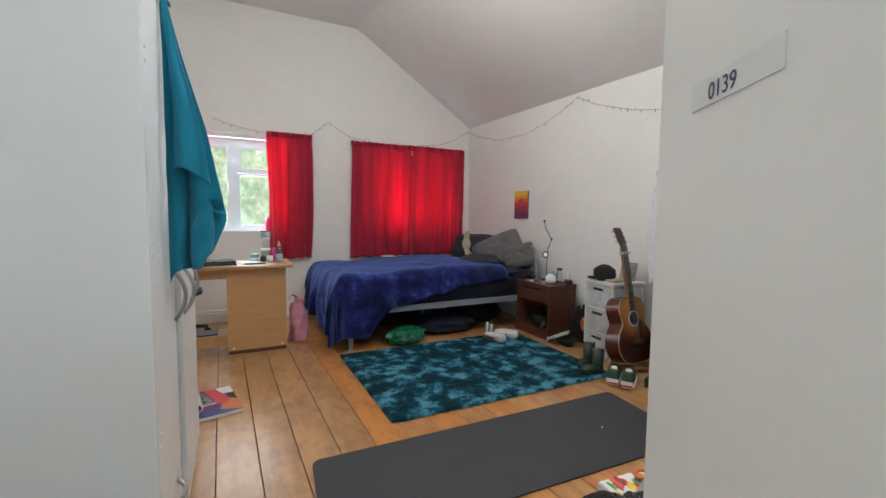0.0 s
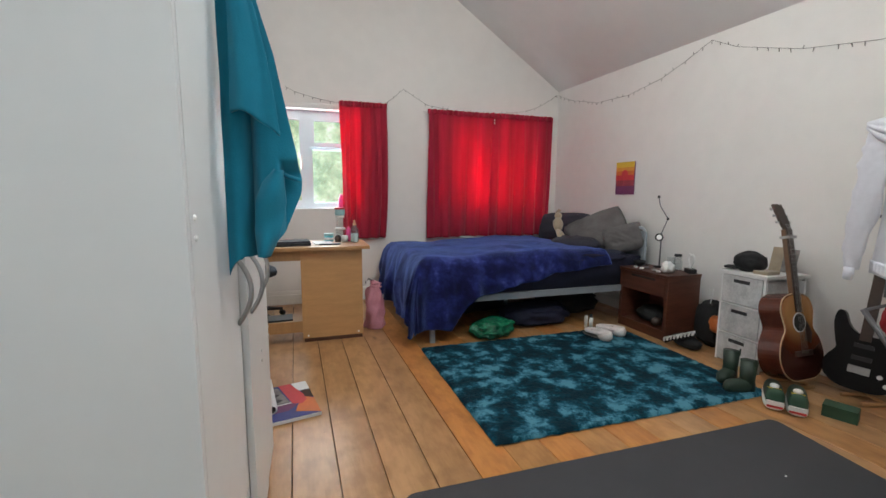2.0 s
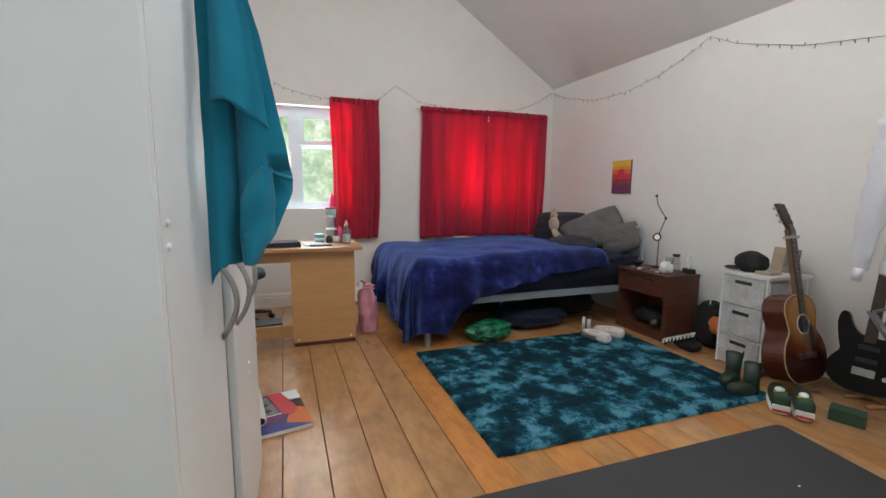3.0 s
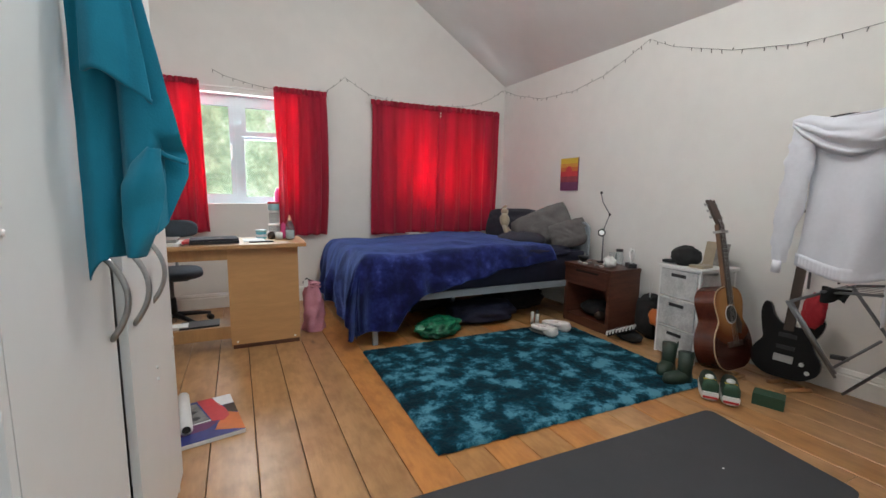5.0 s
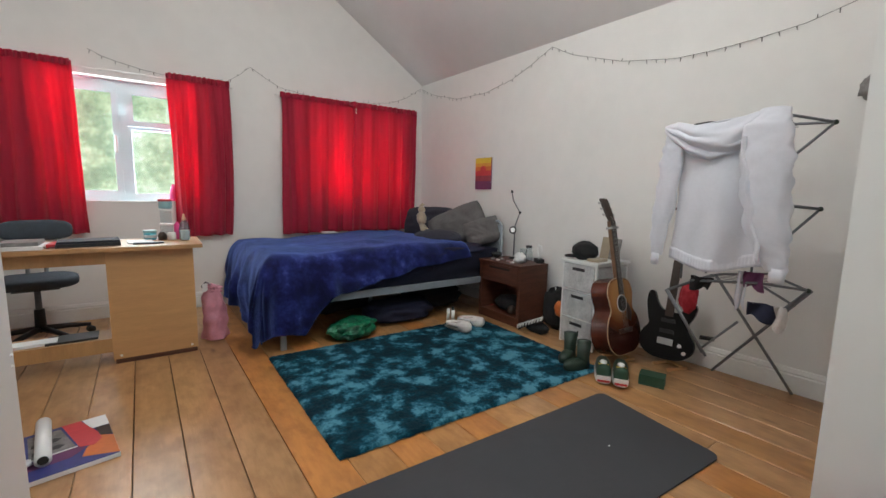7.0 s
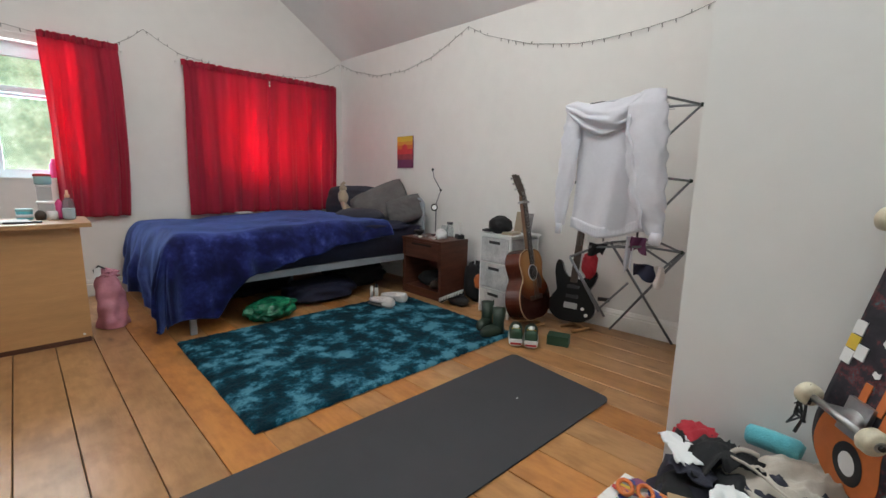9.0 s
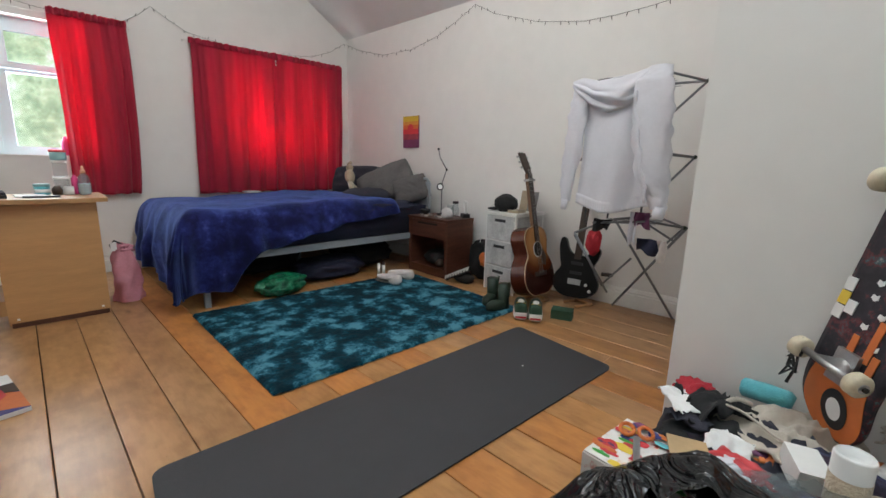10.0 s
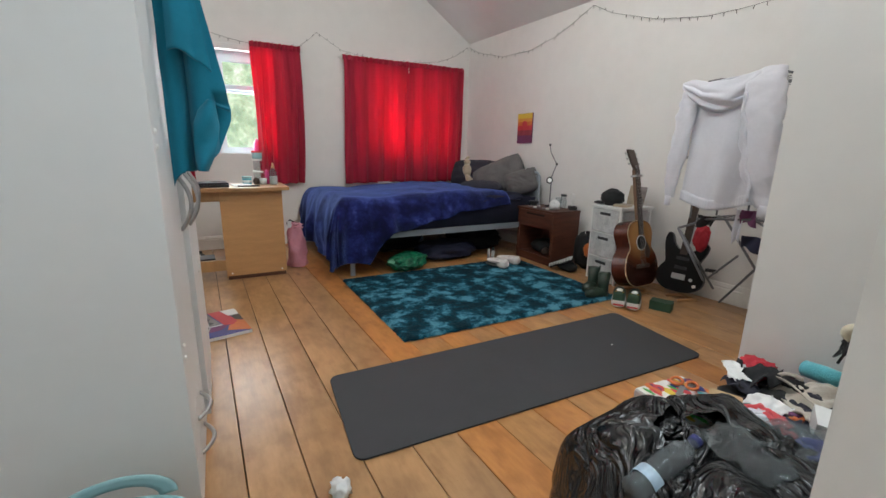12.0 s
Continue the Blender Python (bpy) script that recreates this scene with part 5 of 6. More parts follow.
part("bridge", box(-0.045, -0.012, 0.095, 0.045, 0.0, 0.135), "steel", eg, "chrome bridge", bevel=0.002)
for zc in (0.18, 0.25):
    part("pickup", box(-0.042, -0.006, zc - 0.012, 0.042, -0.0005, zc + 0.012), "black_plastic", eg, bevel=0.002)
for x, z in ((0.085, 0.105), (0.115, 0.065)):
    part("knob", lathe([(0.012, 0), (0.011, 0.012)], sides=16), "white", eg, "pale control knob")
    bpy.context.scene.collection.objects[-1].matrix_basis = Matrix.Translation((x, 0, z)) @ Euler((radians(90), 0, 0)).to_matrix().to_4x4()
hat = simple("red_cap", blob((0, 0, 0), (0.040, 0.052, 0.095), rough=0.2, seed=5, detail=4), "red", "red knitted hat hanging on the guitar's shoulder", "hat", (3.045, 2.225, 0.475), smooth=True)

for k, (x, y, tn) in enumerate(((2.84, 2.56, -10), (3.0, 2.30, -20))):
    st = thing("guitar_stand", "low folding guitar stand of pale wood under a guitar", "guitar stand", (x, y, 0), tn, group="guitar stands")
    part("foot", tube([(-0.05, -0.06, 0.012), (0.10, -0.06, 0.012)], 0.011), "beech", st, smooth=True)
    part("foot", tube([(-0.05, 0.06, 0.012), (0.10, 0.06, 0.012)], 0.011), "beech", st, smooth=True)
    part("cross_bar", tube([(0.06, -0.06, 0.025), (0.06, 0.06, 0.025)], 0.009), "beech", st, smooth=True)

# ---- boots, trainers, slippers, small box ----
def boot(x, y, turn, label):
    b = thing("wellington_boot", label, "boot", (x, y, 0), turn, group="green boots")
    bm = bmesh.new()
    tube([(0.0, 0.0, 0.02), (0.0, 0.0, 0.09), (0.003, 0, 0.19)], [0.042, 0.038, 0.044], bm, 18)
    part("shaft", bm, "boot", b, smooth=True)
    part("foot", blob((-0.05, 0, 0.042), (0.095, 0.042, 0.042), rough=0.05, squash=0.8), "boot", b, smooth=True)
    part("sole", blob((-0.048, 0, 0.010), (0.100, 0.046, 0.0115), rough=0.0, squash=0.6), "black_plastic", b, smooth=True)
    part("pull_tab", box(-0.006, -0.046, 0.17, 0.010, -0.042, 0.21), "boot", b)
boot(2.56, 2.72, 20, "dark green ankle boot standing by the rug")
boot(2.50, 2.57, -10, "dark green ankle boot standing beside its pair")

def trainer(x, y, turn):
    t = thing("trainer", "white and teal trainer with a red-striped heel and yellow lining", "shoe", (x, y, 0), turn, group="trainers")
    part("sole", blob((0.07, 0, 0.016), (0.125, 0.040, 0.016), rough=0.0, squash=0.6), "white", t, smooth=True)
    part("upper", blob((0.075, 0, 0.045), (0.115, 0.036, 0.036), rough=0.05, squash=0.8), "boot", t, smooth=True)
    part("heel_counter", blob((-0.025, 0, 0.055), (0.022, 0.034, 0.040), rough=0.0, squash=0.7), "greenbox", t, smooth=True)
    part("collar", lathe([(0.024, 0.060), (0.026, 0.074), (0.020, 0.076)], sides=16), "yellow", t, "yellow lining", smooth=True)
    part("heel_stripe", box(-0.056, -0.028, 0.018, -0.046, 0.028, 0.026), "redgraphic", t, "red heel stripe")
    part("heel_tab", box(-0.054, -0.031, 0.028, -0.044, 0.031, 0.046), "paper", t, "white heel panel")
    part("tongue", blob((0.045, 0, 0.082), (0.022, 0.018, 0.010), rough=0.1), "paper", t, smooth=True)
    part("lace", tube([(0.02 + 0.008 * k, 0.022 * (-1) ** k, 0.078 - 0.002 * k) for k in range(7)], 0.0035, sides=6), "yellow", t, "yellow lace", smooth=True)
    t.matrix_world = t.matrix_world @ Matrix.Scale(1.2, 4)
trainer(2.47, 2.40, 37)
trainer(2.515, 2.315, 34)
gb = simple("small_box", box(-0.04, -0.065, 0, 0.05, 0.070, 0.062), "greenbox", "small flat green box on the floor beside the trainers", "box", (2.68, 2.215, 0), 22, bevel=0.003)

def slipper(x, y, z, turn, label):
    s = thing("slipper", label, "slipper", (x, y, z), turn, group="slippers")
    part("sole", blob((0, 0, 0.010), (0.125, 0.046, 0.011), rough=0.0, squash=0.7), "greygraphic", s, smooth=True)
    part("upper", blob((0.070, 0, 0.030), (0.056, 0.050, 0.040), rough=0.08, squash=0.8), "slipper", s, smooth=True)
    part("cuff_ring", tube([(0.005 + 0.102 * math.cos(a), 0.042 * math.sin(a), 0.046 + 0.008 * math.cos(a)) for a in [2 * math.pi * k / 28 for k in range(29)]], 0.016, sides=10), "slipper", s, "rolled fleece edge", smooth=True)
    part("insole", blob((-0.015, 0, 0.034), (0.085, 0.034, 0.010), rough=0.0), "slipper_in", s, "pink fleece insole", smooth=True)
slipper(2.26, 3.58, 0.024, -74, "off-white fleece slipper lying on the rug")
slipper(2.42, 3.63, 0.024, -60, "off-white fleece slipper lying beside its pair")
tube_item = thing("toiletry_tubes", "small black and white travel bottle standing behind the slippers", "bottle", (2.36, 3.79, 0.024))
part("bottle", lathe([(0.016, 0), (0.017, 0.08), (0.012, 0.09)]), "white", tube_item, smooth=True)
part("cap", lathe([(0.012, 0.09), (0.012, 0.12)]), "black_plastic", tube_item, "black cap", smooth=True)
part("second_bottle", lathe([(0.013, 0), (0.014, 0.10), (0.01, 0.105)], at=(-0.035, 0.02, 0)), "white", tube_item, smooth=True)


# ---- rug, exercise mat ----
rug = simple("rug", bmesh.new(), "rug", "teal and petrol blue crushed-pile rug with a mottled pattern", "rug")
def rug_fn(u, v):
    a, b = Vector((0.885, 2.515)), Vector((2.60, 2.50))
    c, d = Vector((0.872, 3.775)), Vector((2.62, 3.77))
    p = a.lerp(b, u).lerp(c.lerp(d, u), v)
    e = min(u, 1 - u, v, 1 - v)
    h = 0.004 + 0.017 * min(1, e / 0.012) ** 0.5
    h += 0.0035 * noise.noise(Vector((p.x * 30, p.y * 30, 0))) + 0.0035 * noise.noise(Vector((p.x * 75, p.y * 75, 3)))
    wob = 0.003 * noise.noise(Vector((p.x * 28, p.y * 28, 5))) if e < 0.012 else 0
    return (p.x + wob, p.y + wob * 0.7, h)
bm = sheet(rug_fn, 300, 220)
bm.to_mesh(rug.data)
bm.free()
for p in rug.data.polygons:
    p.use_smooth = True

mat_corners = [(0.378, 1.745), (2.245, 1.672), (2.325, 2.308), (0.425, 2.332)]
pts = []
for k, c in enumerate(mat_corners):
    c, a, b = Vector(c), Vector(mat_corners[k - 1]), Vector(mat_corners[(k + 1) % 4])
    pa, pb = c + (a - c).normalized() * 0.05, c + (b - c).normalized() * 0.05
    pts += [tuple((pa.lerp(c, t)).lerp(c.lerp(pb, t), t)) for t in [j / 8 for j in range(9)]]
bm = outline(pts, 0.007)
bmesh.ops.rotate(bm, verts=bm.verts, cent=(0, 0, 0), matrix=Matrix.Rotation(radians(90), 3, "X"))
exercise = simple("exercise_mat", bm, "mat", "charcoal foam exercise mat unrolled on the floorboards", "exercise mat")
co = [v.co.copy() for v in exercise.data.vertices]
for v, c in zip(exercise.data.vertices, co):
    v.co = (c.x, -c.y if c.y < 0 else c.y, abs(c.z) + 0.001)
simple("crumb", blob((0, 0, 0), (0.007, 0.004, 0.002), rough=0.3, detail=1), "paper", "small white scrap of paper on the exercise mat", "paper", (1.906, 1.975, 0.010))

# ---- magazine and rolled paper ----
mag = thing("magazine", "glossy magazine with a red, orange and blue cover on the floor", "magazine", (-0.09, 2.985, 0.002), 11.5)
part("pages", box(-0.03, 0.0, 0.0, 0.245, 0.40, 0.018), "paper", mag)
part("cover", box(-0.03, 0.0, 0.0185, 0.244, 0.399, 0.0200), "bluegraphic", mag, "blue and red printed cover")
def flat(points, z, h, name, mat_, label):
    """A flat printed shape lying at height z."""
    bm = bmesh.new()
    low, top = ([bm.verts.new((x, y, zz)) for x, y in points] for zz in (z, z + h))
    bm.faces.new(low[::-1]), bm.faces.new(top)
    for k in range(len(points)):
        j = (k + 1) % len(points)
        bm.faces.new((low[k], low[j], top[j], top[k]))
    return part(name, bm, mat_, mag, label)
flat([(-0.03, 0.075), (0.10, 0.085), (0.15, 0.13), (0.13, 0.17), (-0.03, 0.14)], 0.0202, 0.0004, "cover_band", "purple", "purple printed band")
flat([(0.244, 0.002), (0.244, 0.17), (0.205, 0.205), (0.15, 0.12), (0.13, 0.06), (0.19, 0.03)], 0.0208, 0.0004, "cover_band", "orange", "orange printed corner")
flat([(0.09, 0.398), (0.155, 0.398), (0.20, 0.24), (0.205, 0.17), (0.175, 0.13), (0.13, 0.15)], 0.0214, 0.0005, "cover_band", "redgraphic", "red printed band")
flat([(0.205, 0.20), (0.244, 0.18), (0.244, 0.285), (0.195, 0.285)], 0.0214, 0.0005, "cover_band", "rosewood", "dark brown printed block")
flat([(0.18, 0.29), (0.244, 0.29), (0.244, 0.398), (0.16, 0.398)], 0.0214, 0.0005, "cover_band", "paper", "white printed block")
flat([(-0.02, 0.16), (0.12, 0.17), (0.085, 0.37), (-0.02, 0.37)], 0.0216, 0.0006, "cover_picture", "greygraphic", "grey printed photograph")
for x, y in ((0.01, 0.20), (0.065, 0.21), (0.01, 0.27), (0.06, 0.28), (0.03, 0.33)):
    flat([(x - 0.022, y - 0.012), (x + 0.004, y - 0.020), (x + 0.024, y), (x + 0.006, y + 0.018), (x - 0.018, y + 0.014)], 0.0223, 0.0003, "printed_figure", "black_plastic", "dark printed figure")
flat([(-0.03, 0.148), (0.125, 0.156), (0.125, 0.166), (-0.03, 0.158)], 0.0216, 0.0006, "cover_band", "paper", "white printed line")
roll = thing("paper_roll", "loose roll of white paper lying on the magazine", "paper roll", (-0.085, 3.06, 0.052), 9)
part("roll", tube([(0, 0.0, 0), (0, 0.34, 0.006)], 0.026, sides=20), "paper", roll, smooth=True)
# thin near-black disc paints the shaded hollow on the solid roll's end
part("roll_hollow_shade", tube([(0, -0.002, 0), (0, 0.001, 0)], 0.017, sides=16), "dark", roll)
simple("paper_scrap", blob((0, 0, 0), (0.016, 0.022, 0.012), rough=0.5), "paper", "scrap of crumpled white paper on the magazine", "paper", (-0.14, 3.10, 0.036), smooth=True)

# ---- poster and string of lights ----
poster = thing("poster", "small unframed yellow to purple sunset print on the wall", "poster", m=pose(right_x(4.32) - 0.004, 4.32, 1.308, 0, 0, 3.7))
part("canvas", box(-0.012, -0.115, -0.158, 0.0, 0.115, 0.158), "purple", poster)
for k, (z0, z1, mt) in enumerate(((0.105, 0.157, "yellow"), (0.070, 0.105, "amber_ink"), (0.030, 0.070, "orange"), (-0.020, 0.030, "redgraphic"), (-0.075, -0.020, "maroon_ink"))):
    part("print_band", box(-0.0135, -0.1145, z0, -0.0122, 0.1145, z1), mt, poster, "painted colour band")
part("print_band", lathe([(0.04, 0), (0.04, 0.001)], sides=20), "redgraphic", poster, "dim painted sun")
bpy.context.scene.collection.objects[-1].matrix_basis = Matrix.Translation((-0.0137, 0, 0.04)) @ Euler((0, radians(-90), 0)).to_matrix().to_4x4()


def light_string(label, pts, per, seed):
    s = thing("fairy_lights", label, "string lights")
    P = [Vector(p) for p in pts]
    line = []
    for i in range(len(P) - 1):
        a, b = P[max(i - 1, 0)], P[min(i + 2, len(P) - 1)]
        for k in range(6):
            t = k / 6
            line.append(P[i].lerp(P[i + 1], t))
    line.append(P[-1])
    part("wire", tube(line, 0.0017, sides=5), "wire", s)
    total, step, rnd = 0.0, 0.0, random.Random(seed)
    bm = bmesh.new()
    for a, b in zip(line, line[1:]):
        total += (b - a).length
        while step < total:
            c = b
            tube([c, c + Vector((rnd.uniform(-0.008, 0.008), rnd.uniform(-0.006, 0.006), rnd.choice((-0.026, -0.022, 0.02))))], [0.0035, 0.0025], bm, 6)
            step += per
    tagged(part("bulbs", bm, "wire", s, "unlit bulb holders"), kind="stuff")


def on_right(y, z):
    return (right_x(y) - 0.008, y, z)


light_string("unlit fairy lights looped along the gable wall", [(-0.06, 5.43, 2.182), (0.03, 5.43, 2.14), (0.128, 5.43, 2.115), (0.27, 5.43, 2.085), (0.412, 5.43, 2.067), (0.66, 5.43, 2.068), (0.916, 5.43, 2.085), (1.03, 5.43, 2.165), (1.123, 5.43, 2.253), (1.25, 5.43, 2.175), (1.385, 5.43, 2.106), (1.73, 5.43, 2.058), (2.2, 5.43, 2.065), (2.593, 5.43, 2.117), (2.82, 5.43, 2.21), (2.994, 5.43, 2.33)], 0.085, 1)
light_string("unlit fairy lights looped along the side wall", [(3.022, 5.43, 2.33), on_right(5.2, 2.23), on_right(4.769, 2.115), on_right(4.339, 2.10), on_right(3.972, 2.161), on_right(3.75, 2.24), on_right(3.53, 2.335), on_right(3.326, 2.221), on_right(2.903, 2.075), on_right(2.526, 2.005), on_right(2.3, 2.0), on_right(2.092, 2.008), on_right(1.862, 2.03), on_right(1.60, 2.10), on_right(1.35, 2.2)], 0.085, 2)

# ---- clothes airer with what hangs on it ----
air = thing("clothes_airer", "grey metal three-tier clothes airer standing by the wall", "clothes airer")
def rods(name, lst, r=0.0060, label=""):
    for pts in lst:
        part(name, tube(pts, r, sides=8), "greymetal", air, label, smooth=True)
rods("leg", [[(3.23, 1.715, 0.005), (2.90, 2.03, 0.67)], [(3.20, 2.115, 0.005), (2.86, 1.60, 0.665)], [(3.10, 2.12, 0.12), (2.85, 2.27, 0.54)], [(2.65, 2.16, 0.585), (2.66, 1.957, 0.285)], [(2.65, 2.16, 0.585), (2.86, 2.03, 0.67)]], 0.008)
rods("upright", [[(2.66, 2.10, 0.66), (2.66, 2.10, 1.43)], [(2.66, 1.78, 0.68), (2.66, 1.78, 1.44)], [(2.95, 2.10, 0.66), (2.95, 2.10, 1.43)]])
for z, tip in ((1.435, (2.85, 1.592, 1.437)), (1.04, (2.85, 1.605, 1.05)), (0.675, (2.85, 1.61, 0.665))):
    far = 2.20 if z > 0.7 else 2.03
    rods("wing", [[(2.62, far, z - 0.01), (2.62, 1.72, z + 0.03), tip], [(2.96, far, z - 0.01), (2.96, 1.80, z + 0.03), tip], [tip, (2.74, 1.72, z - 0.17)], [(2.62, far, z - 0.01), (2.96, far, z - 0.01)]], 0.0065)
    part("tip", blob(tip, (0.014, 0.012, 0.012), rough=0, detail=2), "boot", air, "dark green plastic joint", smooth=True)
    for k in range(6):
        x = 2.67 + k * 0.055
        part("line", tube([(x, far, z - 0.01), (x, 1.70 + k * 0.01, z + 0.01)], 0.002, sides=5), "greymetal", air)
rods("wing", [[(2.85, 1.86, 0.69), (2.85, 1.65, 0.58)], [(2.85, 1.88, 0.443), (2.85, 2.04, 0.25)]], 0.0065)

hoodie = thing("hoodie", "pale lilac-grey hooded sweatshirt hung inside out over the clothes airer", "hoodie", (2.55, 1.95, 0))
def torso(u, v):
    top, low = (0.165, -0.215), (0.178, -0.245)
    y = (top[0] + (top[1] - top[0]) * u) * (1 - v) + (low[0] + (low[1] - low[0]) * u) * v - 0.030 * math.sin(math.pi * v) * (1 - u)
    z = 1.43 + 0.015 * math.cos(6.28 * u) - v * (0.655 + 0.018 * math.sin(3.1 * u + 0.4))
    x = 0.016 * math.sin(u * 8 + 1.2 * v) * (0.4 + v) + 0.010 * math.sin(u * 17 + 2 * v) * v * v - 0.022 * math.sin(3.14 * v) + 0.010 * noise.noise(Vector((u * 3 + v, v * 2.2, 4)))
    return (x, y, z)
part("torso", sheet(torso, 60, 60, 0.008), "hoodie", hoodie, smooth=True)
part("waistband", sheet(lambda u, v: (torso(u, 1)[0] - 0.006 + 0.0008 * math.sin(u * 160), torso(u, 1)[1], torso(u, 1)[2] + 0.055 - 0.06 * v), 120, 4, 0.009), "hoodie", hoodie, "ribbed waistband", smooth=True)
def sleeve(path, radii, seed, label):
    P = [Vector(p) for p in path]
    def f(u, v):
        i = min(int(v * (len(P) - 1)), len(P) - 2)
        t = v * (len(P) - 1) - i
        c, r = P[i].lerp(P[i + 1], t), radii[i] * (1 - t) + radii[i + 1] * t
        a = 2 * math.pi * u
        k = 1 + 0.10 * noise.noise(Vector((math.cos(a) * 1.6, math.sin(a) * 1.6, v * 5 + seed))) + 0.34 * (abs(noise.noise(Vector((math.cos(a) * 1.3 + v * 3, math.sin(a) + seed, v * 7)))) - 0.2) + 0.22 * (abs(noise.noise(Vector((math.cos(a) * 2.6 + v * 9, math.sin(a) * 2.6 + seed, v * 15)))) - 0.2)
        return (c.x + 0.42 * r * k * math.sin(a), c.y + r * k * math.cos(a), c.z + 0.10 * r * math.sin(a + seed))
    part("sleeve", sheet(f, 28, 60), "hoodie", hoodie, label, smooth=True)
sleeve([(-0.01, 0.190, 1.44), (-0.03, 0.178, 1.34), (-0.03, 0.178, 1.24), (-0.03, 0.198, 1.05), (-0.02, 0.222, 0.88), (-0.01, 0.230, 0.79)], [0.030, 0.046, 0.054, 0.050, 0.040, 0.030], 1, "sleeve hanging at the far side")
sleeve([(-0.02, -0.235, 1.475), (-0.05, -0.232, 1.40), (-0.06, -0.232, 1.27), (-0.06, -0.243, 1.12), (-0.06, -0.270, 0.94), (-0.05, -0.292, 0.85), (-0.05, -0.312, 0.78)], [0.050, 0.082, 0.098, 0.094, 0.078, 0.060, 0.042], 3, "sleeve with a turned seam")
for (x, y, z, r) in ((-0.01, 0.235, 0.765, 0.030), (-0.05, -0.318, 0.765, 0.043)):
    part("cuff", tube([(x, y, z + 0.032), (x, y + 0.002, z), (x, y + 0.004, z - 0.028)], [r, r * 0.98, r * 0.9], sides=18, flat=0.6), "hoodie", hoodie, "ribbed cuff", smooth=True)
seam_pts = [(-0.088 - 0.004 * math.sin(k * 1.7), -0.150 - 0.020 * (k / 4.5) ** 1.1 - 0.006 * math.sin(k * 1.1 + 1), 1.36 - 0.026 * k) for k in range(22)]
part("turned_seam", tube(seam_pts, [0.008 + 0.003 * abs(math.sin(k * 1.3)) for k in range(22)], sides=8), "hoodie", hoodie, "crumpled turned-out seam", smooth=True)
HOOD_TOP = ((0.0, 1.452), (0.15, 1.462), (0.35, 1.436), (0.6, 1.436), (0.8, 1.455), (1.0, 1.478))
HOOD_LOW = ((0.0, 1.425), (0.12, 1.355), (0.3, 1.298), (0.5, 1.278), (0.7, 1.296), (0.85, 1.345), (1.0, 1.42))
def hood(u, v):
    y = 0.225 - u * 0.45
    a, b = along_table(HOOD_TOP, u), along_table(HOOD_LOW, u)
    mid = math.sin(math.pi * u) ** 0.6
    z = a + (b - a) * v
    x = -0.020 - 0.046 * math.sin(math.pi * (0.10 + 0.80 * v)) * mid - 0.060 * mid * (0.22 - abs(noise.noise(Vector((u * 2.0 + 1.1 * v, v * 3.1 - 1.8 * u, 1))))) * min(1, 3 * v) + 0.006 * noise.noise(Vector((u * 5, v * 3, 8)))
    return (x, y, z)
part("hood", sheet(hood, 60, 50, 0.007), "hoodie", hoodie, "folded hood draped across the top", smooth=True)
part("hood_edge", tube([Vector(hood(k / 30, 1.0)) + Vector((0.012, 0, 0.004)) for k in range(31)], 0.010, sides=8), "hoodie", hoodie, smooth=True)
part("back_drape", sheet(lambda u, v: (-0.01 + 0.13 * v, 0.20 - 0.40 * u, 1.438 + 0.030 * u - 0.35 * max(0, v - 0.6) ** 1.1), 24, 12, 0.008), "hoodie", hoodie, "part folded over the rail", smooth=True)

def hung(label, y, z, w, h, mat_, seed, x=2.63):
    f = lambda u, v: (0.014 * math.sin(u * 7 + seed + v * 3), (0.5 - u) * w * (1 - 0.25 * v * math.sin(seed)), -v * h * (0.85 + 0.15 * math.sin(5 * u + seed)) + 0.01)
    return simple("sock", sheet(f, 16, 16, 0.006), mat_, label, "clothing", (x, y, z), smooth=True)
hung("small black garment hung on the airer's lower rail", 1.985, 0.680, 0.11, 0.075, "black_cloth", 1)
hung("lilac strip of cloth hanging from the airer", 1.80, 0.74, 0.045, 0.20, "hoodie", 2)
hung("dark purple garment hung under the sweatshirt", 1.755, 0.74, 0.08, 0.09, "purple", 3)
hung("navy patterned garment hung on the airer's lowest rail", 1.715, 0.60, 0.10, 0.09, "navy_sheet", 4)
hung("pale beige sock hung on the airer's lowest rail", 1.645, 0.60, 0.045, 0.12, "slipper", 5)
tag_bar = simple("clothes_peg", box(-0.01, -0.035, 0, 0.01, 0.035, 0.02), "black_plastic", "dark clip at the bottom of the airer", "peg", (2.85, 2.02, 0.30), 25, bevel=0.002)
part("collar", tube([(0.03, 0.115, 1.452), (0.03, 0.05, 1.456), (0.03, -0.03, 1.447)], 0.011, flat=0.6), "black_cloth", hoodie, "black lining at the collar", smooth=True)
simple("wall_hook_bag", blob((0, 0, 0), (0.05, 0.04, 0.055), rough=0.3, seed=2), "greygraphic", "grey cap hanging on the wall behind the chimney breast", "hat", (3.18, 1.56, 1.63), smooth=True)

# ---- heap in the alcove by the door ----
def crumple(w, h, folds, seed, lift=0.03, nu=26, thick=0.004):
    """A loose piece of cloth or paper: a ragged sheet with sharp ridges."""
    def f(u, v):
        a, b = u * 2 - 1, v * 2 - 1
        ridge = 0.5 - abs(noise.noise(Vector((a * folds + seed, b * folds, seed)))) * 2
        fine = 0.5 - abs(noise.noise(Vector((a * folds * 2.7, b * folds * 2.7 + seed, 3)))) * 2
        edge = 1 + 0.22 * noise.noise(Vector((a * 2 + seed, b * 2, 7)))
        return (a * w * edge, b * h * edge, lift * (ridge + 0.18 * fine) - 0.35 * lift * (a * a + b * b))
    return sheet(f, nu, nu, thick)


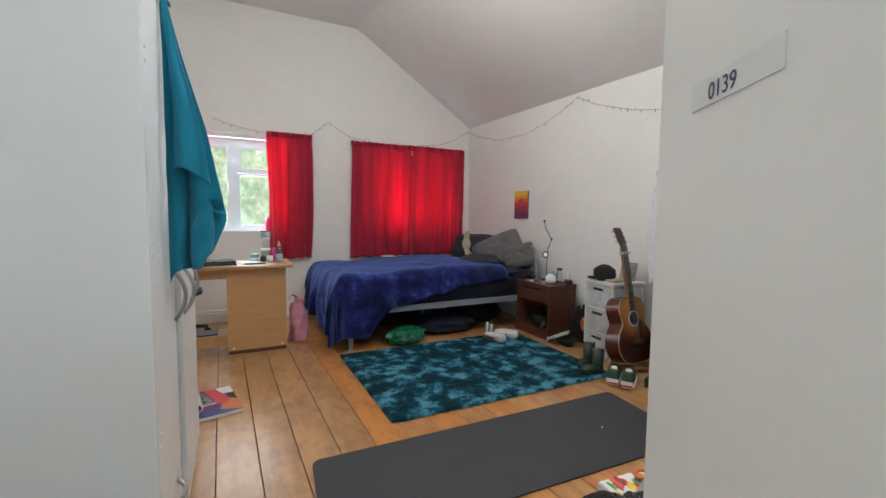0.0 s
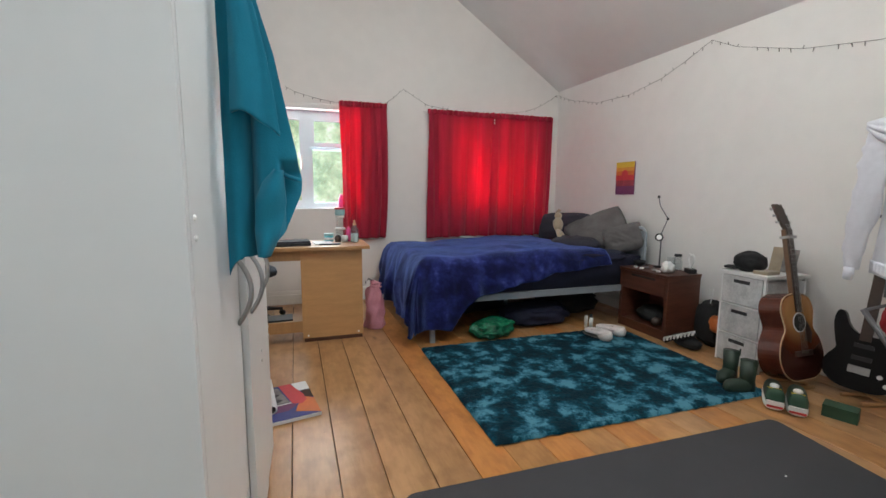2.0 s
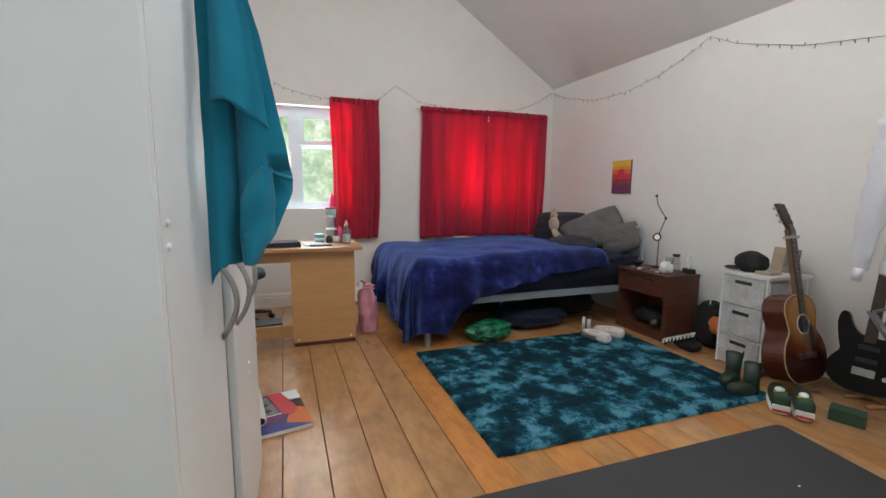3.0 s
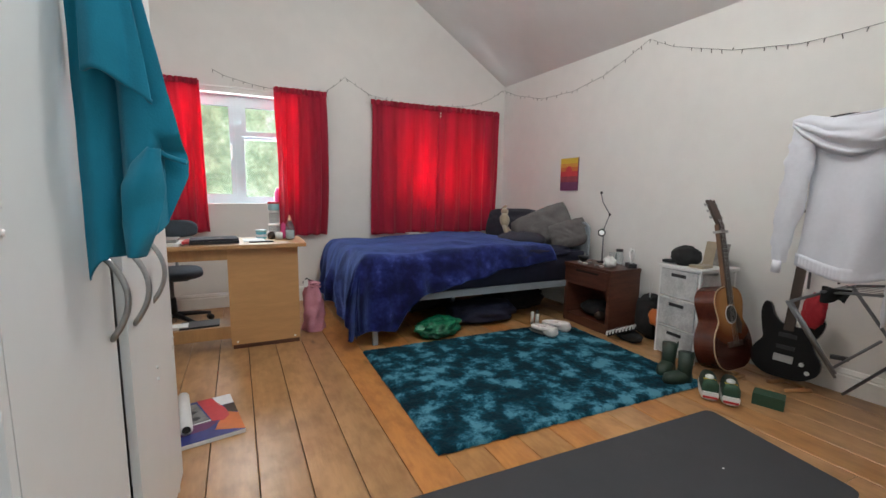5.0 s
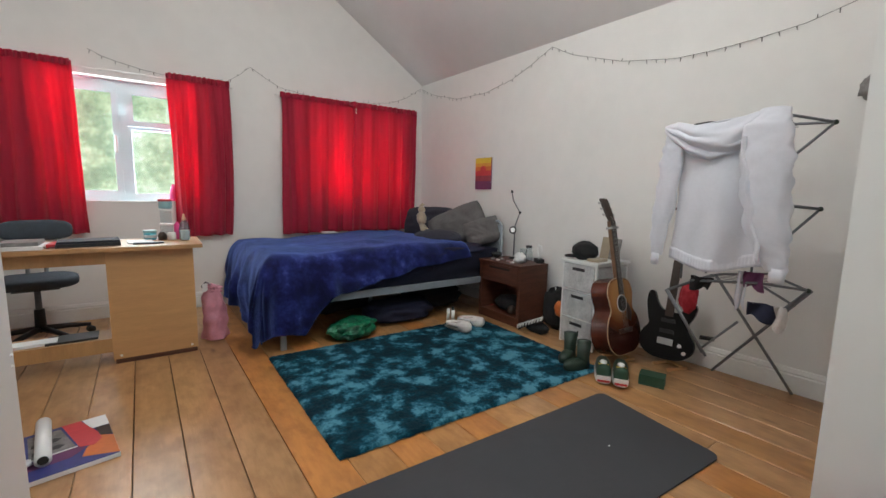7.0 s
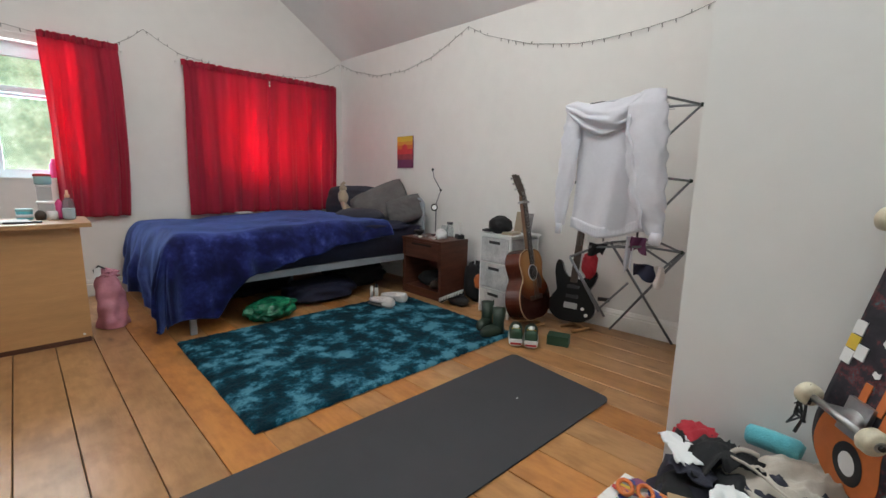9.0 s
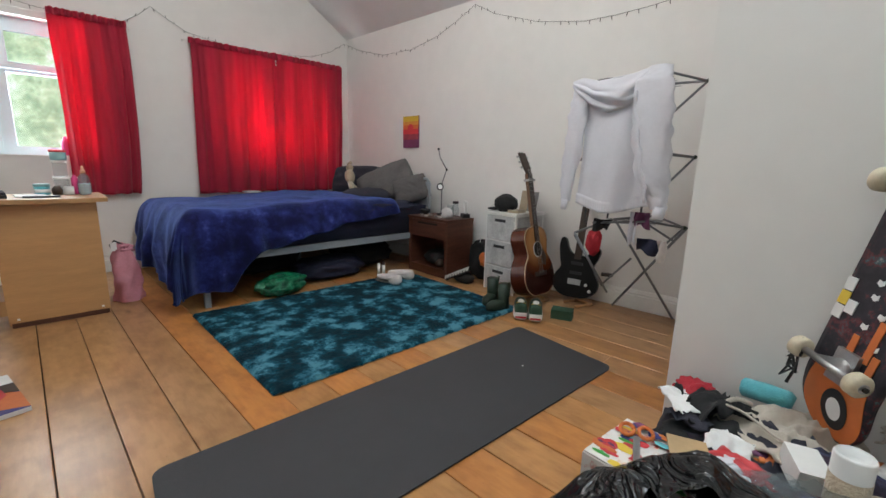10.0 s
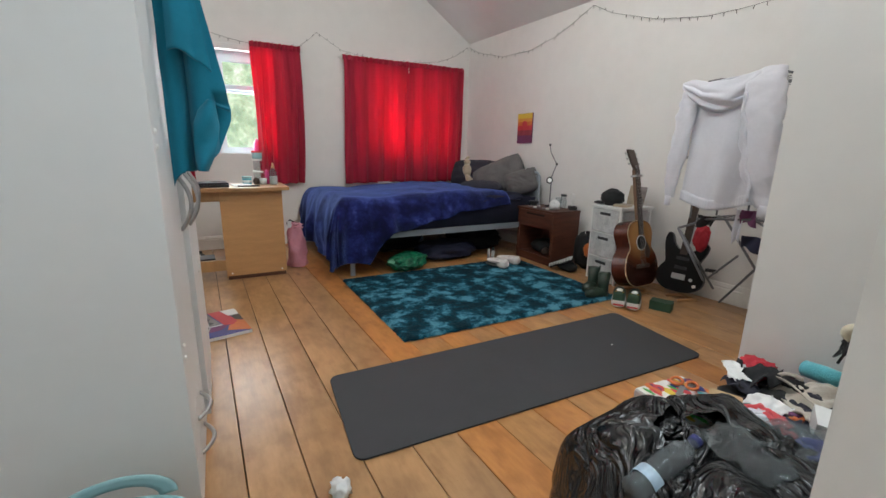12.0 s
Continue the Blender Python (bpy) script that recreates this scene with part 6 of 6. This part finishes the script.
def place_on(name, bm, mat, label, category, at, tilt=(0, 0, 0), smooth=True, group=""):
    o = simple(name, bm, mat, label, category, smooth=smooth, group=group)
    o.matrix_world = pose(*at, *tilt)
    return o


simple("garment_heap", blob((0, 0, 0), (0.25, 0.40, 0.34), rough=0.32, freq=3.4, seed=11, detail=5), "heap", "heap of dark mixed clothes against the chimney breast", "clothes", (1.44, 0.80, 0.0), smooth=True)
simple("folded_jumper", blob((0, 0, 0), (0.19, 0.13, 0.16), rough=0.28, freq=2.2, seed=21, detail=5), "black_cloth", "black jumper bundled on the floor beside the painted box", "clothes", (1.42, 1.08, 0.17), smooth=True)
place_on("dark_garment", crumple(0.11, 0.10, 1.8, 5, 0.06), "black_cloth", "black garment peaked up on the heap", "clothes", (1.57, 1.09, 0.35), (14, 20, 30))
place_on("dark_garment", crumple(0.15, 0.12, 1.8, 8, 0.05), "dark_cloth", "charcoal garment spread over the heap", "clothes", (1.45, 1.02, 0.335), (-12, 8, 70))
place_on("knitted_garment", blob((0, 0, 0), (0.065, 0.055, 0.045), rough=0.35, freq=3, seed=31, detail=4), "red", "dark red knitted garment balled up on the heap", "clothes", (1.60, 1.17, 0.33))
simple("shoe_bag", blob((0, 0, 0), (0.10, 0.09, 0.14), rough=0.3, freq=2.6, seed=3, detail=4), "dark_cloth", "dark cloth bag standing under the red garment", "bag", (1.58, 1.17, 0.14), smooth=True)
tb = thing("tote_bag", "crumpled cream canvas bag lying on the heap", "bag", m=pose(1.54, 0.93, 0.365, 4, 4, -40))
part("cloth", crumple(0.135, 0.095, 1.4, 12, 0.035, 40, 0.005), "canvas", tb, smooth=True)
for sy in (-1, 1):
    part("handle", tube([(0.15 + 0.07 * math.sin(math.pi * k / 12), sy * 0.02 + 0.07 * math.cos(math.pi * k / 12), 0.02 + 0.008 * math.sin(k)) for k in range(13)], 0.007, flat=0.4), "canvas", tb, "canvas strap handle", smooth=True)
place_on("tote_strap", tube([(0.10 * math.cos(a * 0.5), 0.06 * math.sin(a) + 0.02, 0.006 * math.sin(3 * a)) for a in [k * 0.3 for k in range(20)]], 0.006, flat=0.5), "canvas", "cream webbing strap trailing over the heap", "strap", (1.46, 0.97, 0.385), (6, 0, 20))
simple("rolled_towel", tube([(0, -0.060, 0), (0, -0.05, 0.002), (0, 0.0, 0.003), (0.003, 0.05, 0.0), (0.003, 0.058, 0)], [0.016, 0.025, 0.027, 0.026, 0.017], sides=20), "cyan", "rolled aqua cloth lying along the wall on the heap", "cloth", (1.645, 1.01, 0.385), smooth=True)
bx = thing("cardboard_box", "white cardboard box splashed with red, orange and blue paint", "box", (1.17, 1.135, 0), -4)
part("carton", box(-0.10, -0.10, 0.0, 0.10, 0.10, 0.366), "paint_box", bx, bevel=0.003)
part("flap", box(-0.098, -0.098, 0.367, 0.02, 0.098, 0.371), "paint_box", bx)
sc = thing("scissors", "orange-handled scissors lying on the painted box", "scissors", (1.203, 1.177, 0.3745), -68)
for s in (-1, 1):
    part("grip", tube([(s * 0.020 + 0.015 * math.cos(a), 0.02 + 0.024 * math.sin(a), 0.004) for a in [2 * math.pi * k / 14 for k in range(15)]], 0.0045), "orange", sc, smooth=True)
    part("blade", box(-0.003 * s - 0.004, -0.10, 0.002, -0.003 * s + 0.004, 0.0, 0.004), "steel", sc)
rnd = random.Random(5)
for k in range(40):
    part("paint_splash", blob((rnd.uniform(-0.088, 0.085), rnd.uniform(-0.085, 0.085), 0.372), (rnd.uniform(0.006, 0.014), rnd.uniform(0.010, 0.030), 0.0012), rough=0.6, seed=k, detail=2), ("redgraphic", "orange", "bluegraphic", "green_paint", "yellow", "cyan", "redgraphic", "purple")[k % 8], bx, "thick splash of paint")


def bag_shape(u, v):
    """A full bag: round sack whose folds gather towards its mouth."""
    a = 2 * math.pi * u
    e = math.sin(math.pi * min(1.0, 0.04 + 0.96 * v) * 0.5) if v < 0.3 else 1.0
    up = v
    r = (0.285 * math.sin(math.pi * (0.10 + 0.86 * up)) ** 0.55 + 0.01) * (1 + 0.13 * noise.noise(Vector((math.cos(a) * 1.3, math.sin(a) * 1.3, up * 1.6))))
    gather = max(0.0, up - 0.3)
    r *= 1 + 0.018 * gather * math.sin(17 * a + 5 * up) + 0.14 * (0.22 - abs(noise.noise(Vector((math.cos(a) * 3.2, math.sin(a) * 3.2, up * 3.5 + 4)))))
    z = 0.015 + 0.415 * (0.5 - 0.5 * math.cos(math.pi * up)) + 0.05 * noise.noise(Vector((math.cos(a) * 2, math.sin(a) * 2, up * 3))) * up
    return (r * math.cos(a) * 1.0, r * math.sin(a) * 0.98, z)


bb = thing("bin_bag", "full glossy black bin bag slumped on the floor by the door", "bin bag", (0.945, 0.975, 0))
part("sack", sheet(bag_shape, 90, 60), "binbag", bb, smooth=True)
part("neck", sheet(lambda u, v: ((0.03 + 0.10 * v + 0.02 * math.sin(9 * u * 6.28) * v) * math.cos(2 * math.pi * u) + 0.09, (0.03 + 0.10 * v + 0.02 * math.sin(7 * u * 6.28 + 1) * v) * math.sin(2 * math.pi * u) + 0.06, 0.405 + 0.03 * math.sin(2.6 * v) - 0.05 * v * v + 0.012 * math.sin(11 * u * 6.28) * v), 70, 12, 0.001), "binbag", bb, "crumpled open mouth of the bag", smooth=True)
place_on("bin_bag_roll", crumple(0.14, 0.12, 1.6, 41, 0.05, 50, 0.001), "binbag", "loose black plastic bag lying on the full one", "plastic bag", (1.09, 0.88, 0.40), (8, 10, 20))
wb = thing("water_bottle", "clear ribbed plastic water bottle lying on the bin bag", "bottle", m=Matrix.Translation((0.700, 0.965, 0.400)) @ Vector((0.75, -0.02, 0.22)).to_track_quat("Z", "Y").to_matrix().to_4x4() @ Matrix.Scale(0.85, 4))
part("bottle", lathe([(0.024, 0), (0.032, 0.006)] + [(0.033 - 0.0045 * (k % 2), 0.015 + 0.009 * k) for k in range(16)] + [(0.030, 0.175), (0.014, 0.205), (0.013, 0.22)], sides=24), "ribbed_clear", wb, smooth=True)
part("cap", lathe([(0.015, 0.22), (0.015, 0.235)], sides=16), "bluegraphic", wb, "blue cap", smooth=True)
part("label", sheet(lambda u, v: (0.0338 * math.cos(6.2832 * u), 0.0338 * math.sin(6.2832 * u), 0.040 + 0.030 * v), 24, 1), "pale_blue", wb, "pale blue-lettered label band", smooth=True)
place_on("plastic_sheet", crumple(0.15, 0.10, 1.7, 3, 0.03, 50, 0.0012), "clear", "crumpled clear plastic wrapping on the heap", "plastic wrapping", (1.15, 0.84, 0.40), (0, 0, 35))
place_on("plastic_sheet", crumple(0.08, 0.06, 1.7, 9, 0.025, 34, 0.0012), "clear", "torn clear plastic wrapping beside the water bottle", "plastic wrapping", (0.97, 0.90, 0.452), (0, 0, 75))
place_on("carton", box(-0.045, -0.03, 0, 0.045, 0.03, 0.05), "white", "small white carton lying on the heap", "box", (1.37, 0.90, 0.345), (4, -6, 25), smooth=False)
cn = thing("canister", "tall white canister with a brown label standing on the heap", "canister", (1.315, 0.835, 0.26))
part("tube", lathe([(0.029, 0), (0.031, 0.006), (0.031, 0.205), (0.028, 0.21), (0.0275, 0.19)], sides=28), "white", cn, smooth=True)
part("label", lathe([(0.0318, 0.03), (0.0318, 0.165)], sides=28), "cream", cn, "pale brown printed label", smooth=True)
for k, (x, y, z, mt, lb_, w, h) in enumerate((
        (1.38, 1.03, 0.355, "paper", "white leaflet lying on the heap", 0.06, 0.045), (1.50, 1.17, 0.36, "paper", "white paper under the red garment", 0.07, 0.04),
        (1.30, 1.00, 0.365, "redgraphic", "red and white packet lying on the heap", 0.05, 0.03), (1.24, 0.95, 0.375, "clear", "clear plastic tray lying on the heap", 0.07, 0.05),
        (1.20, 0.87, 0.385, "bluegraphic", "blue packet lying on the heap", 0.05, 0.035), (1.27, 0.78, 0.375, "paper", "pale printed leaflet lying on the heap", 0.08, 0.05),
        (1.17, 0.98, 0.36, "paper", "folded white paper lying on the bin bag", 0.055, 0.04), (1.44, 1.13, 0.35, "dark_cloth", "dark patterned sock lying on the heap", 0.05, 0.03),
        (1.25, 1.05, 0.365, "hoodie", "pale folded cloth lying on the heap", 0.07, 0.05), (1.12, 0.72, 0.37, "green", "green crinkled packet lying on the heap", 0.06, 0.04))):
    place_on("packet", crumple(w, h, 1.3, k + 2, 0.016, 14, 0.002), mt, lb_, "packet", (x, y, z), (6 - 3 * (k % 5), 5 - 4 * (k % 3), 37 * k))


place_on("card_sheet", box(-0.055, -0.04, 0, 0.055, 0.04, 0.003), "cardboard", "piece of brown cardboard lying by the painted box", "cardboard", (1.23, 1.075, 0.374), (2, -3, 25), smooth=False)
rnd = random.Random(77)
litter = (("paper", "crumpled white paper lying on the heap"), ("black_cloth", "black sock lying on the heap"), ("redgraphic", "red sweet wrapper lying on the heap"), ("dark_cloth", "dark sock lying on the heap"),
          ("cream", "cream envelope lying on the heap"), ("cyan", "small blue packet lying on the heap"), ("greygraphic", "grey patterned scrap lying on the heap"), ("orange", "orange packet lying on the heap"),
          ("purple", "dark purple scrap of cloth lying on the heap"), ("yellow", "yellow packet lying on the heap"))
for k in range(44):
    mt, lb = litter[k % 10]
    x, y = rnd.uniform(1.20, 1.64), rnd.uniform(0.62, 1.12)
    z = 0.33 * max(0.05, 1 - ((x - 1.44) / 0.30) ** 2 - ((y - 0.80) / 0.50) ** 2) ** 0.4 + 0.025
    w = rnd.uniform(0.02, 0.05)
    place_on("litter", crumple(w, w * rnd.uniform(0.4, 0.9), 1.2, k, 0.35 * w, 10, 0.0025), mt, lb, "litter", (x, y, z), (rnd.uniform(-30, 30), rnd.uniform(-30, 30), rnd.uniform(0, 360)))


def skateboard(label, m, deck):
    """Underside toward -x, nose up; z along the board."""
    s = thing("skateboard", label, "skateboard", m=m)
    def outline_at(z):
        e = min(z, 0.80 - z)
        return 0.090 * (max(0.0, 1 - (1 - min(1, e / 0.105)) ** 2)) ** 0.5, max(0, (0.15 - e) / 0.15) ** 1.5 * 0.045
    def f(u, v):
        w, kick = outline_at(0.8 * v)
        return (kick, (0.5 - u) * 2 * max(w, 0.003), 0.8 * v)
    part("deck", sheet(f, 14, 60, 0.011), deck, s, smooth=True)
    def tail(u, v):
        z = 0.012 + 0.17 * v
        w, kick = outline_at(z)
        return (kick - 0.0022, (0.5 - u) * 1.9 * w * (1 - 0.25 * v * v), z)
    part("tail_print", sheet(tail, 12, 14, 0.001), "orange", s, "orange printed tail")
    def ring(r, dx):
        def g(u, v):
            a = 2 * math.pi * u
            z = 0.085 + r * 1.4 * v * math.sin(a)
            return (outline_at(z)[1] - dx, -0.01 + r * v * math.cos(a), z)
        return sheet(g, 24, 3)
    part("print_mark", ring(0.036, 0.0035), "black_plastic", s, "dark printed oval")
    part("print_mark", ring(0.020, 0.0045), "paper", s, "cream printed oval")
    for zt in (0.19, 0.61):
        part("truck", tube([(-0.045, -0.066, zt), (-0.045, 0.066, zt)], 0.009), "steel", s, "cast metal truck", smooth=True)
        part("hanger", sheet(lambda u, v: (-0.010 - 0.036 * v, (0.022 + 0.030 * v) * math.cos(6.2832 * u), zt + (0.020 - 0.010 * v) * math.sin(6.2832 * u)), 16, 4), "steel", s, smooth=True)
        part("baseplate", box(-0.012, -0.028, zt - 0.04, -0.001, 0.028, zt + 0.04), "steel", s, bevel=0.003)
        for sy in (-1, 1):
            part("wheel", tube([(-0.045, sy * 0.064, zt), (-0.045, sy * 0.070, zt), (-0.045, sy * 0.088, zt), (-0.045, sy * 0.094, zt)], [0.021, 0.0265, 0.0265, 0.021], sides=24), "wheel", s, smooth=True)
            part("bearing", tube([(-0.045, sy * 0.0935, zt), (-0.045, sy * 0.096, zt)], 0.011, sides=16), "steel", s)
            part("axle_nut", tube([(-0.045, sy * 0.096, zt), (-0.045, sy * 0.102, zt)], 0.006, sides=6), "dark", s)
    return s


def leaning(x, y, z, turn, lean, roll):
    return Matrix.Translation((x, y, z)) @ Euler((0, 0, radians(turn))).to_matrix().to_4x4() @ Euler((0, radians(lean), 0)).to_matrix().to_4x4() @ Euler((radians(roll), 0, 0)).to_matrix().to_4x4()


sk = skateboard("dark patterned skateboard with an orange tail leaning on the wall", leaning(1.572, 0.907, 0.352, -46, 9, 6), "deck")
rnd = random.Random(3)
for k in range(10):
    y, z = rnd.uniform(-0.07, 0.07), 0.26 + 0.034 * k
    part("print_mark", outline([(-0.008, -0.004), (0.0, -0.009), (0.009, -0.003), (0.007, 0.006), (-0.002, 0.004), (-0.007, 0.008)], 0.0012), "paper", sk, "small white printed mark").matrix_local = Matrix.Translation((-0.0012, y, z)) @ Euler((0, 0, radians(90))).to_matrix().to_4x4()
for y, z, mt in ((0.080, 0.30, "paper"), (0.080, 0.335, "yellow"), (0.055, 0.320, "paper"), (0.080, 0.37, "paper")):
    part("print_mark", box(-0.0035, y - 0.012, z - 0.016, -0.001, y + 0.012, z + 0.016), mt, sk, "square printed mark")
for y, z, l in ((0.01, 0.235, 0.07), (-0.03, 0.27, 0.10), (-0.05, 0.22, 0.05)):
    part("print_mark", box(-0.0032, y - 0.008, z - l / 2, -0.001, y + 0.008, z + l / 2), "orange", sk, "orange printed flame")
part("lace", tube([(-0.05, 0.075 + 0.02 * math.sin(k * 1.9), 0.19 + 0.025 * math.cos(k * 2.6) - 0.006 * k) for k in range(14)], 0.004, sides=6), "black_plastic", sk, "black cord tangled round the wheel", smooth=True)
skateboard("skateboard with a dark red printed underside leaning beside another", leaning(1.565, 0.70, 0.34, -40, 6, 4), "deck3")

# ---- laundry bag by the wardrobe, scrap on the floor ----
lb = thing("laundry_basket", "soft pale aqua laundry basket with rope-edged rim by the wardrobe", "laundry basket", (-0.205, 1.392, 0))
def basket(u, v):
    a = 2 * math.pi * u
    r = 0.13 + 0.025 * v
    return (r * math.cos(a), r * 0.9 * math.sin(a), 0.003 + 0.29 * v + 0.01 * math.cos(2 * a + 0.6) * v)
part("body", sheet(basket, 48, 14, 0.004), "aqua", lb, smooth=True)
part("rim", tube([Vector(basket(k / 48, 1)) for k in range(49)], 0.006), "aqua", lb, "aqua piped rim", smooth=True)
for s_ in (-1, 1):
    part("handle", sheet(lambda u, v: (0.115 * math.cos(math.pi * u) * (1 - 0.30 * v), s_ * 0.125, 0.285 + 0.07 * math.sin(math.pi * u) * (1 - 0.35 * v)), 30, 3, 0.005), "aqua", lb, "soft loop handle", smooth=True)
part("inner", lathe([(0.12, 0.20), (0.135, 0.23)], sides=30), "grey_cloth", lb, "grey washing inside")
simple("crumpled_paper", blob((0, 0, 0.02), (0.03, 0.035, 0.03), rough=0.6, freq=3, seed=4, detail=3), "paper", "scrap of crumpled white paper on the floorboards", "paper", (0.30, 1.64, 0.0), smooth=True)

# ---- floorboards ----
rnd = random.Random(11)
PITCH, SLANT = 0.179, 1.72
for k in range(-9, 21):
    x = 0.05 + PITCH * k
    cuts = [-2.36, rnd.uniform(-0.6, 0.4), rnd.uniform(4.3, 5.1), BACK + 0.02]
    if k in (-1, 7, 12):
        cuts[2:2] = [rnd.uniform(1.4, 2.2)]
    for a, b in zip(cuts, cuts[1:]):
        g0 = 0.0009 + rnd.uniform(0, 0.0020)
        h = rnd.uniform(-0.0014, 0.0)
        bm = box(g0, 0.0010, -0.022, PITCH - g0, b - a - 0.0010, h)
        top_edges = [e for e in bm.edges if all(v.co.z > -0.01 for v in e.verts)]
        bmesh.ops.bevel(bm, geom=top_edges, offset=0.0020, segments=1, affect="EDGES")
        ob = part("floorboard", bm, "board_orange" if k in (4, 6, 8, 11) else "board_amber" if k in (5, 7, 9, 13) else "board", floor)
        ob.matrix_basis = pose(x, 1.7, 0, 0, 0, SLANT) @ pose(0, a - 1.7, 0)
